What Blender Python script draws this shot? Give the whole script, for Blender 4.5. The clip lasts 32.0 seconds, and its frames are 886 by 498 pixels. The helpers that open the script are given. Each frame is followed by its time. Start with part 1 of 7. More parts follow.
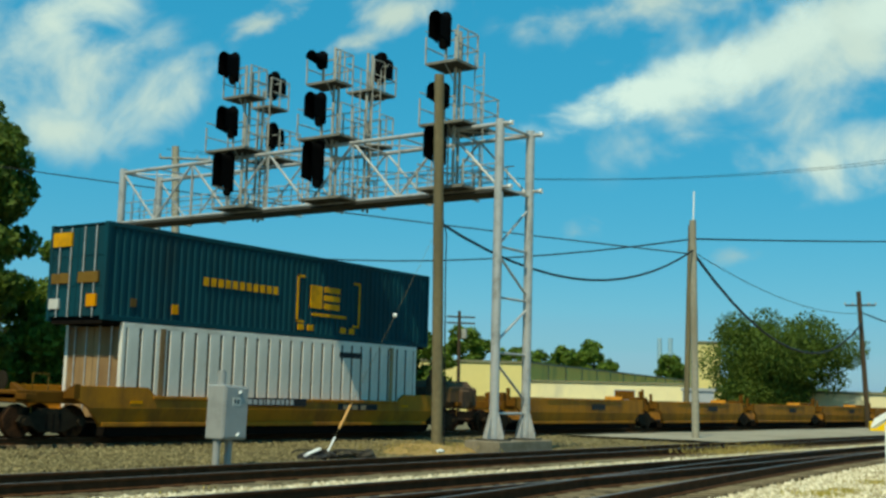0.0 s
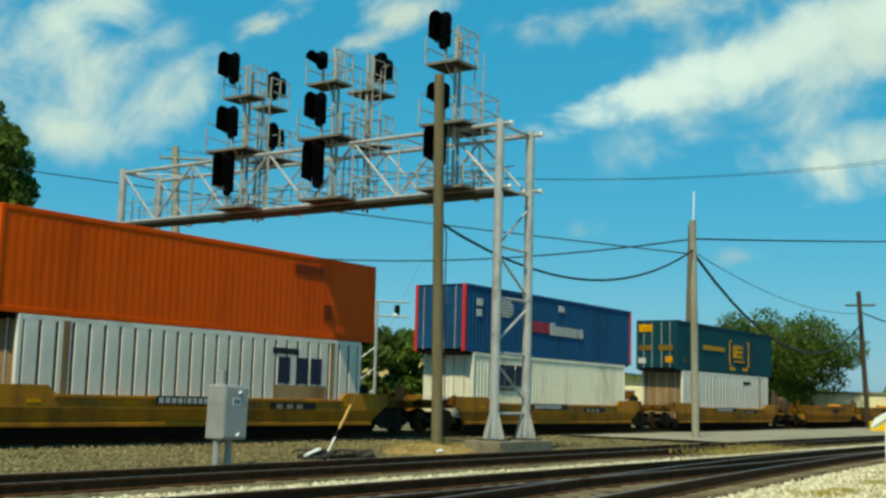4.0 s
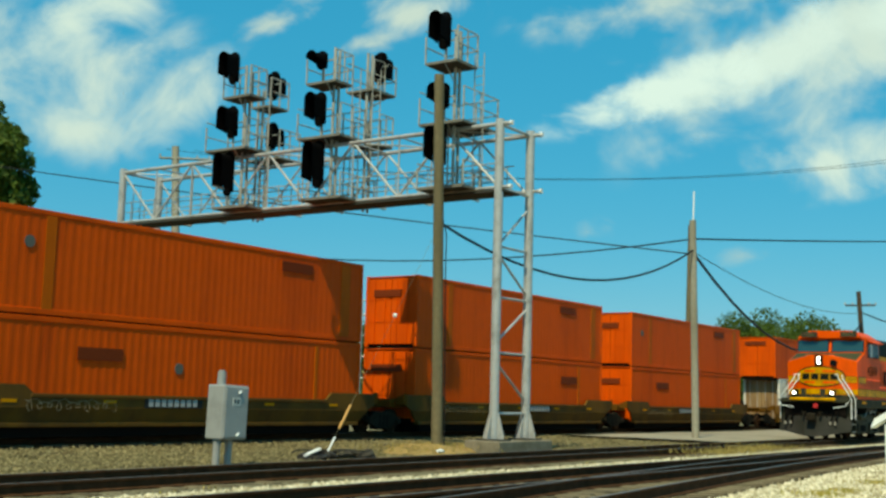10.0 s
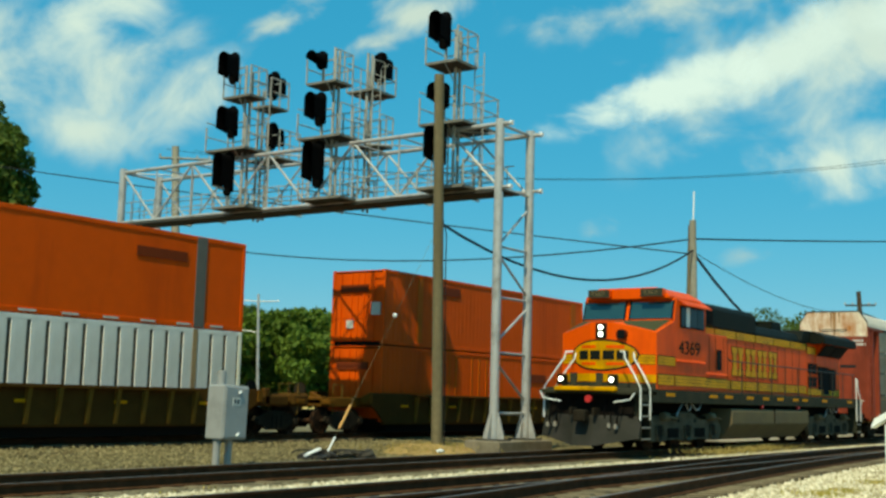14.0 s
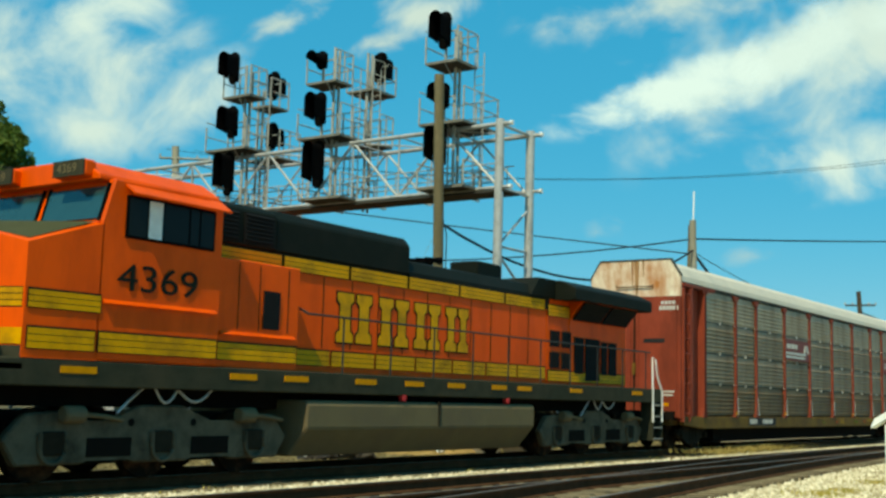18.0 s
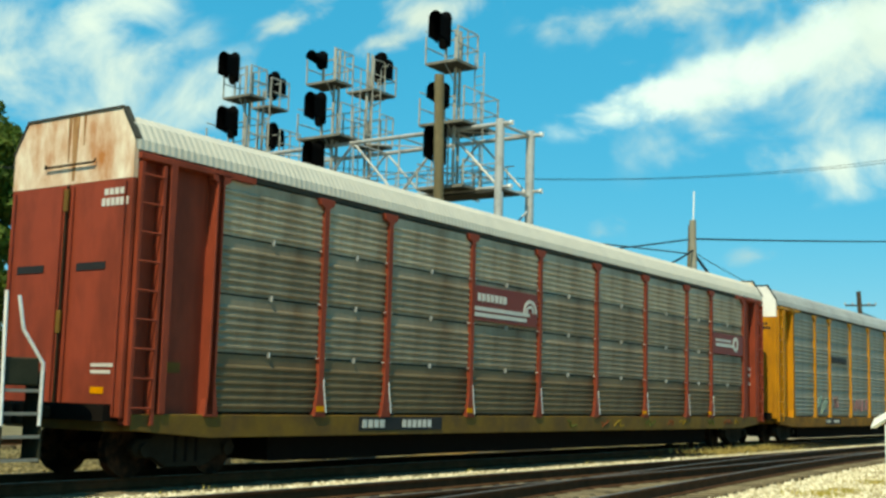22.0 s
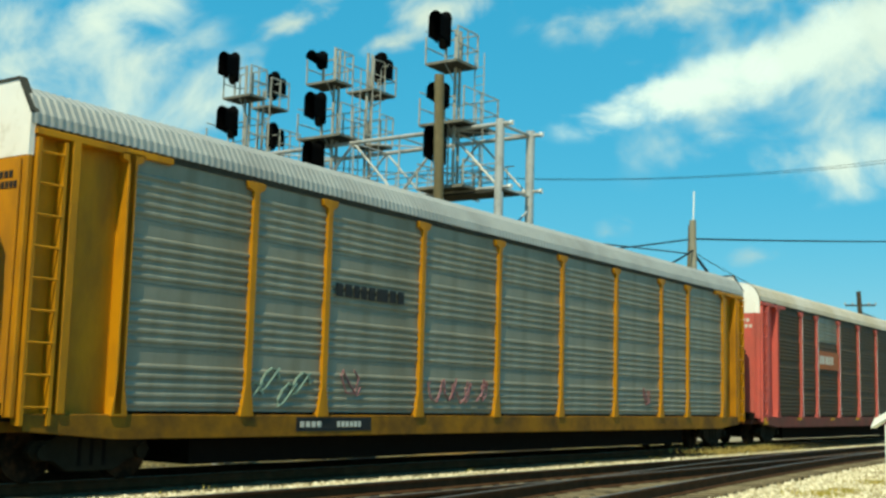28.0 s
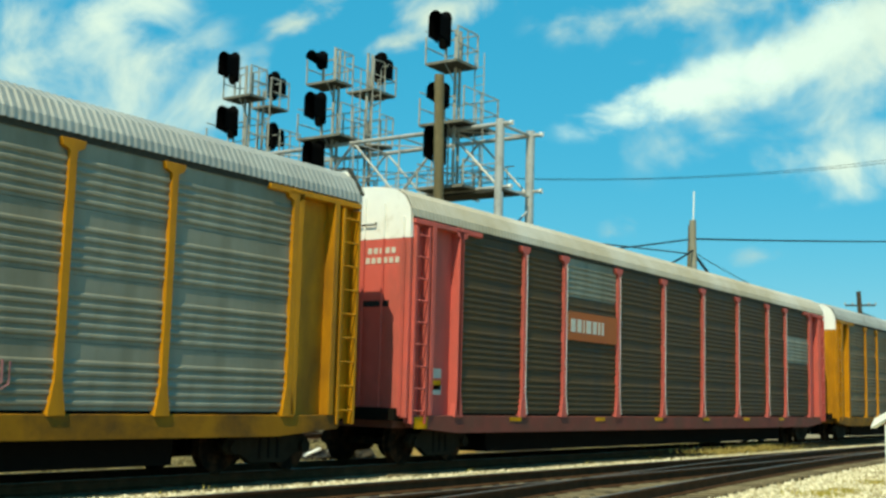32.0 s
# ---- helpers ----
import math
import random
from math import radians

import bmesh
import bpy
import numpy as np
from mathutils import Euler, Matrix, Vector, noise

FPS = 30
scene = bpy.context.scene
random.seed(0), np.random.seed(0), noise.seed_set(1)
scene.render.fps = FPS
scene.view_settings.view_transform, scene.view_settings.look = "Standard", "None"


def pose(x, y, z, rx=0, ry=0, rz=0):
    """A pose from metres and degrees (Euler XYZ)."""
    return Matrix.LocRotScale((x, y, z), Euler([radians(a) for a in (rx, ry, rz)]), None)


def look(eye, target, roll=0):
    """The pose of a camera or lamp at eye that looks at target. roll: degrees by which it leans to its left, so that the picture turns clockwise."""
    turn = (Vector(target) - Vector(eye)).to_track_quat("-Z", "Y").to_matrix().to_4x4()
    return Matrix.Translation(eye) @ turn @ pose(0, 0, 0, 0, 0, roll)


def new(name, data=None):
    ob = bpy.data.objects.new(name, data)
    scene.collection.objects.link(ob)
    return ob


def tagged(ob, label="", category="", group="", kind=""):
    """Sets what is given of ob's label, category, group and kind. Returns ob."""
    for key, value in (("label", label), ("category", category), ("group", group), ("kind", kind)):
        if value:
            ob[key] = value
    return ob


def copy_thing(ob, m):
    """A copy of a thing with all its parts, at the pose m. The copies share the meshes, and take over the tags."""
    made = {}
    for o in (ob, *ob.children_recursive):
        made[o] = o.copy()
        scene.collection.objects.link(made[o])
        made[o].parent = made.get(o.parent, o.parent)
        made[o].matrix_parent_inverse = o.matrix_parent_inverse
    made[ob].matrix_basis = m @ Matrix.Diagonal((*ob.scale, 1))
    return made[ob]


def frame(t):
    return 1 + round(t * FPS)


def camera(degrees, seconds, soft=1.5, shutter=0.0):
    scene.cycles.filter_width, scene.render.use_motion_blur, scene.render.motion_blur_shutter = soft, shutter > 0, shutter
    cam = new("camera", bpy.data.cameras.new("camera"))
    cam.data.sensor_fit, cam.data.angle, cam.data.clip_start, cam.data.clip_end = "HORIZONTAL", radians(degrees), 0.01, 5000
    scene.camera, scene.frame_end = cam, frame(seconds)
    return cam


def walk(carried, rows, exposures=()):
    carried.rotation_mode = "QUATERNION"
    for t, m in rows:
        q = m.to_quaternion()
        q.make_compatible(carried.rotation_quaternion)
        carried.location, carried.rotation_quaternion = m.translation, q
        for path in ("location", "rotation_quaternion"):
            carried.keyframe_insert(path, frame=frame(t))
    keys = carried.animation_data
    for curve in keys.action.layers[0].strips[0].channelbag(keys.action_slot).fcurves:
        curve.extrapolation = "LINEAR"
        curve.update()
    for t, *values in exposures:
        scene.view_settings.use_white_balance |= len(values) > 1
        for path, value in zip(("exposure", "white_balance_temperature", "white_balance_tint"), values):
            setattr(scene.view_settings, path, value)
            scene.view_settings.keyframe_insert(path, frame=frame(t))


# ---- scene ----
cam = camera(41.9, 32.0, soft=2.75, shutter=0.0)
EYE = Vector((0.0, 0.0, 1.42))
AIM = look(EYE, EYE + Vector((0.815483, 0.564727, 0.126771)), 1.563)
walk(cam, [(0.0, AIM), (32.0, AIM)], exposures=[(0.0, -0.15, 6650, -8), (6.0, -0.1, 6850, -8), (14.0, -0.05, 6900, -8), (18.0, 0.02, 6900, -7), (20.0, 0.17, 7000, -6), (26.0, 0.24, 7100, -6), (29.0, 0.1, 7000, -9), (32.0, 0.14, 7000, -10)])

# ---- light ----
SUN_EL, SUN_AZ = 54.0, 14.0      # height; turn from the -x axis towards -y
TO_SUN = Vector((-math.cos(radians(SUN_EL)) * math.cos(radians(SUN_AZ)),
                 -math.cos(radians(SUN_EL)) * math.sin(radians(SUN_AZ)), math.sin(radians(SUN_EL))))
world = bpy.data.worlds.new("world")
scene.world = world
world.use_nodes = True
wn, wl = world.node_tree.nodes, world.node_tree.links
sky = wn.new("ShaderNodeTexSky")
sky.sky_type, sky.sun_disc = "NISHITA", False
sky.sun_elevation = radians(SUN_EL)
sky.sun_rotation = math.atan2(TO_SUN.x, TO_SUN.y)
sky.air_density, sky.dust_density, sky.ozone_density = 1.0, 0.5, 2.0
wn["Background"].inputs["Strength"].default_value = 0.125
tone = wn.new("ShaderNodeHueSaturation")
tone.inputs["Saturation"].default_value = 1.45
tone.inputs["Hue"].default_value = 0.467
tone.inputs["Value"].default_value = 0.86
wl.new(sky.outputs[0], tone.inputs["Color"])
even = wn.new("ShaderNodeMix")
even.data_type = "RGBA"
even.inputs["Factor"].default_value = 0.6
even.inputs["B"].default_value = (0.5, 3.35, 6.55, 1)
wl.new(tone.outputs[0], even.inputs["A"])
wl.new(even.outputs["Result"], wn["Background"].inputs["Color"])
sun = new("sun", bpy.data.lights.new("sun", "SUN"))
sun.data.energy, sun.data.angle, sun.data.color = 4.6, radians(0.5), (1.0, 0.87, 0.68)
sun.matrix_world = look(TO_SUN * 50, (0, 0, 0))

# ---- numbers of the plan ----
RAIL_1, RAIL_2, RAIL_3 = 28.13, 17.15, 11.35    # y of the three track centres, rail top z = 0
GROUND = -0.30
SPEED_1, SPEED_2 = 10.267, -5.932


# ---- helpers of the scene ----
def box(bm, x0, x1, y0, y1, z0, z1, m=None):
    vs = [bm.verts.new((x, y, z)) for x in (x0, x1) for y in (y0, y1) for z in (z0, z1)]
    if m is not None:
        for v in vs:
            v.co = m @ v.co
    for f in ((0, 1, 3, 2), (4, 6, 7, 5), (0, 4, 5, 1), (2, 3, 7, 6), (0, 2, 6, 4), (1, 5, 7, 3)):
        bm.faces.new([vs[i] for i in f])
    return vs


def tube(bm, pts, r, n=8, r2=None, caps=True):
    """A round bar along a line of points; the radius runs from r to r2."""
    pts = [Vector(q) for q in pts]
    r2 = r if r2 is None else r2
    rings = []
    for i, q in enumerate(pts):
        d = (pts[min(i + 1, len(pts) - 1)] - pts[max(i - 1, 0)]).normalized()
        side = d.cross(Vector((0, 0, 1)) if abs(d.z) < 0.95 else Vector((1, 0, 0))).normalized()
        up = side.cross(d)
        rr = r + (r2 - r) * i / max(1, len(pts) - 1)
        rings.append([bm.verts.new(q + side * (rr * math.cos(a)) + up * (rr * math.sin(a)))
                      for a in (2 * math.pi * k / n for k in range(n))])
    for a, b in zip(rings, rings[1:]):
        for k in range(n):
            bm.faces.new((a[k], a[(k + 1) % n], b[(k + 1) % n], b[k]))
    if caps:
        bm.faces.new(rings[0][::-1])
        bm.faces.new(rings[-1])


def prism(bm, outline, axis, a, b):
    """An outline of (u, v) pushed along an axis from a to b. axis x: (y, z); y: (x, z); z: (x, y)."""
    def at(u, v, w):
        return {"x": (w, u, v), "y": (u, w, v), "z": (u, v, w)}[axis]
    lo = [bm.verts.new(at(u, v, a)) for u, v in outline]
    hi = [bm.verts.new(at(u, v, b)) for u, v in outline]
    n = len(outline)
    for i in range(n):
        bm.faces.new((lo[i], lo[(i + 1) % n], hi[(i + 1) % n], hi[i]))
    bm.faces.new(lo[::-1])
    bm.faces.new(hi)


def disc(bm, c, r, axis, depth, n=20, r2=None):
    """A flat round drum round an axis, from c on by depth."""
    d = {"x": Vector((1, 0, 0)), "y": Vector((0, 1, 0)), "z": Vector((0, 0, 1))}[axis]
    tube(bm, [Vector(c), Vector(c) + d * depth], r, n, r2)


def mesh_of(name, bm, material, bevel=0.0, smooth=False):
    if bevel:
        bmesh.ops.bevel(bm, geom=bm.edges[:], offset=bevel, segments=1, affect="EDGES", clamp_overlap=True)
    bmesh.ops.recalc_face_normals(bm, faces=bm.faces)
    me = bpy.data.meshes.new(name)
    bm.to_mesh(me)
    bm.free()
    me.materials.append(material)
    if smooth:
        me.polygons.foreach_set("use_smooth", [True] * len(me.polygons))
        me.set_sharp_from_angle(angle=radians(40))
    return me


def part(name, bm, material, parent=None, label="", bevel=0.0, smooth=False, at=None):
    ob = new(name, mesh_of(name, bm, material, bevel, smooth))
    if parent is not None:
        ob.parent = parent
    if at is not None:
        ob.matrix_basis = at
    return tagged(ob, label=label)


def piece(name, me, parent, at):
    """One more object on a mesh that exists."""
    ob = new(name, me)
    ob.parent = parent
    ob.matrix_basis = at
    return ob


def thing(name, label, category, at=None, group="", kind=""):
    ob = new(name)
    ob.empty_display_size = 0.3
    if at is not None:
        ob.matrix_basis = at
    return tagged(ob, label, category, group, kind)


MOVERS = []      # (thing, base pose, speed along x, time of the base pose)


def mover(ob, x, y, speed, t0, z=0.0):
    ob.matrix_basis = pose(x, y, z)
    MOVERS.append((ob, x, y, z, speed, t0))
    return ob


def motions():
    for ob, x, y, z, speed, t0 in MOVERS:
        late = {30.0: 0.1, 32.0: 0.29} if speed < 0 else {}      # the near train slows a little at the end
        walk(ob, [(t, pose(x + speed * (t - t0) + late.get(t, 0.0), y, z)) for t in (0.0, 16.0, 24.0, 28.0, 30.0, 32.0)])
    for ob, path in DRIFTS:
        walk(ob, path)


DRIFTS = []


# ---- materials ----
def material(name, color, rough=0.6, metal=0.0, grain=0.25, scale=8.0, dirt=None, dirt_amount=0.0, dirt_scale=1.2,
             bump=0.0, bump_scale=60.0, streak=0.0, random_value=0.0, spec=0.18):
    """Paint, wood, metal or stone: a colour with fine grain, larger stains of a second colour, streaks and relief."""
    mt = bpy.data.materials.new(name)
    mt.use_nodes = True
    n, l = mt.node_tree.nodes, mt.node_tree.links
    b = n["Principled BSDF"]
    b.inputs["Roughness"].default_value, b.inputs["Metallic"].default_value = rough, metal
    b.inputs["Specular IOR Level"].default_value = spec if rough < 0.72 else min(spec, 0.06)
    tc = n.new("ShaderNodeTexCoord")
    src = tc.outputs["Object"]
    g = n.new("ShaderNodeTexNoise")
    g.inputs["Scale"].default_value, g.inputs["Detail"].default_value = scale, 5
    l.new(src, g.inputs["Vector"])
    mix = n.new("ShaderNodeMix")
    mix.data_type = "RGBA"
    c = Vector(color[:3])
    mix.inputs["A"].default_value = (*(c * (1 - grain)), 1)
    mix.inputs["B"].default_value = (*(c * (1 + grain)), 1)
    l.new(g.outputs["Fac"], mix.inputs["Factor"])
    out = mix.outputs["Result"]
    if dirt is not None:
        d = n.new("ShaderNodeTexNoise")
        d.inputs["Scale"].default_value, d.inputs["Detail"].default_value, d.inputs["Roughness"].default_value = dirt_scale, 6, 0.65
        if streak:
            mp = n.new("ShaderNodeMapping")
            mp.inputs["Scale"].default_value = (1.0, 1.0, 1.0 / streak)
            l.new(src, mp.inputs["Vector"])
            l.new(mp.outputs[0], d.inputs["Vector"])
        else:
            l.new(src, d.inputs["Vector"])
        r = n.new("ShaderNodeMapRange")
        r.inputs["From Min"].default_value, r.inputs["From Max"].default_value = 0.62 - 0.35 * dirt_amount, 0.85 - 0.25 * dirt_amount
        l.new(d.outputs["Fac"], r.inputs["Value"])
        m2 = n.new("ShaderNodeMix")
        m2.data_type = "RGBA"
        m2.inputs["B"].default_value = (*dirt, 1)
        l.new(r.outputs[0], m2.inputs["Factor"])
        l.new(out, m2.inputs["A"])
        out = m2.outputs["Result"]
    if random_value:
        oi = n.new("ShaderNodeObjectInfo")
        hs = n.new("ShaderNodeHueSaturation")
        r = n.new("ShaderNodeMapRange")
        r.inputs["To Min"].default_value, r.inputs["To Max"].default_value = 1 - random_value, 1 + random_value
        l.new(oi.outputs["Random"], r.inputs["Value"])
        l.new(r.outputs[0], hs.inputs["Value"])
        l.new(out, hs.inputs["Color"])
        out = hs.outputs["Color"]
    l.new(out, b.inputs["Base Color"])
    if bump:
        t = n.new("ShaderNodeTexNoise")
        t.inputs["Scale"].default_value, t.inputs["Detail"].default_value = bump_scale, 4
        l.new(src, t.inputs["Vector"])
        bp = n.new("ShaderNodeBump")
        bp.inputs["Strength"].default_value, bp.inputs["Distance"].default_value = bump, 0.02
        l.new(t.outputs["Fac"], bp.inputs["Height"])
        l.new(bp.outputs[0], b.inputs["Normal"])
    return mt


def glowing(name, color, strength):
    mt = bpy.data.materials.new(name)
    mt.use_nodes = True
    b = mt.node_tree.nodes["Principled BSDF"]
    b.inputs["Base Color"].default_value = (*color, 1)
    b.inputs["Emission Color"].default_value = (*color, 1)
    b.inputs["Emission Strength"].default_value = strength
    return mt


RUST = (0.10, 0.045, 0.02)
M_STEEL = material("galvanised_steel", (0.50, 0.49, 0.46), 0.45, 0.3, 0.15, 5, (0.24, 0.22, 0.19), 0.35, 2.0, 0.15, 40)
M_STEELD = material("dull_weathered_steel", (0.42, 0.40, 0.34), 0.6, 0.1, 0.2, 5, (0.13, 0.12, 0.1), 0.4, 2.0)
M_EDGE = material("dull_edge_steel", (0.2, 0.19, 0.155), 0.7, 0.0, 0.25, 6, (0.1, 0.08, 0.05), 0.4, 2.0)
M_GRATE = material("walkway_grating", (0.055, 0.053, 0.044), 0.8, 0.0, 0.3, 12, (0.09, 0.075, 0.05), 0.2, 3.0, 0.3, 60)
M_BLACK = material("black_enamel", (0.003, 0.003, 0.003), 0.8, 0.0, 0.3, 6, spec=0.03)
M_RAIL = material("rail_steel", (0.06, 0.03, 0.013), 0.85, 0.0, 0.3, 10, RUST, 0.6, 4.0, 0.2, 50)
M_RAILTOP = material("worn_rail_head", (0.2, 0.175, 0.145), 0.45, 0.6, 0.2, 6)
M_TIE = material("creosoted_tie", (0.17, 0.135, 0.08), 0.95, 0, 0.4, 9, (0.06, 0.04, 0.02), 0.5, 2.5, 0.5, 35, random_value=0.3)
M_POLE = material("weathered_pole_wood", (0.19, 0.155, 0.085), 0.9, 0, 0.3, 7, (0.12, 0.1, 0.06), 0.5, 2.0, 0.5, 30, streak=8)
M_WIRE = material("black_wire", (0.012, 0.012, 0.012), 0.6)
M_CONC = material("concrete", (0.24, 0.205, 0.145), 0.9, 0, 0.2, 10, (0.13, 0.11, 0.07), 0.5, 1.4, 0.3, 50)
# ---- ground, ballast and tracks ----
NEAR = 0.16                       # the side track nearer to the eye lies a little higher
Z_2 = 0.05                        # rail top of the middle track
BODY = 0.13                       # how much higher the near train's bodies ride over their trucks
Y_2, Y_3 = 15.08, 9.75            # their centre lines


def ground_material():
    mt = material("gravel_ground", (0.20, 0.17, 0.10), 0.95, 0, 0.35, 3.0, (0.10, 0.085, 0.04), 0.5, 0.35, 0.8, 18)
    return mt


M_GROUND = ground_material()
M_BALLAST = material("grey_ballast", (0.055, 0.042, 0.024), 0.95, 0, 0.45, 14, (0.025, 0.018, 0.01), 0.45, 1.1, 1.0, 22)
M_BALLAST2 = material("brown_ballast", (0.06, 0.042, 0.021), 0.95, 0, 0.45, 14, (0.04, 0.026, 0.012), 0.45, 1.1, 1.0, 22)
M_PALE = material("pale_limestone_gravel", (0.58, 0.48, 0.28), 0.95, 0, 0.35, 12, (0.26, 0.2, 0.09), 0.35, 0.9, 1.0, 20)
M_TAN = material("tan_gravel", (0.15, 0.12, 0.052), 0.95, 0, 0.35, 14, (0.09, 0.068, 0.035), 0.5, 0.8, 1.0, 22)
M_ROAD = material("pale_asphalt", (0.34, 0.295, 0.21), 0.9, 0, 0.15, 3, (0.21, 0.175, 0.115), 0.45, 0.25, 0.3, 60)

bm = bmesh.new()
xs = [-2500, -600, -150, -40] + [i * 4.0 for i in range(-5, 36)] + [170, 250, 500, 1200, 3000]
ys = [-2500, -500, -100, -20] + [i * 2.0 for i in range(-4, 26)] + [60, 80, 120, 250, 700, 2500]


def ground_z(x, y):
    near = max(0.0, min(1.0, (20.5 - y) / 3.0))
    z = GROUND + NEAR * near * (1 if abs(x) < 200 else 0.3)
    if -40 < x < 150 and -12 < y < 50:
        z += 0.05 * noise.noise(Vector((x * 0.21, y * 0.3, 0)))
    return z


grid = [[bm.verts.new((x, y, ground_z(x, y))) for y in ys] for x in xs]
for i in range(len(xs) - 1):
    for j in range(len(ys) - 1):
        bm.faces.new((grid[i][j], grid[i + 1][j], grid[i + 1][j + 1], grid[i][j + 1]))
ground = part("ground", bm, M_GROUND, smooth=True)
tagged(ground, "tan gravel and dirt ground of a railway junction", "ground", kind="structure")


def ballast_bed(y, top, x0, x1, name, mat):
    bm = bmesh.new()
    n = int((x1 - x0) / 1.5)
    rows = []
    for i in range(n + 1):
        x = x0 + (x1 - x0) * i / n
        w = [-2.7, -1.75, -0.72, 0.72, 1.75, 2.7]
        h = [-0.36, -0.09, -0.11, -0.11, -0.09, -0.36]
        rows.append([bm.verts.new((x, y + a + 0.12 * noise.noise(Vector((x * 0.7, y + a, 3))),
                                   top + b + 0.05 * noise.noise(Vector((x * 0.9, (y + a) * 1.3, 0))))) for a, b in zip(w, h)])
    for a, b in zip(rows, rows[1:]):
        for k in range(5):
            bm.faces.new((a[k], b[k], b[k + 1], a[k + 1]))
    return tagged(part(name, bm, mat, smooth=True), "sloped bed of crushed grey stone under a track", "ballast", kind="structure")


ballast_bed(RAIL_1, -0.20, -90, 330, "ballast_1", M_BALLAST)
ballast_bed(Y_2, Z_2 - 0.20, -90, 330, "ballast_2", M_BALLAST2)
ballast_bed(Y_3, NEAR - 0.20, -60, 120, "ballast_3", M_TAN)


def strip(name, x0, x1, y0, y1, z, mat, label, step=1.0):
    bm = bmesh.new()
    nx, ny = int((x1 - x0) / step), max(2, int((y1 - y0) / 0.6))
    g = [[bm.verts.new((x0 + (x1 - x0) * i / nx, y0 + (y1 - y0) * j / ny + (0.25 * noise.noise(Vector((i * 0.4, j, 7))) if j in (0, ny) else 0),
                        z - (0.12 if j in (0, ny) else 0) + 0.035 * noise.noise(Vector((i * 0.5, j * 0.9, 1))))) for j in range(ny + 1)] for i in range(nx + 1)]
    for i in range(nx):
        for j in range(ny):
            bm.faces.new((g[i][j], g[i + 1][j], g[i + 1][j + 1], g[i][j + 1]))
    return tagged(part(name, bm, mat, smooth=True), label, "gravel", kind="structure")


strip("gravel_between", -40, 70, 10.9, 12.2, NEAR - 0.19, M_PALE, "strip of pale limestone gravel between two tracks")
strip("gravel_near", -20, 60, -6.0, 8.7, NEAR - 0.25, M_PALE, "open ground of pale crushed limestone beside the tracks")
strip("road_surface", 46, 118, 17.2, 25.3, -0.09, M_ROAD, "worn pale asphalt of a road between the tracks", 2.0)
strip("road_crossing", 52, 60, 3.0, 13.2, 0.10, M_ROAD, "worn pale asphalt of a road across the tracks", 1.0)
strip("gravel_behind", 4, 46, 18.2, 26.2, GROUND + 0.1, M_TAN, "tan gravel strip between two tracks")

RAIL_PROFILE = [(-0.075, -0.18), (0.075, -0.18), (0.075, -0.165), (0.012, -0.145), (0.012, -0.045), (0.036, -0.035),
                (0.036, -0.003), (0.03, 0.0), (-0.03, 0.0), (-0.036, -0.003), (-0.036, -0.035), (-0.012, -0.045),
                (-0.012, -0.145), (-0.075, -0.165)]


def rail(parent, pts, name="rail"):
    """A rail of true section along a line of points on its top."""
    bm = bmesh.new()
    pts = [Vector(q) for q in pts]
    rings = []
    for i, q in enumerate(pts):
        d = (pts[min(i + 1, len(pts) - 1)] - pts[max(i - 1, 0)]).normalized()
        s = Vector((-d.y, d.x, 0)).normalized()
        rings.append([bm.verts.new(q + s * u + Vector((0, 0, v))) for u, v in RAIL_PROFILE])
    n = len(RAIL_PROFILE)
    for a, b in zip(rings, rings[1:]):
        for k in range(n):
            bm.faces.new((a[k], a[(k + 1) % n], b[(k + 1) % n], b[k]))
    bm.faces.new(rings[0][::-1])
    bm.faces.new(rings[-1])
    rl = part(name, bm, M_RAIL, parent)
    bm = bmesh.new()
    rows = []
    for i, q in enumerate(pts):
        d = (pts[min(i + 1, len(pts) - 1)] - pts[max(i - 1, 0)]).normalized()
        s = Vector((-d.y, d.x, 0)).normalized()
        rows.append([bm.verts.new(q + s * u + Vector((0, 0, v))) for u, v in ((-0.027, -0.002), (-0.024, 0.004), (0.024, 0.004), (0.027, -0.002))])
    for a, b in zip(rows, rows[1:]):
        for k in range(3):
            bm.faces.new((a[k], a[k + 1], b[k + 1], b[k]))
    part("running_band", bm, M_RAILTOP, rl, "bright worn running band")
    return rl


def track(name, y, z, x0, x1, tie_x0, tie_x1, label):
    tr = thing(name, label, "railway track", kind="structure")
    for s in (-0.7525, 0.7525):
        rail(tr, [(x0, y + s, z), (x1, y + s, z)])
    bm = bmesh.new()
    box(bm, -0.115, 0.115, -1.3, 1.3, -0.18, 0.0)
    me = mesh_of("tie", bm, M_TIE, 0.012)
    x = tie_x0
    while x < tie_x1:
        piece("tie", me, tr, pose(x + random.uniform(-0.03, 0.03), y + random.uniform(-0.05, 0.05), z - 0.178 + random.uniform(-0.012, 0.008), 0, 0, random.uniform(-1.5, 1.5)))
        x += 0.55
    bm = bmesh.new()
    for a, b in ((x0, tie_x0), (tie_x1, x1)):
        x = a
        while x < b:
            box(bm, x - 0.115, x + 0.115, y - 1.3, y + 1.3, z - 0.358, z - 0.178)
            x += 0.6
    tagged(part("far_ties", bm, M_TIE, tr), kind="stuff")
    return tr


track("track_1", RAIL_1, 0.0, -90, 330, 18, 75, "main track of rusty steel rails on dark wooden ties")
track("track_2", Y_2, Z_2, -90, 330, 8, 75, "main track of rusty steel rails on dark wooden ties")
TRACK_3 = track("track_3", Y_3, NEAR, -60, 100, 6, 45, "side track of rusty rails with a turnout")


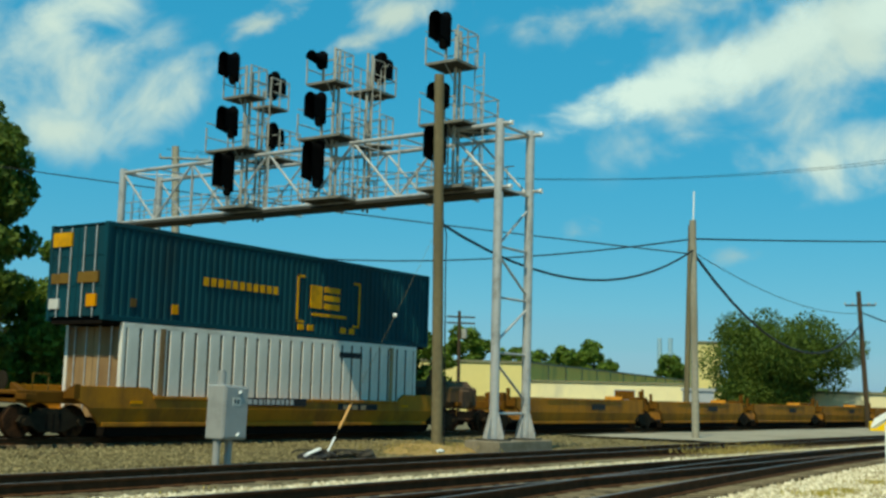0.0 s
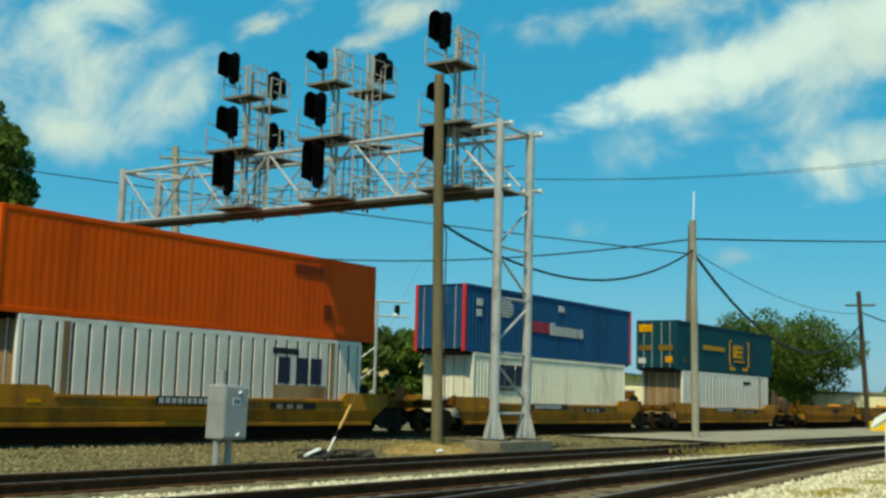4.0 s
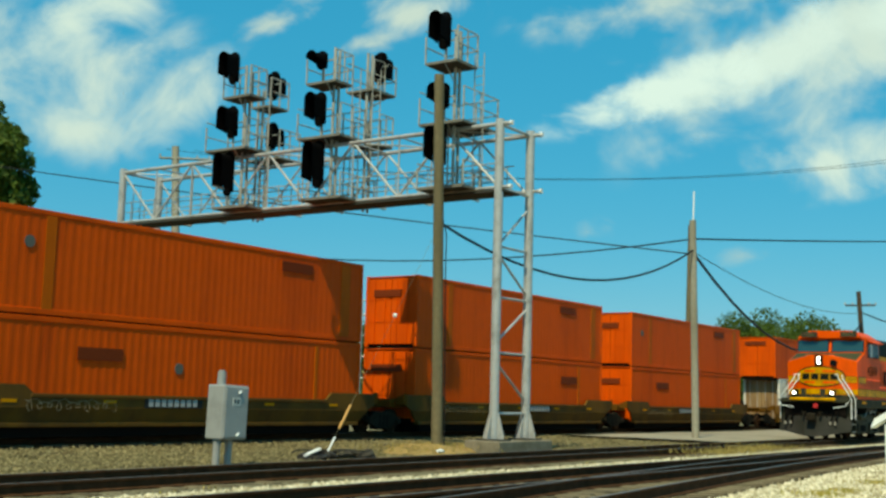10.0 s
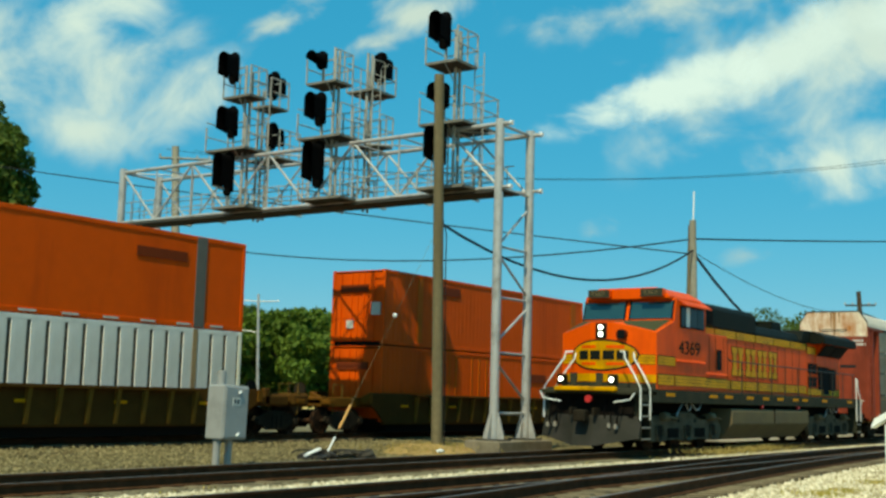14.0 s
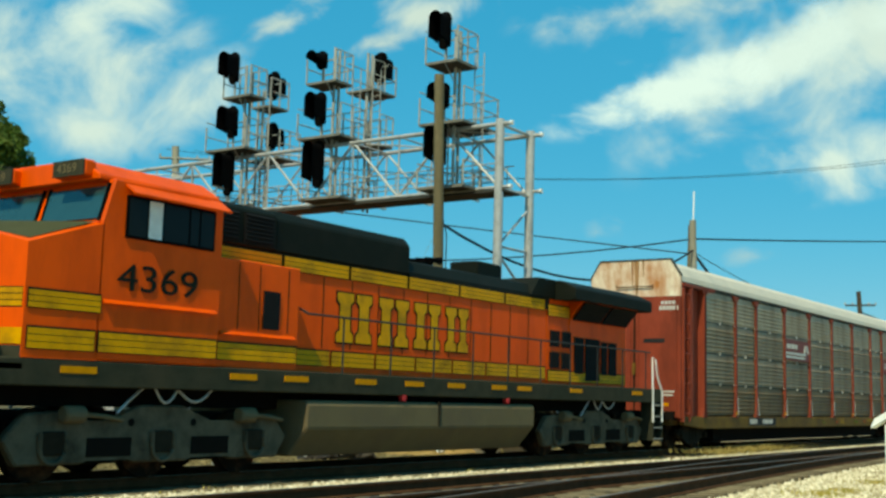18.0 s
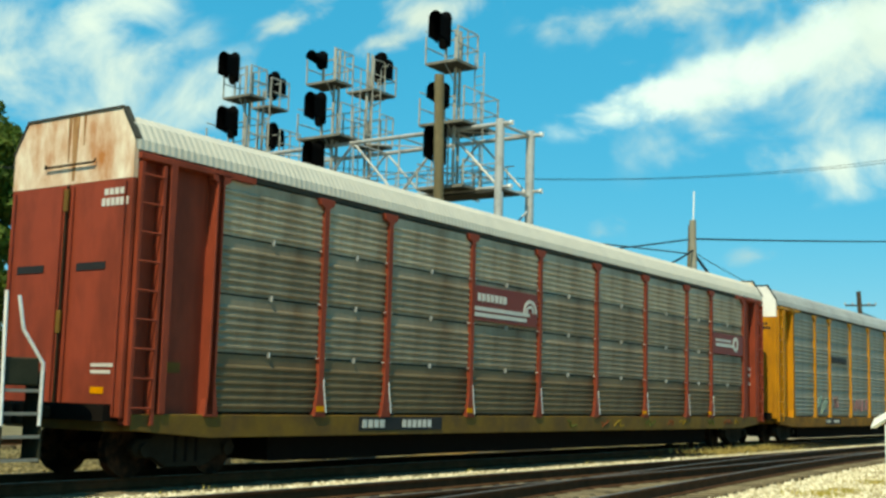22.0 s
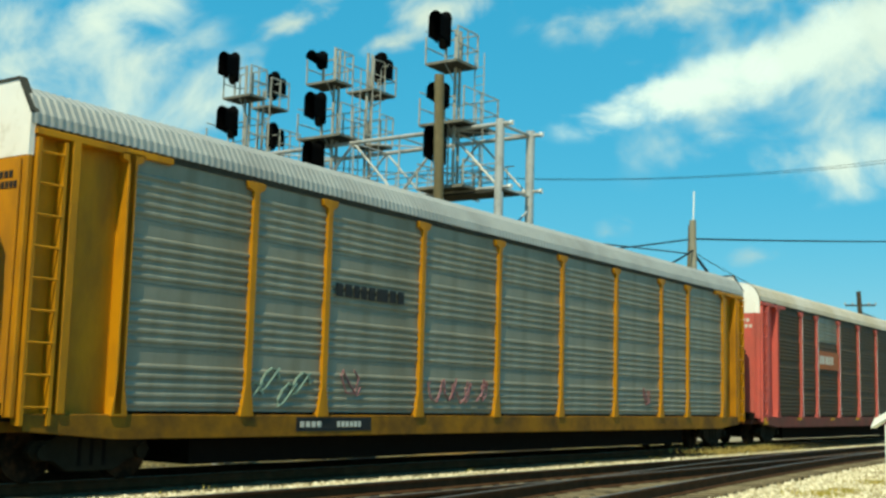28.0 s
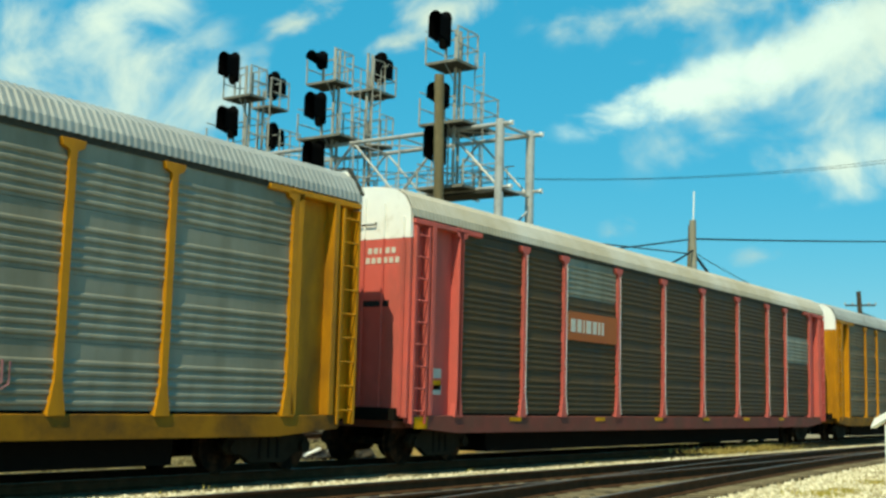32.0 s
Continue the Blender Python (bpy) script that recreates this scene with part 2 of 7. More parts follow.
def diverging(x):
    """How far the outer rail of the branch lies from the camera's side."""
    k = max(0.0, min(1.0, (41.0 - x) / 41.0))
    return Y_3 - 0.7525 - 3.9 * k ** 1.75


for off in (0.0, 1.505):
    rail(TRACK_3, [(x, diverging(x) + off, NEAR) for x in [-30 + 1.5 * i for i in range(48)]], "branch_rail")
bm = bmesh.new()
box(bm, -0.115, 0.115, -1.3, 1.3, -0.18, 0.0)
me = mesh_of("tie", bm, M_TIE, 0.012)
for i in range(56):
    x = 4.0 + 0.58 * i
    piece("tie", me, TRACK_3, pose(x, diverging(x) + 0.75, NEAR - 0.181, 0, 0, 4))

# ---- the near train: a locomotive and car carriers ----
S2 = SPEED_2 * 0.87
M_ORANGE = material("orange_engine_paint", (0.80, 0.086, 0.0), 0.5, 0, 0.1, 3, (0.50, 0.05, 0.0), 0.35, 0.8, streak=4, spec=0.12)
M_YELLOW = material("yellow_stripe_paint", (0.68, 0.32, 0.0), 0.5, 0, 0.15, 5, (0.28, 0.14, 0.005), 0.45, 1.5, spec=0.12)
M_DGREEN = material("dark_green_paint", (0.008, 0.010, 0.006), 0.65, 0, 0.25, 4, (0.014, 0.013, 0.009), 0.4, 1.0, spec=0.1)
M_SILLG = material("dusty_dark_sill", (0.036, 0.037, 0.023), 0.75, 0, 0.3, 4, (0.06, 0.05, 0.03), 0.5, 1.0)
M_TANK = material("dusty_fuel_tank", (0.156, 0.120, 0.062), 0.75, 0, 0.15, 3, (0.13, 0.10, 0.06), 0.5, 0.9)
M_TRUCK = material("grimy_truck_casting", (0.026, 0.021, 0.013), 0.85, 0, 0.4, 6, (0.018, 0.013, 0.008), 0.5, 2.0, 0.4, 30)
M_PLOUGH = material("scuffed_plough", (0.024, 0.023, 0.016), 0.7, 0, 0.25, 4, (0.04, 0.035, 0.03), 0.5, 1.5)
# Near-black base: the deep shade under the trains is put into the colour.
M_UNDER = material("near_black_underframe", (0.010, 0.008, 0.006), 0.95, 0, 0.3, 5)
M_WHEEL = material("wheel_steel", (0.012, 0.009, 0.006), 0.85, 0.0, 0.3, 8, RUST, 0.5, 3)
M_RAILING = material("white_handrail_paint", (0.8, 0.8, 0.76), 0.4)
M_STEPGREY = material("scuffed_step_edge", (0.28, 0.25, 0.2), 0.7)
M_DARKRAIL = material("dark_handrail", (0.03, 0.03, 0.028), 0.5)
M_GLASSD = material("dark_window_glass", (0.006, 0.007, 0.006), 0.25, 0, 0.1, 3, spec=0.15)
# Blue-green base paints a reflection of the sky into the front panes.
M_GLASSW = material("sky_tinted_windscreen_glass", (0.02, 0.06, 0.065), 0.04, 0, 0.2, 3, spec=0.9)
M_OLIVE = material("olive_anti_glare_paint", (0.06, 0.062, 0.03), 0.75, 0, 0.2, 4)
M_TRUCKL = material("dusty_locomotive_truck", (0.115, 0.096, 0.062), 0.85, 0, 0.35, 5, (0.03, 0.023, 0.014), 0.5, 1.6, 0.4, 30)
M_BLIND = material("white_sun_blind", (0.75, 0.74, 0.7), 0.7)
M_LAMP = glowing("lit_headlight", (1.0, 0.97, 0.88), 6.0)
M_RED = material("red_valve_cap", (0.5, 0.03, 0.03), 0.5)
M_AMBER = material("amber_reflector", (0.62, 0.25, 0.0), 0.6, spec=0.1)
M_GRILLE = material("black_radiator_grille", (0.012, 0.012, 0.012), 0.8)


def thing_part(name, parent):
    ob = new(name)
    ob.parent = parent
    ob.empty_display_size = 0.1
    return ob


def freight_truck(parent, xc, wb=1.78, r=0.45, half=1.0, drop=0.0):
    """A two-axle cast truck: two side frames, springs, bolster and wheels; its rail top lies drop below the body's z 0."""
    tk = thing_part("truck", parent)
    tk.matrix_basis = pose(0, 0, -drop)
    for s in (-1, 1):
        bm = bmesh.new()
        y0, y1 = s * (half + 0.02), s * (half + 0.16)
        h = wb / 2
        outline = [(-h - 0.22, r + 0.02), (-h - 0.12, r + 0.17), (-h + 0.15, r + 0.16), (-0.45, r + 0.36), (0.45, r + 0.36), (h - 0.15, r + 0.16),
                   (h + 0.12, r + 0.17), (h + 0.22, r + 0.02), (h + 0.1, r - 0.12), (h - 0.2, r - 0.10), (0.42, r - 0.28), (-0.42, r - 0.28), (-h + 0.2, r - 0.10), (-h - 0.1, r - 0.12)]
        prism(bm, [(xc + a, b) for a, b in outline], "y", min(y0, y1), max(y0, y1))
        part("side_frame", bm, M_TRUCK, tk, bevel=0.015)
        bm = bmesh.new()
        for k in (-0.22, 0.0, 0.22):
            tube(bm, [(xc + k, s * (half + 0.09), r - 0.2), (xc + k, s * (half + 0.09), r + 0.22)], 0.085, 8)
        part("spring", bm, M_UNDER, tk)
        for e in (-h, h):
            bm = bmesh.new()
            tube(bm, [(xc + e, s * (half + 0.12), r), (xc + e, s * (half + 0.24), r)], 0.11, 10)
            part("bearing_cap", bm, M_TRUCK, tk)
    bm = bmesh.new()
    box(bm, xc - 0.2, xc + 0.2, -half, half, r + 0.05, r + 0.36 + drop)
    part("bolster", bm, M_UNDER, tk)
    for e in (-wb / 2, wb / 2):
        bm = bmesh.new()
        for s in (-1, 1):
            y = s * 0.7525
            tube(bm, [(xc + e, y - s * 0.05, r), (xc + e, y + s * 0.075, r)], r, 22)
            tube(bm, [(xc + e, y - s * 0.075, r), (xc + e, y - s * 0.045, r)], r + 0.028, 22)
        tube(bm, [(xc + e, -1.0, r), (xc + e, 1.0, r)], 0.08, 8)
        part("wheelset", bm, M_WHEEL, tk, smooth=True)
    return tk


def coupler(parent, x, s):
    bm = bmesh.new()
    box(bm, min(x, x + s * 0.55), max(x, x + s * 0.55), -0.09, 0.09, 0.75, 0.95)
    box(bm, min(x + s * 0.45, x + s * 0.75), max(x + s * 0.45, x + s * 0.75), -0.2, 0.16, 0.68, 1.0)
    part("coupler", bm, M_TRUCK, parent, bevel=0.03)


def letters(parent, body, size, mat, at, name="lettering", depth=0.006):
    cu = bpy.data.curves.new(name, "FONT")
    cu.body, cu.size, cu.extrude = body, size, depth
    cu.align_x, cu.offset = "LEFT", 0.0
    cu.materials.append(mat)
    ob = new(name, cu)
    ob.parent, ob.matrix_basis = parent, at
    return ob


def bars(parent, x, y, z, widths, h, mat, gap=0.05, name="marking", slant=0.0):
    """Writing too small to read: plain bars side by side on a wall that faces -y."""
    for w in widths:
        bm = bmesh.new()
        prism(bm, [(x, z), (x + w, z + slant), (x + w, z + h + slant), (x, z + h)], "y", y - 0.008, y)
        part(name, bm, mat, parent)
        x += w + gap


def end_bars(parent, x, y, z, widths, h, mat, gap=0.04, name="marking"):
    """The same on a wall that faces -x; it runs towards -y."""
    for w in widths:
        bm = bmesh.new()
        box(bm, x - 0.008, x, y - w, y, z, z + h)
        part(name, bm, mat, parent)
        y -= w + gap


def locomotive():
    lo = thing("locomotive", "orange and yellow striped diesel freight locomotive, dark green roof, headlights lit", "locomotive")
    # frame and walkway
    bm = bmesh.new()
    box(bm, -1.6, 20.3, -1.5, 1.5, 1.24, 1.62)
    part("frame", bm, M_SILLG, lo, "dusty dark green side sill", bevel=0.02)
    bm = bmesh.new()
    box(bm, -0.9, 19.6, -0.75, 0.75, 0.95, 1.37)
    part("centre_sill", bm, M_UNDER, lo)
    # hood sections
    bm = bmesh.new()
    box(bm, 3.0, 14.6, -0.98, 0.98, 1.62, 3.45)
    part("hood", bm, M_ORANGE, lo, "orange engine hood", bevel=0.02)
    bm = bmesh.new()
    prism(bm, [(-1.0, 3.45), (1.0, 3.45), (1.0, 3.78), (0.82, 4.02), (0.5, 4.1), (-0.5, 4.1), (-0.82, 4.02), (-1.0, 3.78)], "x", 8.8, 14.7)
    part("hood_roof", bm, M_DGREEN, lo, "dark green rounded hood roof")
    bm = bmesh.new()
    prism(bm, [(-1.02, 3.72), (1.02, 3.72), (1.02, 4.3), (0.85, 4.48), (-0.85, 4.48), (-1.02, 4.3)], "x", 4.75, 8.8)
    part("intake_housing", bm, M_DGREEN, lo, "dark green dynamic brake housing", bevel=0.03)
    bm = bmesh.new()
    prism(bm, [(-1.06, 3.72), (1.06, 3.72), (1.06, 4.35), (0.9, 4.46), (-0.9, 4.46), (-1.06, 4.35)], "x", 2.95, 4.75)
    part("grid_housing", bm, M_DGREEN, lo, bevel=0.03)
    for x0, x1 in ((3.05, 3.75), (3.9, 4.62)):
        gr = thing_part("air_grille", lo)
        bm = bmesh.new()
        box(bm, x0, x1, -1.085, -1.055, 3.78, 4.3)
        part("backing", bm, M_GRILLE, gr)
        bm = bmesh.new()
        for k in range(7):
            z = 3.82 + 0.07 * k
            prism(bm, [(-1.12, z), (-1.086, z + 0.035), (-1.086, z + 0.05), (-1.12, z + 0.015)], "x", x0 + 0.02, x1 - 0.02)
        tagged(part("slat", bm, M_GRILLE, gr), kind="stuff")
    # stripes: dark base with three yellow lines each
    for x0, x1, y, z0, z1 in ((-0.6, 0.55, -1.512, 1.74, 2.06), (0.6, 2.95, -1.512, 1.74, 2.06)):
        stripe_band(lo, x0, x1, y, z0, z1)
    stripe_band(lo, 3.05, 4.98, -1.412, 1.74, 2.05)
    for x0 in [5.06 + 1.36 * k for k in range(7)]:
        stripe_band(lo, x0, x0 + 1.32, -0.992, 1.74, 2.05)
    for x0 in [3.1 + 1.9 * k for k in range(6)]:
        stripe_band(lo, x0, min(x0 + 1.85, 14.5), -1.004, 3.42, 3.7)
    stripe_band(lo, -0.62, 0.62, -1.512, 2.3, 2.58)
    # brand shapes on the hood: plain yellow slabs with dark edges, in four pairs
    for k, (x, w) in enumerate(((6.55, 1.05), (7.85, 0.98), (9.05, 0.92), (10.2, 0.86))):
        for u0, u1, dz in ((0.0, 0.46, 0.0), (0.56, 1.0, 0.0)):
            xa, xb = x + w * u0, x + w * u1
            f = 0.09
            for grow, y0, y1, mat, name in ((0.03, -0.994, -0.975, M_DGREEN, "block_edge"), (0.0, -1.001, -0.985, M_YELLOW, "brand_block")):
                z0, z1, g = 2.22 - grow, 3.16 + grow, grow
                bm = bmesh.new()
                prism(bm, [(xa - g, z0), (xb + g, z0), (xb + g, z0 + 0.15 + 2 * g), (xb - f + g, z0 + 0.22 + 2 * g), (xb - f + g, z1 - 0.22 - 2 * g), (xb + g, z1 - 0.15 - 2 * g),
                           (xb + g, z1), (xa - g, z1), (xa - g, z1 - 0.15 - 2 * g), (xa + f - g, z1 - 0.22 - 2 * g), (xa + f - g, z0 + 0.22 + 2 * g), (xa - g, z0 + 0.15 + 2 * g)], "y", y0, y1)
                part(name, bm, mat, lo, "plain yellow slab shape with dark edge" if mat is M_YELLOW else "")
    # hood doors
    for k in range(11):
        bm = bmesh.new()
        x = 5.3 + k * 0.84
        box(bm, x, x + 0.012, -0.99, -0.975, 2.08, 3.4)
        part("door_seam", bm, M_DGREEN, lo)
    bm = bmesh.new()
    box(bm, 4.1, 4.5, -1.425, -1.39, 2.3, 2.95)
    part("vent_screen", bm, M_GRILLE, lo)
    bm = bmesh.new()
    prism(bm, [(-1.46, 2.16), (-1.4, 2.22), (-1.4, 2.16)], "x", 3.1, 4.9)
    part("drip_ledge", bm, M_ORANGE, lo)
    bm = bmesh.new()
    box(bm, 3.0, 5.02, -1.4, 1.4, 1.62, 3.42)
    part("electrical_cabinet", bm, M_ORANGE, lo, "orange wide cabinet behind the cab", bevel=0.02)
    for x in (3.5, 4.0, 4.72):
        bm = bmesh.new()
        box(bm, x, x + 0.012, -1.408, -1.39, 2.26, 3.36)
        part("door_seam", bm, M_DGREEN, lo)
    # radiator section at the back
    bm = bmesh.new()
    prism(bm, [(-1.0, 1.62), (1.0, 1.62), (1.0, 3.3), (1.38, 3.75), (-1.38, 3.75), (-1.0, 3.3)], "x", 15.75, 19.0)
    part("radiator_cabin", bm, M_ORANGE, lo, "orange flared radiator cabin")
    bm = bmesh.new()
    box(bm, 14.6, 15.75, -0.98, 0.98, 1.62, 3.73)
    part("radiator_front", bm, M_ORANGE, lo)
    stripe_band(lo, 14.62, 15.72, -1.012, 3.3, 3.6)
    bm = bmesh.new()
    prism(bm, [(-1.62, 3.7), (-1.62, 4.0), (-1.2, 4.2), (1.2, 4.2), (1.62, 4.0), (1.62, 3.7), (1.5, 3.74), (-1.5, 3.74)], "x", 14.9, 19.4)
    part("radiator_roof", bm, M_DGREEN, lo, "dark green overhanging radiator roof", bevel=0.03)
    bm = bmesh.new()
    prism(bm, [(13.7, 3.75), (14.95, 3.75), (14.95, 4.2), (14.1, 4.2)], "y", -1.05, 1.05)
    part("roof_step", bm, M_DGREEN, lo)
    for x0, x1 in ((15.82, 17.3), (17.4, 18.9)):
        bm = bmesh.new()
        prism(bm, [(-1.42, 3.7), (-1.07, 3.27), (-1.045, 3.29), (-1.395, 3.72)], "x", x0, x1)
        part("radiator_screen", bm, M_GRILLE, lo)
    for x0, x1, z0, z1 in ((14.75, 15.2, 2.55, 2.95), (15.35, 15.8, 2.55, 2.95), (14.75, 15.2, 2.02, 2.42), (15.35, 15.8, 2.02, 2.42), (16.0, 16.5, 1.92, 2.85), (16.6, 17.4, 1.75, 2.85), (17.5, 17.85, 1.92, 2.8), (17.95, 18.4, 1.92, 2.8)):
        bm = bmesh.new()
        box(bm, x0, x1, -1.03, -0.99, z0, z1)
        part("louvre", bm, M_GRILLE, lo)
    stripe_band(lo, 14.65, 18.95, -1.012, 1.7, 1.98)
    # cab and nose
    bm = bmesh.new()
    prism(bm, [(0.55, 1.62), (3.0, 1.62), (3.0, 4.25), (2.4, 4.32), (0.75, 4.32), (0.55, 3.66)], "y", -1.5, 1.5)
    part("cab", bm, M_ORANGE, lo, "orange cab with dark windows", bevel=0.03)
    bm = bmesh.new()
    nose = [(0.6, -1.5), (0.6, 1.5), (-0.66, 1.5), (-1.12, 0.35), (-1.12, -0.35), (-0.66, -1.5)]
    top = [3.62, 3.62, 3.2, 3.48, 3.48, 3.2]
    lo_v = [bm.verts.new((x, y, 1.62)) for x, y in nose]
    hi_v = [bm.verts.new((x, y, z)) for (x, y), z in zip(nose, top)]
    for i in range(6):
        bm.faces.new((lo_v[i], lo_v[(i + 1) % 6], hi_v[(i + 1) % 6], hi_v[i]))
    bm.faces.new(lo_v[::-1])
    for tri in ((0, 5, 4), (0, 4, 3), (0, 3, 1), (1, 3, 2)):
        bm.faces.new([hi_v[i] for i in tri])
    part("nose", bm, M_ORANGE, lo, "orange wedge nose with yellow emblem")
    bm = bmesh.new()
    tp = [bm.verts.new(q) for q in ((0.5, -1.42, 3.64), (0.5, 1.42, 3.64), (-0.6, 1.42, 3.26), (-1.04, 0.33, 3.51), (-1.04, -0.33, 3.51), (-0.6, -1.42, 3.26))]
    for tri in ((0, 5, 4), (0, 4, 3), (0, 3, 1), (1, 3, 2)):
        bm.faces.new([tp[i] for i in tri])
    part("nose_top", bm, M_OLIVE, lo, "dull olive green anti-glare nose top")
    bm = bmesh.new()
    prism(bm, [(-1.38, 4.28), (1.38, 4.28), (1.38, 4.36), (0.95, 4.62), (-0.95, 4.62), (-1.38, 4.36)], "x", 0.55, 3.0)
    part("cab_roof", bm, M_ORANGE, lo, bevel=0.02)
    bm = bmesh.new()
    prism(bm, [(-1.45, 4.3), (-1.72, 4.12), (-1.72, 4.09), (-1.45, 4.26)], "x", 0.95, 2.95)
    part("window_visor", bm, M_ORANGE, lo)
    # number boards and brow
    for y0, y1 in ((-1.22, -0.5), (0.5, 1.22)):
        bm = bmesh.new()
        box(bm, 0.4, 0.62, y0, y1, 4.33, 4.58)
        nb = part("number_board", bm, M_ORANGE, lo, bevel=0.03)
        bm = bmesh.new()
        box(bm, 0.375, 0.402, y0 + 0.01, y1 - 0.01, 4.335, 4.575)
        part("board_face", bm, M_SILLG, nb)
        letters(nb, "4369", 0.2, M_TANK, pose(0.374, y1 - 0.1, 4.39, 90, 0, -90) @ Matrix.Diagonal((1.15, 1, 1, 1)), "board_number", 0.003)
    # windscreens: real sloped panes on the cab's sloped front
    for y0, y1 in ((-1.42, -0.1), (0.1, 1.42)):
        ws = thing_part("windscreen", lo)
        bm = bmesh.new()
        prism(bm, [(0.555, 3.7), (0.7, 4.2), (0.68, 4.2), (0.535, 3.7)], "y", y0, y1)
        part("pane", bm, M_GLASSW, ws)
        for a, b in ((y0 - 0.04, y0), (y1, y1 + 0.04)):
            bm = bmesh.new()
            prism(bm, [(0.555, 3.66), (0.71, 4.24), (0.67, 4.24), (0.515, 3.66)], "y", a, b)
            part("gasket", bm, M_BLACK, ws)
    # side windows
    sw = thing_part("side_window", lo)
    bm = bmesh.new()
    box(bm, 0.98, 2.78, -1.53, -1.49, 3.46, 4.1)
    part("window_frame", bm, M_BLACK, sw)
    for x0, x1 in ((1.02, 1.36), (1.4, 1.66), (1.7, 2.2), (2.24, 2.42), (2.46, 2.74)):
        bm = bmesh.new()
        box(bm, x0, x1, -1.537, -1.528, 3.5, 4.07)
        part("pane", bm, M_BLIND if x0 == 1.4 else M_GLASSD, sw)
    letters(lo, "4369", 0.5, M_DGREEN, pose(0.88, -1.512, 2.68, 90, 0, 0) @ Matrix.Diagonal((1.62, 1.15, 1, 1)), "road_number")
    bm = bmesh.new()
    prism(bm, [(-1.56, 2.46), (-1.5, 2.52), (-1.5, 2.46)], "x", 0.65, 2.9)
    part("drip_ledge", bm, M_ORANGE, lo)
    # nose emblem: a yellow oval wrapped round the three front faces, with dark edge and wings of stripes
    def nose_point(u, z, off):
        c = max(-0.35, min(0.35, u))
        k = (abs(u) - 0.35) / 1.2386 if abs(u) > 0.35 else 0.0
        return (-1.12 + 0.46 * k - off, c + math.copysign(1.15 * k, u), z)

    def nose_strip(name, lower, upper, us, off, mat, label=""):
        bm = bmesh.new()
        ring = [[bm.verts.new(nose_point(u, z, o)) for o, z in ((off, lower(u)), (off, upper(u)), (off - 0.012, upper(u)), (off - 0.012, lower(u)))] for u in us]
        for p, q in zip(ring, ring[1:]):
            for j in range(4):
                bm.faces.new((p[j], q[j], q[(j + 1) % 4], p[(j + 1) % 4]))
        bm.faces.new(ring[0])
        bm.faces.new(ring[-1][::-1])
        return part(name, bm, mat, lo, label)

    def oval(half, tall):
        return (lambda u: 2.55 - tall * math.sqrt(max(0.0, 1 - (u / half) ** 2)) - 0.02), (lambda u: 2.55 + tall * math.sqrt(max(0.0, 1 - (u / half) ** 2)) + 0.02)

    for half, tall, off, mat in ((1.12, 0.43, 0.012, M_DGREEN), (1.06, 0.38, 0.02, M_YELLOW)):
        nose_strip("nose_emblem", *oval(half, tall), [half * k / 14 for k in range(-14, 15)], off, mat, "yellow oval emblem with dark edge")
    for u0, u1 in ((-0.82, -0.48), (-0.42, -0.06), (0.02, 0.34), (0.42, 0.8)):
        nose_strip("emblem_mark", lambda u: 2.42, lambda u: 2.68, (u0, max(u0, min(u1, -0.35)), u1) if u0 < -0.35 < u1 else (u0, u1), 0.028, M_DGREEN)
    for u0, u1 in ((-0.7, -0.16), (0.16, 0.7)):
        for z in (2.26, 2.74):
            nose_strip("emblem_patch", lambda u: z, lambda u: z + 0.09, (u0, math.copysign(0.35, u0), u1), 0.028, M_ORANGE)
    for e in (-1, 1):
        us = (e * 1.06, e * 1.56)
        nose_strip("wing_base", lambda u: 2.3, lambda u: 2.58, us, 0.006, M_DGREEN)
        for k in range(3):
            nose_strip("wing_stripe", lambda u: 2.315 + 0.088 * k, lambda u: 2.388 + 0.088 * k, us, 0.011, M_YELLOW)
    nose_strip("nose_foot", lambda u: 1.6, lambda u: 1.78, (-1.58, -0.35, 0.35, 1.58), 0.008, M_SILLG)
    bm = bmesh.new()
    for z0, z1 in ((1.8, 2.02),):
        for (ya, xa), (yb, xb) in (((-1.5, -0.66), (-0.35, -1.12)), ((-0.35, -1.12), (0.35, -1.12)), ((0.35, -1.12), (1.5, -0.66))):
            f = [bm.verts.new((x - 0.012, y, z)) for y, x, z in ((ya, xa, z0), (yb, xb, z0), (yb, xb, z1), (ya, xa, z1))]
            bm.faces.new(f)
    part("nose_stripe", bm, M_YELLOW, lo)
    bm = bmesh.new()
    disc(bm, (-1.15, -0.62, 3.14), 0.14, "x", 0.2, 14)
    part("nose_window", bm, M_GLASSD, lo)
    hl = thing_part("headlight", lo)
    bm = bmesh.new()
    box(bm, -1.16, -1.05, -0.18, 0.18, 3.02, 3.46)
    part("housing", bm, M_DGREEN, hl, bevel=0.03)
    for z in (3.14, 3.34):
        bm = bmesh.new()
        disc(bm, (-1.18, 0.0, z), 0.065, "x", 0.03, 14)
        part("lens", bm, M_LAMP, hl)
    # front platform, ditch lights, anti-climber, pilot plough
    bm = bmesh.new()
    box(bm, -2.0, -0.6, -1.5, 1.5, 1.44, 1.56)
    part("front_platform", bm, M_SILLG, lo, bevel=0.02)
    bm = bmesh.new()
    box(bm, -2.16, -1.98, -0.95, 0.95, 1.52, 1.64)
    part("anticlimber", bm, M_YELLOW, lo, bevel=0.02)
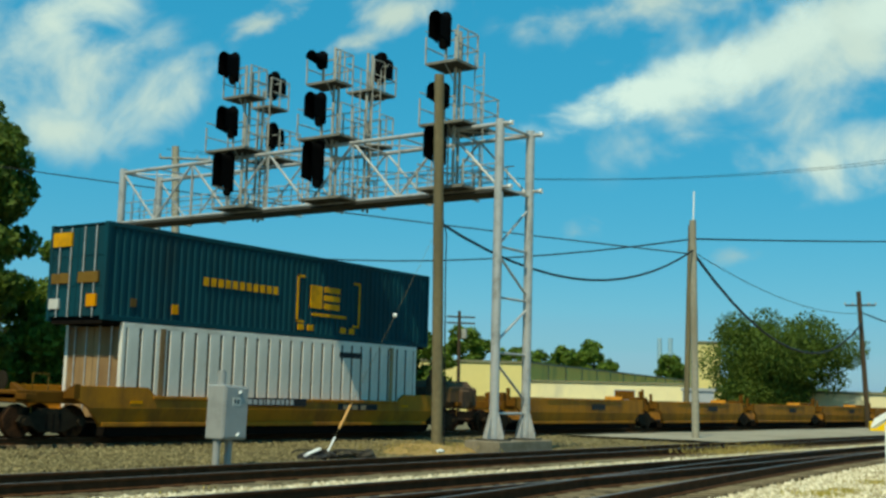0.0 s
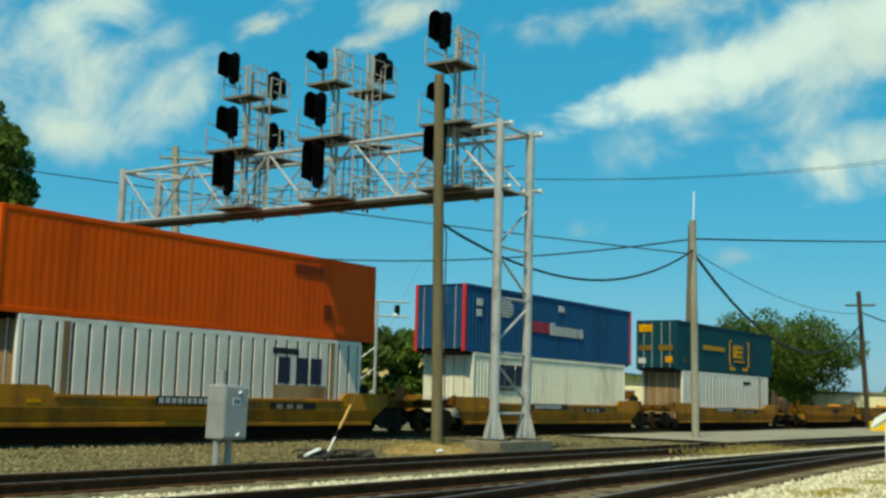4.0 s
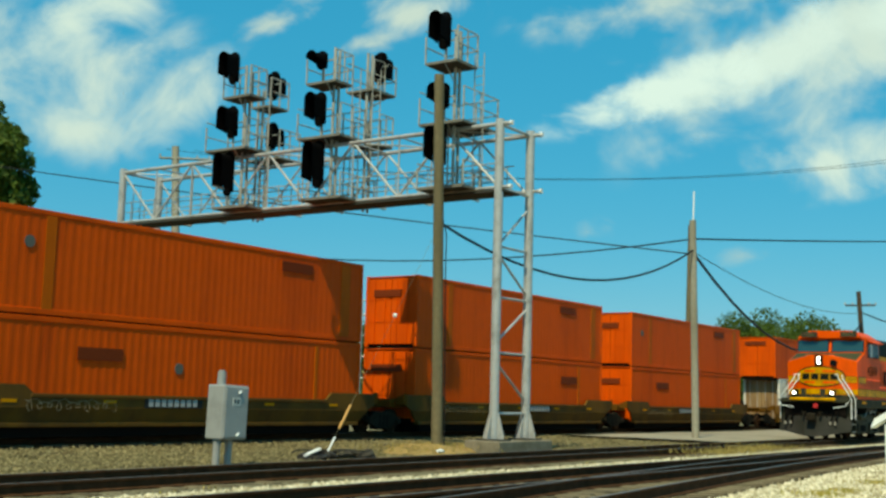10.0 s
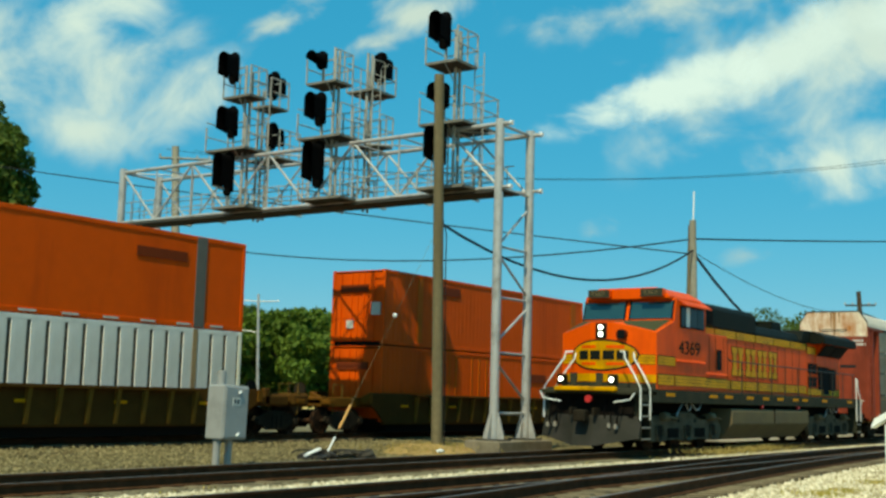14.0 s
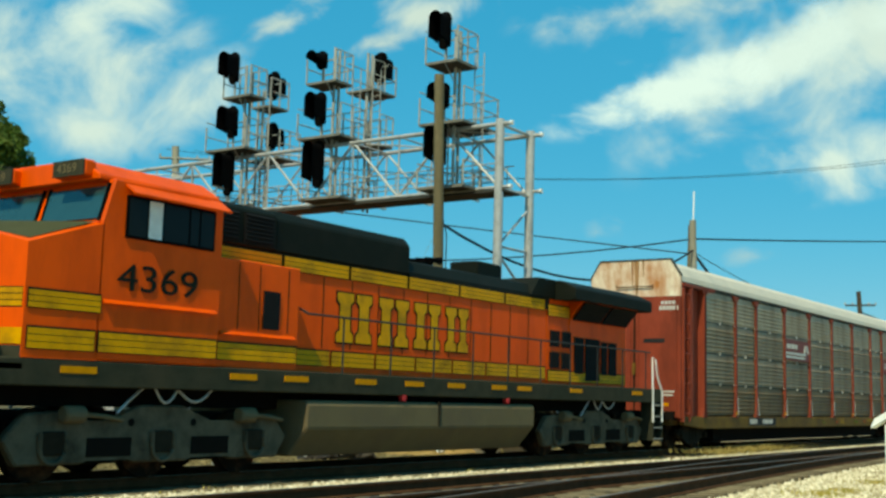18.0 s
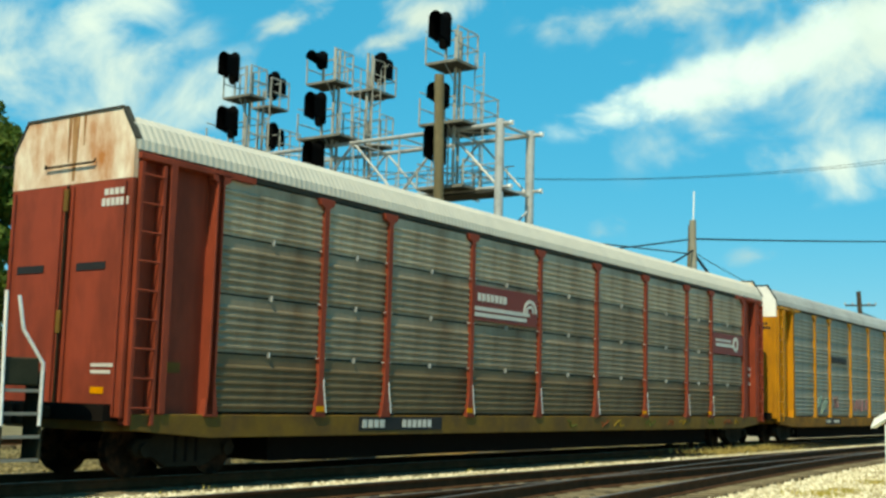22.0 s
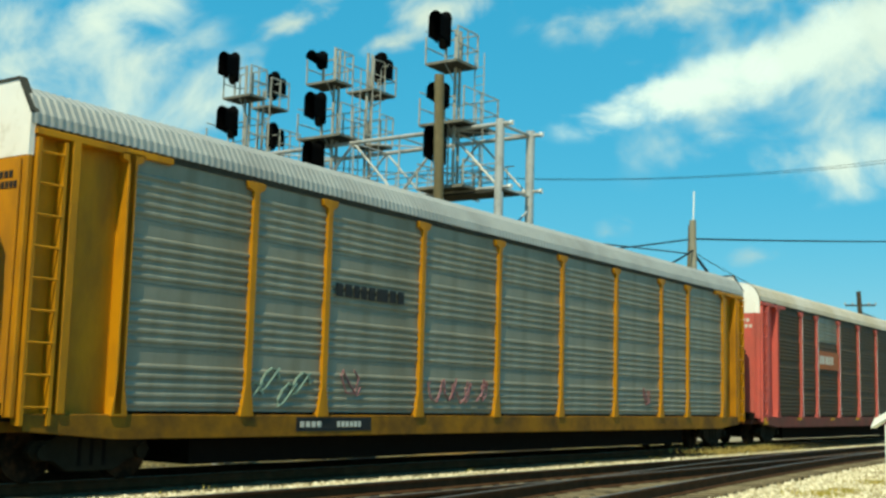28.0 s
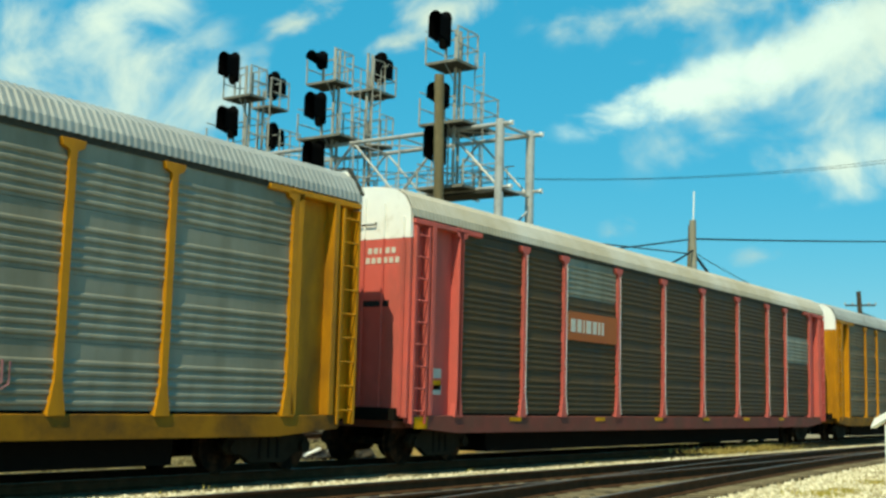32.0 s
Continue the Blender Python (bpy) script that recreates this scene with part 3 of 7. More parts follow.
    for y in (-0.8, 0.78):
        dl = thing_part("ditch_light", lo)
        bm = bmesh.new()
        box(bm, -2.06, -1.86, y - 0.13, y + 0.13, 1.68, 1.98)
        part("housing", bm, M_DGREEN, dl, bevel=0.03)
        bm = bmesh.new()
        disc(bm, (-2.08, y, 1.84), 0.065, "x", 0.02, 14)
        part("lens", bm, M_LAMP, dl)
    for y0, y1, z1 in ((-0.5, -0.3, 2.3), (0.3, 0.5, 2.3)):
        bm = bmesh.new()
        box(bm, -2.02, -1.97, y0, y1, 1.66, 2.02)
        part("safety_plate", bm, M_SILLG, lo)
    outl = [(-1.5, -1.72), (-0.3, -2.2), (0.3, -2.2), (1.5, -1.72)]
    plough = thing_part("snow_plough", lo)
    for (ya, xa), (yb, xb) in zip(outl, outl[1:]):
        bm = bmesh.new()
        f = [bm.verts.new(q) for q in ((xa - 0.1, ya, 0.26 if ya < -1 else 0.02), (xb - 0.1, yb, 0.26 if yb > 1 else 0.02), (xb + 0.12, yb, 0.86), (xa + 0.12, ya, 0.86))]
        b = [bm.verts.new(v.co + Vector((0.05, 0, 0))) for v in f]
        bm.faces.new(f)
        bm.faces.new(b[::-1])
        for i in range(4):
            bm.faces.new((f[i], f[(i + 1) % 4], b[(i + 1) % 4], b[i]))
        part("plough_plate", bm, M_PLOUGH, plough, "dusty grey plough plate")
    bm = bmesh.new()
    box(bm, -1.75, -1.3, -1.3, 1.3, 0.8, 1.46)
    part("pilot_plate", bm, M_UNDER, lo)
    coupler(lo, -1.75, -1)
    coupler(lo, 20.1, 1)
    for y in (-0.55, 0.5):
        bm = bmesh.new()
        tube(bm, [(-1.78, y, 1.3), (-2.0, y, 1.0), (-1.98, y * 1.05, 0.65), (-1.85, y * 1.1, 0.4)], 0.025, 6)
        part("air_hose", bm, M_BLACK, lo)
    for y, r_ in ((-1.05, 0.3), (-0.85, 0.24), (0.82, 0.26), (1.05, 0.3)):
        bm = bmesh.new()
        tube(bm, [(-1.8, y, 1.3), (-2.05, y, 1.15), (-2.12, y + 0.03, 0.95 - r_ * 0.4), (-2.02, y + 0.1, 0.72 - r_ * 0.5), (-1.9, y + 0.16, 0.8)], 0.026, 6)
        part("brake_hose", bm, M_BLACK, lo)
        bm = bmesh.new()
        box(bm, -2.09, -2.0, y + 0.08, y + 0.16, 0.62 - r_ * 0.4, 0.75 - r_ * 0.4)
        part("hose_coupling", bm, M_STEPGREY, lo)
    for y in (-0.36, 0.34):
        bm = bmesh.new()
        box(bm, -2.3, -1.95, y - 0.04, y + 0.04, 0.86, 1.06)
        part("coupler_stop", bm, M_TRUCK, lo, bevel=0.01)
    bm = bmesh.new()
    disc(bm, (-2.2, -0.15, 1.3), 0.1, "x", 0.08, 12)
    part("red_marker", bm, M_RED, lo)
    # steps at the four corners
    for xs_, s in ((-1.65, 1), (19.75, -1)):
        for ys_ in (-1.5, 1.12):
            st = thing_part("step_ladder", lo)
            for e in (0, 0.62):
                bm = bmesh.new()
                box(bm, xs_ + e, xs_ + e + 0.03, ys_, ys_ + 0.38, 0.2, 1.44)
                part("side_plate", bm, M_SILLG, st)
            for z in (0.22, 0.53, 0.84, 1.15):
                bm = bmesh.new()
                box(bm, xs_ + 0.03, xs_ + 0.62, ys_, ys_ + 0.34, z, z + 0.03)
                part("tread", bm, M_UNDER, st)
                bm = bmesh.new()
                box(bm, xs_ + 0.03, xs_ + 0.62, ys_ - 0.008, ys_, z, z + 0.045)
                part("tread_edge", bm, M_STEPGREY, st)
    # white grab rails at the front and the back
    for y in (-1.5, 1.5):
        s = -1 if y < 0 else 1
        for dx in (0.0, 0.62):
            bm = bmesh.new()
            tube(bm, [(-1.7 + dx, y, 0.75), (-1.7 + dx, y, 1.62), (-1.62 + dx, y - s * 0.2, 1.95), (-1.55 + dx, y - s * 0.55, 2.45), (-1.52 + dx, y - s * 0.58, 2.62), (-1.4 + dx, y - s * 0.75, 2.64)], 0.026, 8)
            part("grab_rail", bm, M_RAILING, lo, "white bent grab rail", smooth=True)
        bm = bmesh.new()
        tube(bm, [(20.35, y, 0.7), (20.35, y, 1.55), (20.0, y, 2.0), (19.9, y, 2.45)], 0.026, 8)
        part("grab_rail", bm, M_RAILING, lo, "white bent grab rail", smooth=True)
        bm = bmesh.new()
        tube(bm, [(19.75, y, 0.7), (19.7, y, 2.5)], 0.026, 8)
        part("grab_rail", bm, M_RAILING, lo, "white bent grab rail", smooth=True)
        bm = bmesh.new()
        tube(bm, [(-1.98, y * 0.98, 1.5), (-2.05, y * 0.9, 1.3), (-1.98, y * 0.55, 1.22)], 0.022, 6)
        part("uncoupling_lever", bm, M_RAILING, lo)
    # walkway handrails
    for y in (-1.46, 1.46):
        hr = thing_part("handrail", lo)
        bm = bmesh.new()
        tube(bm, [(5.0, y * 0.72, 2.9), (5.2, y, 2.64), (19.6, y, 2.62)], 0.022, 6)
        part("bar", bm, M_DARKRAIL, hr)
        for k in range(10):
            bm = bmesh.new()
            tube(bm, [(6.2 + 1.46 * k, y, 1.6), (6.2 + 1.46 * k, y, 2.63)], 0.02, 6)
            part("post", bm, M_DARKRAIL, hr)
    # amber plates on the sill and red cut-off caps
    for x in (0.0, 3.3, 4.6, 6.55, 8.1, 9.6, 11.3, 12.4, 14.9, 18.4):
        bm = bmesh.new()
        box(bm, x, x + 0.62, -1.512, -1.5, 1.43, 1.53)
        part("reflector", bm, M_AMBER, lo)
    for x in (8.1, 12.0):
        bm = bmesh.new()
        disc(bm, (x, -1.5, 1.2), 0.07, "y", 0.1, 10)
        part("fuel_cap", bm, M_RED, lo)
    # roof things
    bm = bmesh.new()
    box(bm, 12.3, 13.4, -0.4, 0.4, 4.08, 4.44)
    part("exhaust_box", bm, M_DGREEN, lo, bevel=0.04)
    hn = thing_part("air_horn", lo)
    for k, y in enumerate((-0.25, 0.0, 0.25)):
        bm = bmesh.new()
        tube(bm, [(10.4, y, 4.28), (10.8, y, 4.28), (10.98, y, 4.28)], 0.03, 8, 0.09)
        part("trumpet", bm, M_BLACK, hn)
    bm = bmesh.new()
    box(bm, 10.5, 10.56, -0.32, 0.32, 4.08, 4.27)
    part("bracket", bm, M_BLACK, hn)
    # fuel tank
    bm = bmesh.new()
    prism(bm, [(-1.42, 1.12), (-1.48, 1.05), (-1.48, 0.62), (-1.05, 0.12), (1.05, 0.12), (1.48, 0.62), (1.48, 1.05), (1.42, 1.12)], "x", 5.26, 13.22)
    part("fuel_tank", bm, M_TANK, lo, "dusty tan fuel tank", bevel=0.03)
    bm = bmesh.new()
    box(bm, 9.3, 9.36, -1.5, -1.4, 0.65, 1.14)
    part("tank_strap", bm, M_TRUCK, lo)
    # trucks
    for xc in (2.2, 16.85):
        tk = thing_part("truck", lo)
        tk.matrix_basis = pose(0, 0, -BODY)
        for s in (-1, 1):
            bm = bmesh.new()
            y0, y1 = sorted((s * 1.02, s * 1.2))
            out = [(-2.85, 0.62), (-2.5, 0.98), (-1.95, 1.02), (-1.6, 0.86), (-1.0, 0.86), (-0.45, 1.12), (0.45, 1.12), (1.0, 0.86), (1.6, 0.86), (1.95, 1.02), (2.5, 0.98), (2.85, 0.62),
                   (2.6, 0.26), (1.5, 0.26), (1.42, 0.34), (0.62, 0.34), (0.54, 0.26), (-0.54, 0.26), (-0.62, 0.34), (-1.42, 0.34), (-1.5, 0.26), (-2.6, 0.26)]
            prism(bm, [(xc + a, b) for a, b in out], "y", y0, y1)
            part("side_frame", bm, M_TRUCKL, tk, bevel=0.03)
            # Near-black plates and discs paint the shade inside openings of the casting.
            for e in (-1.02, 1.02):
                bm = bmesh.new()
                box(bm, xc + e - 0.42, xc + e + 0.42, *sorted((s * 1.19, s * 1.212)), 0.36, 0.64)
                part("pocket_shade", bm, M_UNDER, tk, "near-black plate painting the shade of an opening in the casting", bevel=0.02)
                bm = bmesh.new()
                disc(bm, (xc + e * 0.62, s * 1.21, 0.86), 0.06, "y", 0.01, 12)
                part("hole_shade", bm, M_UNDER, tk)
            for e in (-2.03, 0, 2.03):
                bm = bmesh.new()
                w = 0.22
                tube(bm, [(xc + e - w, s * 1.23, 0.72)] + [(xc + e + w * math.cos(q), s * 1.23, 0.5 + w * math.sin(q)) for q in [math.pi + math.pi * k / 8 for k in range(9)]] + [(xc + e + w, s * 1.23, 0.72)], 0.035, 8)
                jb = part("pedestal_strap", bm, M_TRUCKL, tk)
                bm = bmesh.new()
                box(bm, xc + e - 0.19, xc + e + 0.19, *sorted((s * 1.2, s * 1.235)), 0.4, 0.74)
                part("journal_box", bm, M_TRUCK, jb, bevel=0.02)
            for e in (-1.75, 1.75):
                bm = bmesh.new()
                tube(bm, [(xc + e - 0.2, s * 1.28, 0.98), (xc + e + 0.17, s * 1.28, 0.98)], 0.13, 14)
                part("brake_cylinder", bm, M_TANK, tk, "dusty pale brake cylinder", bevel=0.03)
                bm = bmesh.new()
                tube(bm, [(xc + e + 0.15, s * 1.28, 0.98), (xc + e + 0.55, s * 1.28, 0.95), (xc + e + 0.9, s * 1.26, 0.9)], 0.035, 8)
                part("brake_rod", bm, M_TANK, tk)
            for x0, x1, z0, sag in ((-1.0, -0.35, 1.0, -0.02), (-0.35, 0.2, 1.5, 0.3), (0.2, 0.95, 1.35, 0.2)):
                bm = bmesh.new()
                z1 = 1.5 if x0 < -0.4 else 1.42
                tube(bm, [(xc + x0 + (x1 - x0) * k / 8, s * 1.3, z0 + (z1 - z0) * k / 8 - sag * math.sin(math.pi * k / 8)) for k in range(9)], 0.022, 6)
                part("hose", bm, M_STEEL, tk, "pale hose hanging under the frame")
        for e in (-2.03, 0, 2.03):
            bm = bmesh.new()
            for s in (-1, 1):
                y = s * 0.7525
                tube(bm, [(xc + e, y - s * 0.05, 0.52), (xc + e, y + s * 0.075, 0.52)], 0.52, 26)
                tube(bm, [(xc + e, y - s * 0.075, 0.52), (xc + e, y - s * 0.045, 0.52)], 0.548, 26)
            tube(bm, [(xc + e, -1.1, 0.52), (xc + e, 1.1, 0.52)], 0.09, 8)
            part("wheelset", bm, M_WHEEL, tk, smooth=True)
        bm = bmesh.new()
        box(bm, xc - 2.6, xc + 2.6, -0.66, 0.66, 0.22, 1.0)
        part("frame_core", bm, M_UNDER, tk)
    return lo


def stripe_band(parent, x0, x1, y, z0, z1):
    bm = bmesh.new()
    box(bm, x0, x1, y - 0.003, y + 0.02, z0, z1)
    band = part("stripe_base", bm, M_DGREEN, parent)
    n = 3
    h = (z1 - z0 - 0.03) / n
    for k in range(n):
        bm = bmesh.new()
        box(bm, x0 + 0.015, x1 - 0.015, y - 0.008, y - 0.002, z0 + 0.012 + k * h, z0 + 0.012 + k * h + h - 0.011)
        part("stripe", bm, M_YELLOW, band)


LOCO = mover(locomotive(), 0.0, Y_2, S2, 20.0, Z_2 + BODY)
# ---- car carriers ----
M_RACKRED = material("oxide_red_paint", (0.26, 0.048, 0.023), 0.6, 0, 0.15, 3, (0.13, 0.028, 0.014), 0.5, 1.2, streak=3, spec=0.15)
M_RACKPINK = material("faded_red_paint", (0.56, 0.11, 0.09), 0.6, 0, 0.12, 3, (0.34, 0.10, 0.08), 0.4, 1.2, streak=3)
M_RACKOCHRE = material("ochre_yellow_paint", (0.50, 0.215, 0.008), 0.55, 0, 0.15, 3, (0.22, 0.10, 0.012), 0.4, 1.0, streak=3)
M_CAP = material("rusty_white_paint", (0.84, 0.75, 0.58), 0.6, 0, 0.08, 4, (0.45, 0.17, 0.045), 0.72, 1.5, streak=2.2)
M_CAPW = material("white_cap_paint", (0.84, 0.83, 0.78), 0.55, 0, 0.06, 4, (0.5, 0.45, 0.35), 0.15, 1.6)
M_PANEL1 = material("stained_brown_galvanised_panel", (0.17, 0.122, 0.063), 0.55, 0.05, 0.3, 2.2, (0.085, 0.05, 0.022), 0.5, 0.6, 0.1, 30, streak=1.5, spec=0.2)
M_PANEL1M = material("mid_brown_zinc_panel", (0.27, 0.225, 0.15), 0.52, 0.06, 0.28, 2.2, (0.14, 0.09, 0.045), 0.5, 0.8, 0.1, 30, streak=3, spec=0.22)
M_PANEL1C = material("pale_streaked_zinc_panel", (0.41, 0.35, 0.245), 0.5, 0.08, 0.25, 2.2, (0.19, 0.13, 0.07), 0.5, 0.9, 0.1, 30, streak=4, spec=0.25)
M_PANEL2 = material("galvanised_panel", (0.255, 0.25, 0.195), 0.5, 0.08, 0.25, 2.2, (0.165, 0.145, 0.095), 0.5, 0.7, 0.1, 30, streak=4, spec=0.25)
M_PANEL3 = material("sooty_panel", (0.085, 0.055, 0.024), 0.6, 0.03, 0.25, 2.2, (0.06, 0.045, 0.03), 0.5, 0.9, 0.1, 30, streak=2.5)
M_ROOF1 = material("pale_roof_sheet", (0.60, 0.545, 0.44), 0.5, 0.1, 0.1, 3, (0.5, 0.46, 0.38), 0.4, 0.8)
M_ROOF2 = material("galvanised_roof_sheet", (0.38, 0.38, 0.35), 0.42, 0.2, 0.15, 3, (0.28, 0.275, 0.25), 0.5, 0.7)
M_ROOF3 = material("blotched_roof_sheet", (0.42, 0.36, 0.26), 0.6, 0.1, 0.15, 3, (0.56, 0.53, 0.47), 0.6, 0.35)
M_SILLY = material("mustard_sill_paint", (0.17, 0.095, 0.013), 0.7, 0, 0.3, 3, (0.08, 0.045, 0.018), 0.5, 1.1)
M_SILLO = material("grimy_ochre_sill", (0.30, 0.13, 0.006), 0.7, 0, 0.25, 3, (0.08, 0.04, 0.01), 0.55, 1.0)
M_SILLR = material("faded_red_sill", (0.20, 0.055, 0.04), 0.7, 0, 0.25, 3, (0.12, 0.06, 0.04), 0.5, 1.1)
M_GRAFFITI = material("faded_graffiti", (0.28, 0.13, 0.14), 0.6, 0, 0.2, 3)
M_PLATE_BLACK = material("black_stencil_patch", (0.02, 0.02, 0.02), 0.6)
M_STENCIL = material("white_stencil", (0.56, 0.54, 0.48), 0.6)
M_SIGNBR = material("brown_sign_paint", (0.17, 0.035, 0.025), 0.5, 0, 0.1, 3)
M_SIGNOR = material("rust_orange_sign", (0.38, 0.10, 0.02), 0.5, 0, 0.1, 3)

POSTS = [4.75, 6.68, 9.64, 12.57, 15.5, 18.46, 21.36, 23.28]
RACK_EDGES = [2.1] + POSTS + [26.1]
PROFILE = [(-1.51, 4.83), (-1.49, 4.99), (-1.33, 5.27), (-1.1, 5.42), (-0.66, 5.49), (0, 5.52), (0.66, 5.49), (1.1, 5.42), (1.33, 5.27), (1.49, 4.99), (1.51, 4.83)]


def corrugated_sheet(width, height, ribs, depth, lead):
    """A pressed sheet: ribs run along x; its flat face is y 0, the ribs stand out to -y."""
    bm = bmesh.new()
    low, high = lead
    pitch = (height - low - high) / ribs
    z, line = 0.0, [(0.0, 0.0), (0.0, low)]
    for k in range(ribs):
        z = low + k * pitch
        line += [(-depth, z + pitch * 0.22), (-depth, z + pitch * 0.48), (0.0, z + pitch * 0.7), (0.0, z + pitch)]
    line += [(0.0, height)]
    a = [bm.verts.new((0, y, z)) for y, z in line]
    b = [bm.verts.new((width, y, z)) for y, z in line]
    back = [bm.verts.new(q) for q in ((0, 0.03, 0), (width, 0.03, 0), (width, 0.03, height), (0, 0.03, height))]
    for i in range(len(line) - 1):
        bm.faces.new((a[i], b[i], b[i + 1], a[i + 1]))
    bm.faces.new(back)
    bm.faces.new((a[0], back[0], back[1], b[0]))
    bm.faces.new((a[-1], b[-1], back[2], back[3]))
    return bm


def car_carrier(label, body, panel, roof, sill, cap, ribs, lead, white_clips, rib, upper=None, odd=(), chamfer=False):
    rk = thing("car_carrier", label, "railcar", group="car carriers")
    # deck and sills
    bm = bmesh.new()
    box(bm, 0.15, 27.85, -1.3, 1.3, 0.75, 1.0)
    part("deck", bm, M_UNDER, rk)
    for s in (-1, 1):
        bm = bmesh.new()
        y0, y1 = sorted((s * 1.32, s * 1.5))
        prism(bm, [(0.5, 0.86), (27.5, 0.86), (27.5, 0.62), (25.9, 0.5), (2.1, 0.5), (0.5, 0.62)], "y", y0, y1)
        part("side_sill", bm, sill, rk, bevel=0.012)
    # Wide, low near-black block, added to close the bright gap under the car.
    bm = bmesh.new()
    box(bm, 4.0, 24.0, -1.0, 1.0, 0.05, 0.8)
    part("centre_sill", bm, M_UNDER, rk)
    # panels of the near side, one by one; the hidden side in one piece
    n, seam = 4, 0.03 if white_clips else 0.006
    h = (4.74 - 0.9) / n
    cache = {}
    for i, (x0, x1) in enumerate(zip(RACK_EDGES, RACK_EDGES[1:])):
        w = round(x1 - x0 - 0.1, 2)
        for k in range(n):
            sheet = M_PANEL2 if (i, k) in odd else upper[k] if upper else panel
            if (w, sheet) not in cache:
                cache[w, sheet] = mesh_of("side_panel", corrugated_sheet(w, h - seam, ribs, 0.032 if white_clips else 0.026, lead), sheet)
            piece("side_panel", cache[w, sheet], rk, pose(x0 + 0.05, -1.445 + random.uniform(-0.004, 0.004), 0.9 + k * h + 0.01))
    bm = bmesh.new()
    box(bm, 2.1, 26.1, 1.36, 1.42, 0.88, 4.76)
    part("far_side_wall", bm, panel, rk)
    bm = bmesh.new()
    box(bm, 0.5, 27.6, -1.24, 1.24, 1.0, 4.7)
    part("inner_rack", bm, M_UNDER, rk)
    bm = bmesh.new()
    post = [(-0.055, 1.35), (-0.14, 0.9), (-0.16, 0.83), (0.16, 0.83), (0.14, 0.9), (0.055, 1.35), (0.055, 4.58), (0.19, 4.63), (0.22, 4.745), (-0.22, 4.745), (-0.19, 4.63), (-0.055, 4.58)]
    prism(bm, post, "y", -1.53, -1.4)
    pm = mesh_of("side_post", bm, body, 0.008)
    for x in POSTS + [2.1, 26.1]:
        piece("side_post", pm, rk, pose(x, 0, 0))
        piece("side_post", pm, rk, pose(x, 0, 0, 0, 0, 180))
    if white_clips:
        bm = bmesh.new()
        box(bm, -0.011, 0.011, -1.5, -1.43, -0.05, 0.05)
        cm = mesh_of("panel_clip", bm, M_STEEL)
        for x0, x1 in zip(RACK_EDGES, RACK_EDGES[1:]):
            for k in range(1, n):
                piece("panel_clip", cm, rk, pose((x0 + x1) / 2, 0, 0.9 + k * h))
    bm = bmesh.new()
    tb = mesh_of("panel_bolt", bolt_bm(), M_STEEL)
    for x in POSTS if white_clips else ():
        for k in range(1, n):
            for e in (-0.1, 0.1):
                piece("panel_bolt", tb, rk, pose(x + e, -1.495, 0.9 + k * h))
    bm.free()
    # Bright foot plates; the full-height strips paint in reflecting post edges.
    if white_clips or odd:
        bm = bmesh.new()
        low, high = (0.95, 1.5) if white_clips else (0.95, 4.55)
        prism(bm, [(0.15, 0.9), (0.175, 0.9), (0.085, 1.36), (0.085, high), (0.06, high), (0.06, 1.36)], "y", -1.536, -1.52)
        sm = mesh_of("post_strip", bm, M_RAILING)
        for x in POSTS:
            piece("post_strip", sm, rk, pose(x, 0, 0))
    # end bays: recessed wall, corner channels, header, ladder
    for x0, x1, s in ((0.38, 2.1, 1), (26.1, 27.92, -1)):
        for side in (-1, 1):
            bm = bmesh.new()
            y0, y1 = sorted((side * 1.26, side * 1.32))
            box(bm, x0, x1, y0, y1, 0.86, 4.76)
            part("end_wall", bm, body, rk)
            bm = bmesh.new()
            y0, y1 = sorted((side * 1.30, side * 1.53))
            xa = x0 if s == 1 else x1
            box(bm, min(xa, xa + s * 2.5), max(xa, xa + s * 2.5), y0, y1, 4.7, 4.8)
            part("header_beam", bm, body, rk, bevel=0.01)
            for e in (0.62, 1.62):
                bm = bmesh.new()
                xx = xa + s * e
                box(bm, min(xx, xx + s * 0.14), max(xx, xx + s * 0.14), y0, y1 - side * 0.0, 0.86, 4.72)
                part("corner_channel", bm, body, rk, bevel=0.01)
            ld = thing_part("ladder", rk)
            for e in (0.06, 0.5):
                bm = bmesh.new()
                xx = xa + s * e
                box(bm, xx - 0.03, xx + 0.03, side * 1.44 - 0.1, side * 1.44 + 0.1, 0.7, 4.66)
                part("stile", bm, body, ld)
            bm = bmesh.new()
            y0, y1 = sorted((side * 1.33, side * 1.36))
            box(bm, min(xa + s * 0.06, xa + s * 0.5), max(xa + s * 0.06, xa + s * 0.5), y0, y1, 0.8, 4.6)
            part("ladder_back", bm, body, ld)
            for k in range(9):
                bm = bmesh.new()
                z = 0.95 + 0.44 * k
                tube(bm, [(xa + s * 0.06, side * 1.53, z), (xa + s * 0.5, side * 1.53, z)], 0.018, 6)
                part("rung", bm, body, ld)
    # end doors with a cap of the roof's shape
    for x0, x1, s in ((0.3, 0.39, -1), (27.91, 28.0, 1)):
        for y0, y1 in ((-1.47, -0.012), (0.012, 1.47)):
            bm = bmesh.new()
            box(bm, x0, x1, y0, y1, 0.8, 4.4)
            dr = part("end_door", bm, body, rk, bevel=0.015)
            if s < 0:
                bm = bmesh.new()
                box(bm, x0 - 0.012, x0, y0 + 0.5, y1 - 0.28, 3.02, 3.14)
                part("door_slot", bm, M_PLATE_BLACK, dr)
                for yy in (y0 + 0.12, y1 - 0.12):
                    bm = bmesh.new()
                    tube(bm, [(x0 - 0.03, yy, 0.85), (x0 - 0.03, yy, 4.35)], 0.018, 6)
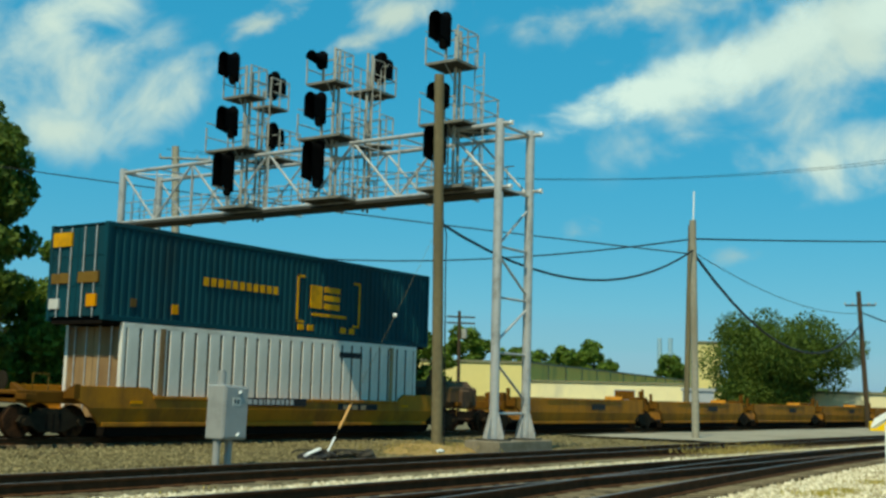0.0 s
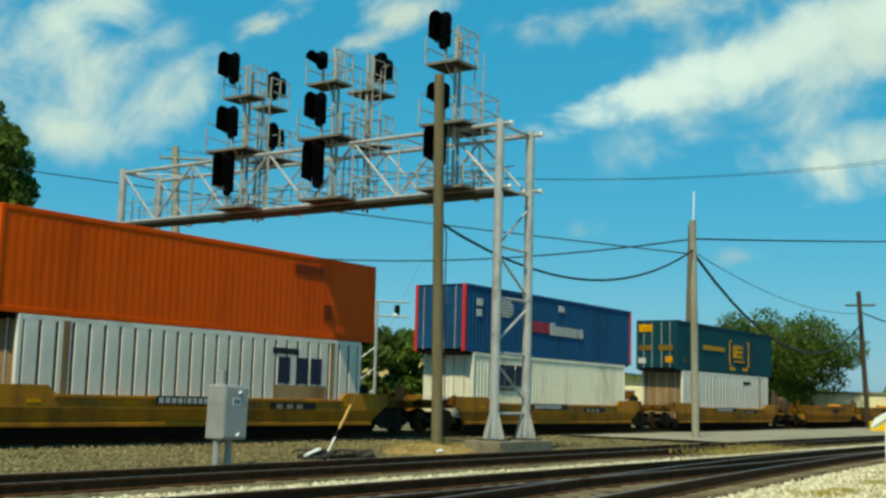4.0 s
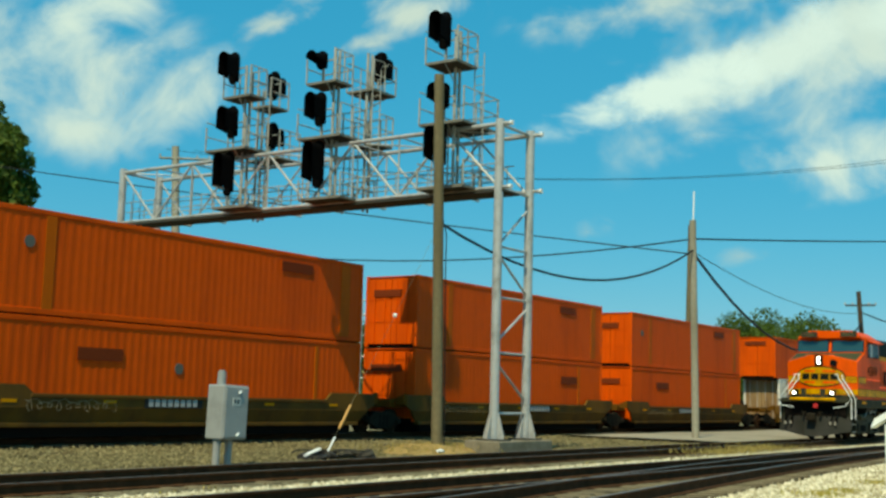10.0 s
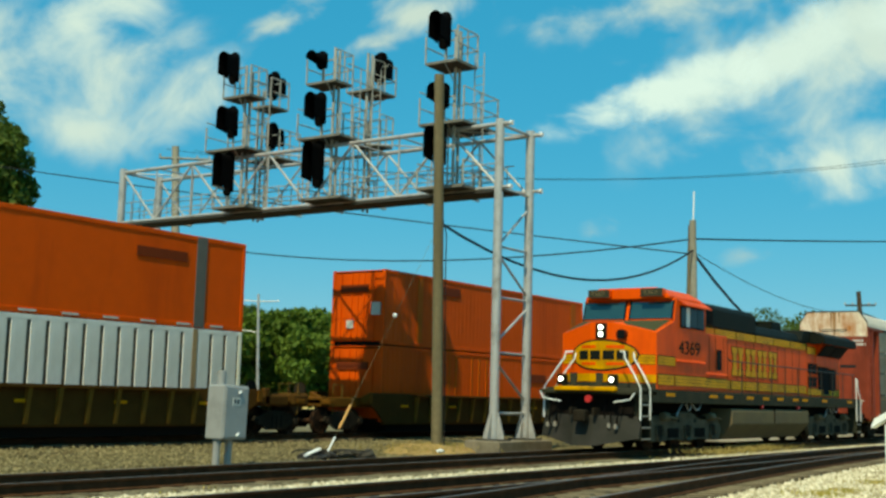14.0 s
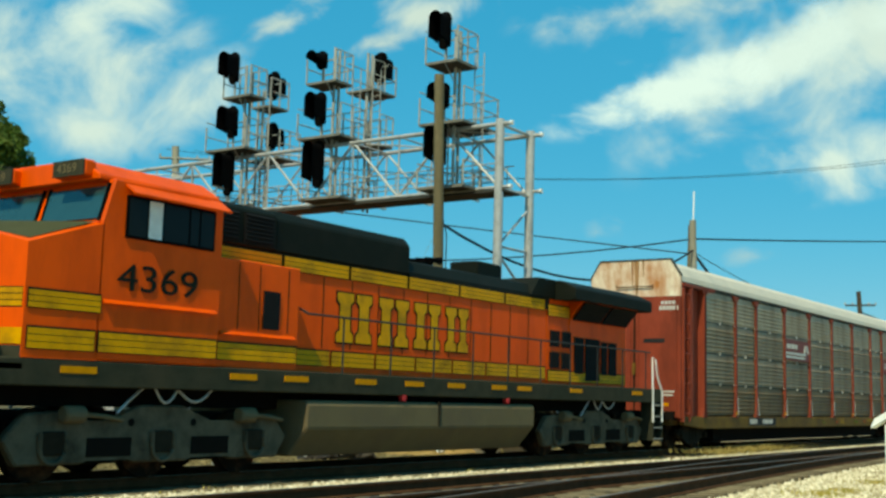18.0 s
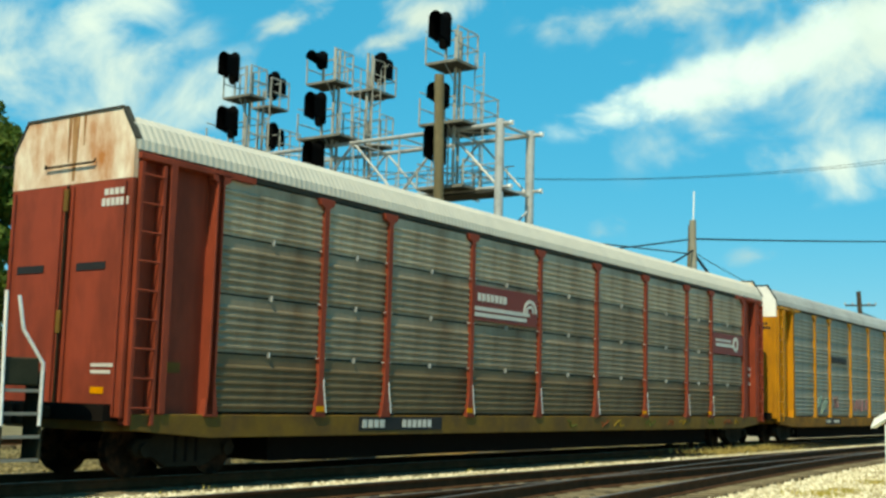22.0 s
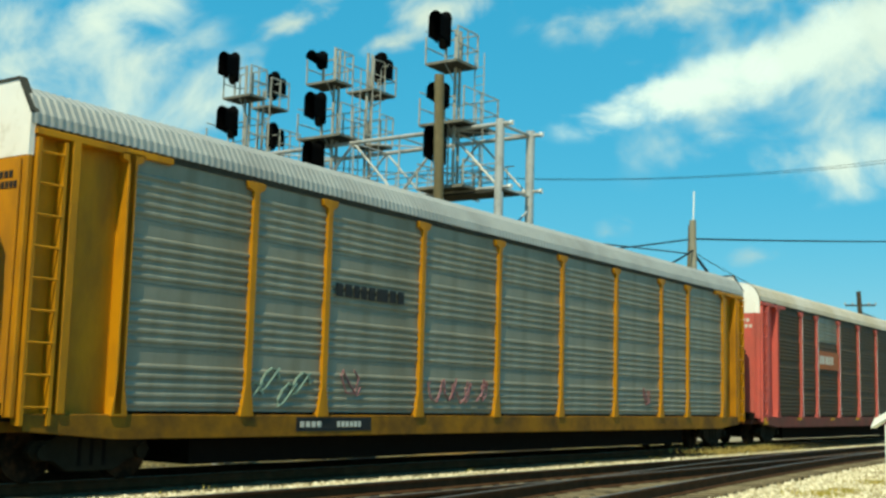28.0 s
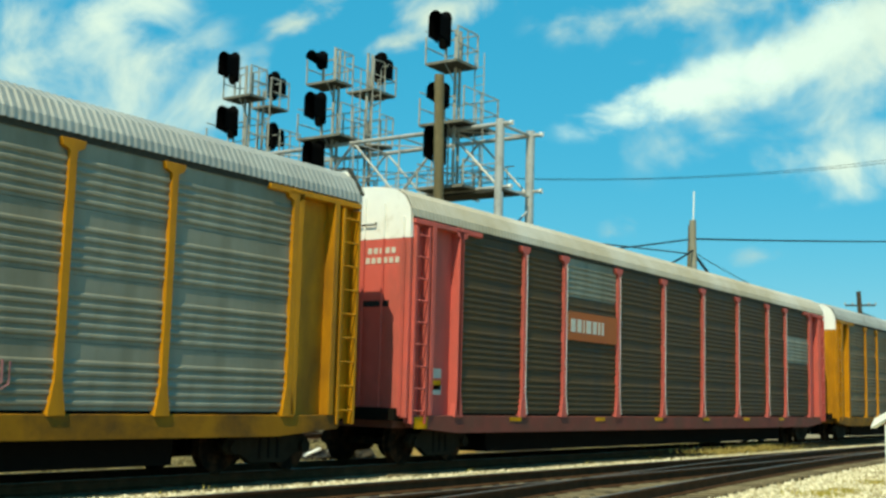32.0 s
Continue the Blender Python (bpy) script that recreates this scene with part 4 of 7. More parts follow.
                    part("lock_bar", bm, body, dr)
        if s < 0:
            lk = thing_part("door_lock", rk)
            bm = bmesh.new()
            tube(bm, [(x0 - 0.04, 0.0, 0.85), (x0 - 0.04, 0.0, 4.38)], 0.022, 6)
            part("lock_bar", bm, M_TRUCK, lk)
            for z in (2.05, 3.95):
                bm = bmesh.new()
                box(bm, x0 - 0.075, x0 - 0.03, -0.05, 0.05, z, z + 0.36)
                part("handle", bm, M_SILLY, lk, "ochre lock handle", bevel=0.01)
        bm = bmesh.new()
        crown = [(1.47, 5.0), (1.16, 5.5), (-1.16, 5.5), (-1.47, 5.0)] if chamfer else [(y * 0.965, z) for y, z in PROFILE[::-1] if z > 4.8]
        prism(bm, [(-1.47, 4.4), (1.47, 4.4)] + crown, "x", x0, x1)
        ec = part("end_cap", bm, cap, rk, "white painted end cap with rust streaks")
        if chamfer:
            bm = bmesh.new()
            prism(bm, [(1.49, 4.98), (1.5, 5.01), (1.17, 5.54), (-1.17, 5.54), (-1.5, 5.01), (-1.49, 4.98), (-1.15, 5.502), (1.15, 5.502)], "x", x0 - 0.02, x1 + 0.02)
            part("cap_trim", bm, M_GRATE, ec, "dark rusty edge trim")
        bm = bmesh.new()
        tube(bm, [(x0 - 0.03 if s < 0 else x1 + 0.03, -0.6, 4.75), (x0 - 0.05 if s < 0 else x1 + 0.05, -0.6, 4.7), (x0 - 0.05 if s < 0 else x1 + 0.05, 0.6, 4.7), (x0 - 0.03 if s < 0 else x1 + 0.03, 0.6, 4.75)], 0.018, 6)
        part("grab_iron", bm, M_TRUCK, rk)
    # corrugated roof
    bm = bmesh.new()
    x, k, rings = 0.0, 0, []
    x = 0.3
    while x < 27.95:
        off = rib if (k // 2) % 2 else 0.0
        rings.append([bm.verts.new((x, y * (1 + off * 0.5), z + off * (0.3 + 0.7 * (z - 4.7)))) for y, z in PROFILE])
        x += 0.025 if k % 2 else 0.042
        k += 1
    for a, b in zip(rings, rings[1:]):
        for j in range(len(PROFILE) - 1):
            bm.faces.new((a[j], b[j], b[j + 1], a[j + 1]))
    part("roof", bm, roof, rk, "ribbed metal roof")
    bm = bmesh.new()
    for s in (-1, 1):
        y0, y1 = sorted((s * 1.36, s * 1.475))
        box(bm, 2.1, 26.1, y0, y1, 4.745, 4.86)
    part("eave_rail", bm, M_GRATE, rk)
    for xc in (1.95, 26.05):
        freight_truck(rk, xc, 1.75, 0.44, 1.0, BODY)
    for x, s in ((0.25, -1), (27.75, 1)):
        coupler(rk, x, s)
        bm = bmesh.new()
        box(bm, min(x, x - s * 0.6), max(x, x - s * 0.6), -1.2, 1.2, 0.6, 0.84)
        part("end_sill", bm, sill, rk, bevel=0.02)
    return rk


def bolt_bm():
    bm = bmesh.new()
    tube(bm, [(0, -0.03, 0), (0, 0.03, 0)], 0.015, 6)
    return bm


def half_ring(bm, cx, cz, r0, r1, a0, a1, y, n=14):
    """A flat arc on a wall that faces -y."""
    ring = []
    for i in range(n + 1):
        a = radians(a0 + (a1 - a0) * i / n)
        ring.append([bm.verts.new((cx + r * math.cos(a), yy, cz + r * math.sin(a))) for r in (r0, r1) for yy in (y, y + 0.012)])
    for p, q in zip(ring, ring[1:]):
        bm.faces.new((p[0], q[0], q[2], p[2]))
        bm.faces.new((p[2], q[2], q[3], p[3]))
        bm.faces.new((p[0], p[1], q[1], q[0]))


def sign_plate(parent, x0, x1, z0, z1, mat):
    bm = bmesh.new()
    box(bm, x0, x1, -1.516, -1.43, z0, z1)
    return part("sign_plate", bm, mat, parent)


# Panel rows run from dark brown at the bottom to pale at the top.
R1 = car_carrier("oxide red enclosed car carrier with stained grey-brown corrugated panels", M_RACKRED, M_PANEL1, M_ROOF1, M_SILLY, M_CAP, 6, (0.05, 0.13), True, 0.009, (M_PANEL1, M_PANEL1M, M_PANEL1M, M_PANEL1C), (), True)
sp = sign_plate(R1, 9.7, 12.42, 2.9, 3.66, M_SIGNBR)
bars(sp, 9.72, -1.516, 2.99, [2.2], 0.085, M_STENCIL, name="emblem_bar")
bars(sp, 9.72, -1.516, 3.12, [2.33], 0.085, M_STENCIL, name="emblem_bar")
bars(sp, 9.84, -1.516, 3.33, [0.13] * 7, 0.17, M_STENCIL, 0.045, "emblem_bar")
for r0, r1 in ((0.12, 0.18), (0.23, 0.31)):
    bm = bmesh.new()
    half_ring(bm, 12.08, 3.21, r0, r1, 0, 180, -1.528)
    part("emblem_arc", bm, M_STENCIL, sp)
sp = sign_plate(R1, 23.4, 26.0, 2.82, 3.47, M_SIGNBR)
bars(sp, 23.6, -1.516, 3.06, [1.5], 0.1, M_STENCIL, name="emblem_bar")
bars(sp, 23.6, -1.516, 3.22, [1.3], 0.07, M_STENCIL, name="emblem_bar")
bm = bmesh.new()
half_ring(bm, 25.3, 3.18, 0.12, 0.24, 0, 359, -1.528, 24)
part("emblem_arc", bm, M_STENCIL, sp)
bm = bmesh.new()
box(bm, 5.9, 8.6, -1.508, -1.49, 0.58, 0.83)
part("stencil_patch", bm, M_PLATE_BLACK, R1)
bars(R1, 6.0, -1.508, 0.63, [0.13] * 4, 0.15, M_STENCIL, 0.05, "stencil_mark")
bars(R1, 7.25, -1.508, 0.63, [0.12] * 6, 0.15, M_STENCIL, 0.05, "stencil_mark")
end_bars(R1, 0.298, -0.85, 4.16, [0.09] * 4, 0.1, M_STENCIL, 0.03)
end_bars(R1, 0.298, -0.8, 3.99, [0.08] * 6, 0.12, M_STENCIL, 0.025)
end_bars(R1, 0.298, -0.78, 1.55, [0.5], 0.05, M_STENCIL)
end_bars(R1, 0.298, -0.78, 1.45, [0.45], 0.05, M_STENCIL)
end_bars(R1, 0.298, -0.8, 1.15, [0.3], 0.1, M_AMBER)
for x in (4.75, 9.62, 18.35, 23.1):
    bm = bmesh.new()
    box(bm, x - 0.11, x + 0.11, -1.54, -1.52, 0.92, 1.02)
    part("reflector", bm, M_AMBER, R1)
M_STREAK = material("rust_streak", (0.17, 0.06, 0.018), 0.85, 0, 0.4, 3, (0.5, 0.3, 0.14), 0.5, 2.0, streak=4)
for y, w, z0, z1 in ((-0.14, 0.17, 4.45, 5.49), (0.05, 0.08, 4.75, 5.49), (-0.3, 0.06, 5.0, 5.49)):
    bm = bmesh.new()
    prism(bm, [(y + w * 0.3, z0), (y + w * 0.62, z0), (y + w * 0.8, z0 + 0.4 * (z1 - z0)), (y + w, z1), (y, z1), (y + w * 0.12, z0 + 0.5 * (z1 - z0))], "x", 0.294, 0.3)
    part("rust_streak", bm, M_STREAK, R1, "brown rust streak running down the white cap")
bars(R1, 1.15, -1.325, 1.5, [0.42], 0.16, M_SILLY, name="plate")
for z, w in ((1.9, 0.3), (2.2, 0.22), (2.4, 0.26)):
    bars(R1, 27.0, -1.325, z, [w], 0.1, M_STENCIL)

M_TAGS = [material("green_spray_paint", (0.09, 0.10, 0.02), 0.8, 0, 0.3, 4), material("rusty_red_spray_paint", (0.20, 0.055, 0.02), 0.8, 0, 0.3, 4), material("yellow_spray_paint", (0.28, 0.17, 0.02), 0.8, 0, 0.3, 4)]
for i in range(9):
    bm = bmesh.new()
    x = 14.0 + 1.45 * i + 0.4 * math.sin(i * 2.2)
    tube(bm, [(x + 0.09 * k + 0.1 * math.sin(k * 1.9 + i), -1.5, 0.68 + 0.08 * math.cos(k * (1.1 + 0.13 * i) + i)) for k in range(5 + i % 4)], 0.02, 5)
    part("graffiti", bm, M_TAGS[i % 3], R1, "faded spray scrawl on the sill")
R2 = car_carrier("ochre yellow enclosed car carrier with clean galvanised corrugated panels", M_RACKOCHRE, M_PANEL2, M_ROOF2, M_SILLO, M_CAPW, 5, (0.05, 0.2), False, 0.018, None, (), True)
bars(R2, 6.95, -1.487, 3.02, [0.2, 0.2, 0.16, 0.16, 0.2, 0.34, 0.2, 0.2], 0.24, M_PLATE_BLACK, 0.06, "brand_bar")
bm = bmesh.new()
box(bm, 6.0, 8.1, -1.508, -1.49, 0.58, 0.82)
part("stencil_patch", bm, M_PLATE_BLACK, R2)
bars(R2, 6.1, -1.508, 0.65, [0.1] * 4, 0.1, M_STENCIL, 0.05, "stencil_mark")
bars(R2, 7.1, -1.508, 0.65, [0.08] * 6, 0.1, M_STENCIL, 0.04, "stencil_mark")
end_bars(R2, 0.298, -0.75, 4.1, [0.08] * 4, 0.1, M_PLATE_BLACK, 0.03)
end_bars(R2, 0.298, -0.72, 3.95, [0.07] * 6, 0.1, M_PLATE_BLACK, 0.025)
for x, w, z in ((6.95, 0.75, 1.25), (9.9, 0.5, 1.15), (10.5, 0.4, 1.2), (11.0, 0.5, 1.15), (11.7, 0.45, 1.2), (20.0, 0.5, 1.2)):
    bm = bmesh.new()
    pts = [(x + w * (0.5 + 0.5 * math.sin(k * 0.9 + x) * (1 - 0.06 * k)) + 0.03 * k, -1.487, z + 0.24 * math.sin(k * 1.37 + x * 2) + 0.2) for k in range(9)]
    tube(bm, pts, 0.017, 5)
    part("graffiti", bm, M_GRAFFITI, R2, "faded purple spray scrawl")

M_GRAFTEAL = material("faded_teal_spray", (0.19, 0.265, 0.215), 0.6, 0, 0.25, 3)
for x, z in ((4.9, 1.2), (5.3, 1.45), (5.75, 1.2), (6.1, 1.4)):
    bm = bmesh.new()
    tube(bm, [(x + 0.24 * math.cos(k * 0.7), -1.486, z + 0.2 * math.sin(k * 0.9)) for k in range(10)], 0.022, 5)
    part("graffiti", bm, M_GRAFTEAL, R2, "faded teal spray scrawl")
R3 = car_carrier("faded red enclosed car carrier with sooty panels and a blotched roof", M_RACKPINK, M_PANEL3, M_ROOF3, M_SILLR, M_CAPW, 6, (0.05, 0.12), False, 0.014, None, ((2, 3), (8, 2)))
sp = sign_plate(R3, 6.78, 9.54, 2.72, 3.42, M_SIGNOR)
bars(R3, 7.0, -1.516, 2.92, [0.22, 0.22, 0.06, 0.26, 0.2, 0.1, 0.1], 0.32, M_STENCIL, 0.1, "brand_bar")
for z in (1.28, 1.62):
    bars(R3, 1.2, -1.325, z, [0.5], 0.2, M_STENCIL)
bars(R3, 1.22, -1.325, 1.38, [0.46], 0.2, M_YELLOW)
for k, x in enumerate((4.2, 8.4, 12.0, 15.5, 19.0, 22.5)):
    bm = bmesh.new()
    box(bm, x, x + 0.5, -1.512, -1.498, 0.74, 0.83)
    part("reflector", bm, M_YELLOW, R3)
bm = bmesh.new()
box(bm, 0.55, 1.0, -1.512, -1.498, 0.6, 0.83)
part("reflector", bm, M_YELLOW, R3)
end_bars(R3, 0.298, -0.4, 4.1, [0.1] * 5, 0.12, M_STENCIL, 0.05)
end_bars(R3, 0.298, -0.35, 3.9, [0.1] * 6, 0.12, M_STENCIL, 0.05)
for k in range(6):
    bm = bmesh.new()
    tube(bm, [(0.27, -1.3 + 0.5 * k, 0.85), (0.27, -1.3 + 0.5 * k, 4.4)], 0.03, 6)
    part("door_rib", bm, M_RACKPINK, R3)
    bm = bmesh.new()
    tube(bm, [(0.28, -1.3 + 0.5 * k, 4.42), (0.28, -1.3 + 0.5 * k, 5.3 - 0.07 * abs(k - 2.6) ** 2)], 0.03, 6)
    part("cap_rib", bm, M_CAPW, R3)
R4 = car_carrier("bright yellow enclosed car carrier with greenish grey panels", M_RACKOCHRE, M_PANEL1, M_ROOF2, M_SILLO, M_CAPW, 5, (0.06, 0.2), False, 0.026)
for rk, x in ((R1, 21.43), (R2, 50.57), (R3, 79.85), (R4, 109.2)):
    mover(rk, x, Y_2, S2, 20.0, Z_2 + BODY)
# ---- the far train: double stack containers in well cars ----
def paint(name, c, d, amount=0.4):
    return material(name, c, 0.6, 0, 0.1, 2.5, d, amount, 0.7, streak=5, spec=0.12)


M_CORANGE = paint("orange_container_paint", (0.70, 0.082, 0.0), (0.50, 0.055, 0.0), 0.4)
M_CGREEN = paint("dark_teal_container_paint", (0.006, 0.05, 0.065), (0.01, 0.03, 0.035))
M_CBLUE = paint("blue_container_paint", (0.012, 0.07, 0.17), (0.012, 0.04, 0.09))
M_CSILVER = paint("aluminium_container_panel", (0.76, 0.72, 0.63), (0.5, 0.45, 0.36))
M_CCREAM = paint("cream_container_paint", (0.80, 0.75, 0.58), (0.52, 0.46, 0.32))
M_CDARK = material("dark_groove", (0.085, 0.068, 0.05), 0.8)
M_CBEIGE = paint("rusty_beige_door", (0.36, 0.235, 0.11), (0.15, 0.075, 0.03), 0.6)
M_CPOSTRED = material("red_corner_paint", (0.55, 0.03, 0.03), 0.5)
M_CFADED = paint("faded_orange_band", (0.56, 0.11, 0.0), (0.40, 0.07, 0.0))
M_SCUFF = material("dark_faded_patch", (0.17, 0.026, 0.002), 0.7, 0, 0.4, 20)
M_WELLY = material("ochre_well_paint", (0.43, 0.17, 0.008), 0.65, 0, 0.25, 2, (0.13, 0.06, 0.015), 0.45, 0.8, streak=2)
M_WELLB = material("brown_well_paint", (0.14, 0.066, 0.007), 0.7, 0, 0.25, 2, (0.07, 0.035, 0.008), 0.55, 0.8, streak=2)
# The shade between the ribs is painted into this dark brown.
M_WELLSHADE = material("shaded_brown_well_paint", (0.072, 0.033, 0.006), 0.8, 0, 0.3, 2, (0.09, 0.045, 0.008), 0.35, 0.9)
# Lighter brown that paints the ribs as sunlit against the plates.
M_WELLRIB = material("sunlit_brown_rib_paint", (0.17, 0.085, 0.012), 0.75, 0, 0.3, 3)
M_WELLD = material("dark_brown_well_paint", (0.13, 0.055, 0.006), 0.75, 0, 0.3, 2, (0.07, 0.032, 0.006), 0.4, 0.9)
M_GREYPOST = material("grey_post_paint", (0.13, 0.12, 0.10), 0.7, 0, 0.2, 3)


def ribbed_wall(length, height, pitch, depth):
    """A wall along x that faces -y, folded into upright ribs."""
    bm = bmesh.new()
    line, x = [], 0.0
    n = max(1, round(length / pitch))
    p = length / n
    for k in range(n):
        x = k * p
        line += [(x, 0.0), (x + p * 0.38, 0.0), (x + p * 0.5, depth), (x + p * 0.88, depth)]
    line.append((length, 0.0))
    a = [bm.verts.new((x, y, 0)) for x, y in line]
    b = [bm.verts.new((x, y, height)) for x, y in line]
    for i in range(len(line) - 1):
        bm.faces.new((a[i], a[i + 1], b[i + 1], b[i]))
    return bm


def container(name_label, mat, length, height, pitch=0.3, depth=0.035, door=None, posts=None, style="ribbed", width=2.59, front=None):
    """x 0 is the end that faces -x, with the doors; y 0 the middle; z 0 the underside."""
    c = thing("shipping_container", name_label, "container", group="stacked containers")
    w = width / 2
    door = door or mat
    posts = posts or mat
    for s in (-1, 1):
        if style == "ribbed":
            bm = ribbed_wall(length - 0.24, height - 0.3, pitch, depth)
            ob = part("side_wall", bm, mat, c)
            ob.matrix_basis = pose(0.12, -w + 0.02, 0.16) if s < 0 else pose(length - 0.12, w - 0.02, 0.16, 0, 0, 180)
        else:
            bm = bmesh.new()
            y0, y1 = sorted((s * (w - 0.07), s * (w - 0.03)))
            box(bm, 0.1, length - 0.1, y0, y1, 0.12, height - 0.1)
            part("side_backing", bm, M_CDARK, c)
            if s < 0:
                n = round((length - 0.3) / pitch)
                p = (length - 0.3) / n
                bm = bmesh.new()
                box(bm, 0, p * 0.8, -w + 0.002, -w + 0.045, 0.14, height - 0.12)
                me = mesh_of("side_panel", bm, mat, 0.012)
                for k in range(n):
                    piece("side_panel", me, c, pose(0.15 + p * k + p * 0.1, 0, 0))
        for z0, z1 in ((0, 0.16), (height - 0.14, height)):
            bm = bmesh.new()
            y0, y1 = sorted((s * (w - 0.1), s * w))
            box(bm, 0.1, length - 0.1, y0, y1, z0, z1)
            part("side_rail", bm, posts if style == "ribbed" and posts is mat else (mat if style == "ribbed" else M_CBEIGE if z0 == 0 else mat), c, bevel=0.01)
    # roof, far end, near end doors
    bm = bmesh.new()
    box(bm, 0.08, length - 0.08, -w + 0.04, w - 0.04, height - 0.05, height - 0.01)
    part("roof", bm, mat, c)
    # Sinks below the rails, so the stacking gap is filled with near-black.
    bm = bmesh.new()
    box(bm, 0.12, length - 0.12, -w + 0.12, w - 0.12, -0.085, 0.14)
    part("floor", bm, M_UNDER, c)
    bm = bmesh.new()
    box(bm, length - 0.1, length - 0.04, -w + 0.08, w - 0.08, 0.1, height - 0.1)
    part("end_wall", bm, mat, c)
    for s in (-1, 1):
        bm = bmesh.new()
        y0, y1 = sorted((s * 0.012, s * (w - 0.1)))
        box(bm, 0.03, 0.09, y0, y1, 0.12, height - 0.12)
        dr = part("door", bm, door, c, bevel=0.01)
        for e in (0.3, 0.82):
            bm = bmesh.new()
            tube(bm, [(0.0, s * e, 0.1), (0.0, s * e, height - 0.1)], 0.022, 6)
            part("lock_rod", bm, M_STEEL if mat is not M_CORANGE else door, dr)
        for z in (1.0, 1.9):
            bm = bmesh.new()
            box(bm, 0.01, 0.035, *sorted((s * 0.05, s * (w - 0.14))), z, z + 0.06)
            part("door_rib", bm, door, dr)
    for x in (0.0, length - 0.14):
        for s in (-1, 1):
            bm = bmesh.new()
            y0, y1 = sorted((s * (w - 0.14), s * (w + 0.004)))
            box(bm, x, x + 0.14, y0, y1, 0, height + (0.108 if height == 2.81 else 0.0))
            part("corner_post", bm, posts, c, bevel=0.015)
    return c


def patch(parent, x, z, w, h, mat, y=-1.3):
    bm = bmesh.new()
    box(bm, x, x + w, y - 0.008, y + 0.02, z, z + h)
    return part("patch", bm, mat, parent)


def end_patch(parent, y, z, w, h, mat):
    bm = bmesh.new()
    box(bm, -0.035, 0.03, y - w, y, z, z + h)
    return part("patch", bm, mat, parent)


def well_car(label, mat, half_pitch, ribbed, articulated=False, front_truck=True, rise=1.46, notch=1.2):
    """x 0 is the car's middle; two deep sides, a floor, end platforms over the trucks."""
    w = thing("well_car", label, "railcar", group="container well cars")
    hs = min(8.25, half_pitch - 1.6)
    tk = half_pitch - (0.0 if articulated else 1.75)
    for s in (-1, 1):
        bm = bmesh.new()
        y0, y1 = sorted((s * 1.36, s * 1.46))
        prism(bm, [(-hs - 0.6, rise), (-hs + 1.9, rise), (-hs + 2.2, notch), (hs - 2.2, notch), (hs - 1.9, rise), (hs + 0.6, rise), (hs + 0.6, 1.05), (hs + 0.2, 0.85), (hs - 0.3, 0.36), (-hs + 0.3, 0.36), (-hs - 0.2, 0.85), (-hs - 0.6, 1.05)], "y", y0, y1)
        for v in bm.verts:
            if ribbed:
                v.co.y -= s * 0.05
            elif v.co.z < 0.84:
                v.co.y -= s * 0.16
        part("side_plate", bm, mat, w, bevel=0.01)
        for z0, z1 in ((notch - 0.08, notch + 0.02), (0.32, 0.44)):
            bm = bmesh.new()
            y0, y1 = sorted((s * 1.3, s * (1.6 if ribbed else 1.5))) if z0 > 1 else sorted((s * 1.18, s * 1.4))
            e = hs - 2.1 if z0 > 1 else hs - 0.3
            box(bm, -e, e, y0, y1, z0, z1)
            part("side_chord", bm, mat, w, bevel=0.012)
        if ribbed and s < 0:
            bm = bmesh.new()
            prism(bm, [(-1.44, 0.4), (-1.3, 0.4), (-1.36, 1.4), (-1.58, 1.4)], "x", -0.07, 0.07)
            me = mesh_of("side_rib", bm, M_WELLRIB, 0.01)
            for k in range(13):
                piece("side_rib", me, w, pose(-6.0 + 1.0 * k, 0, 0))
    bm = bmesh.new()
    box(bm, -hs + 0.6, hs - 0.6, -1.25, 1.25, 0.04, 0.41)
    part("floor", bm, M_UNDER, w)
    for e in (-1, 1):
        x0, x1 = sorted((e * (hs + 0.0), e * (half_pitch - 0.62)))
        bm = bmesh.new()
        box(bm, x0, x1, -1.0, 1.0, 0.95, 1.3)
        part("end_platform", bm, M_WELLD, w, bevel=0.03)
        bm = bmesh.new()
        prism(bm, [(-1.46, 1.5), (-1.0, 1.3), (1.0, 1.3), (1.46, 1.5), (1.46, 1.1), (-1.46, 1.1)], "x", *sorted((e * (hs + 0.55), e * (hs + 0.75))))
        part("bulkhead", bm, M_WELLD, w)
        if not articulated:
            for y in (-1.3, 1.3):
                bm = bmesh.new()
                xx = e * (half_pitch - 0.9)
                tube(bm, [(xx, y, 0.7), (xx, y, 1.75), (xx - e * 0.5, y, 1.75), (xx - e * 0.5, y, 1.3)], 0.02, 6)
                part("grab_iron", bm, M_SILLY, w)
            bm = bmesh.new()
            box(bm, *sorted((e * (half_pitch - 1.0), e * (half_pitch - 0.62))), -1.4, 1.4, 1.05, 1.22)
            part("crossover_step", bm, M_WELLD, w, bevel=0.02)
            bm = bmesh.new()
            disc(bm, (e * (half_pitch - 1.25), 0.6, 1.55), 0.28, "x", 0.03, 16)
            part("brake_wheel", bm, M_TRUCK, w)
            coupler(w, e * (half_pitch - 0.7), e)
    for xc in ([-tk] + ([tk] if front_truck else [])):
        freight_truck(w, xc, 1.78, 0.45)
    return w


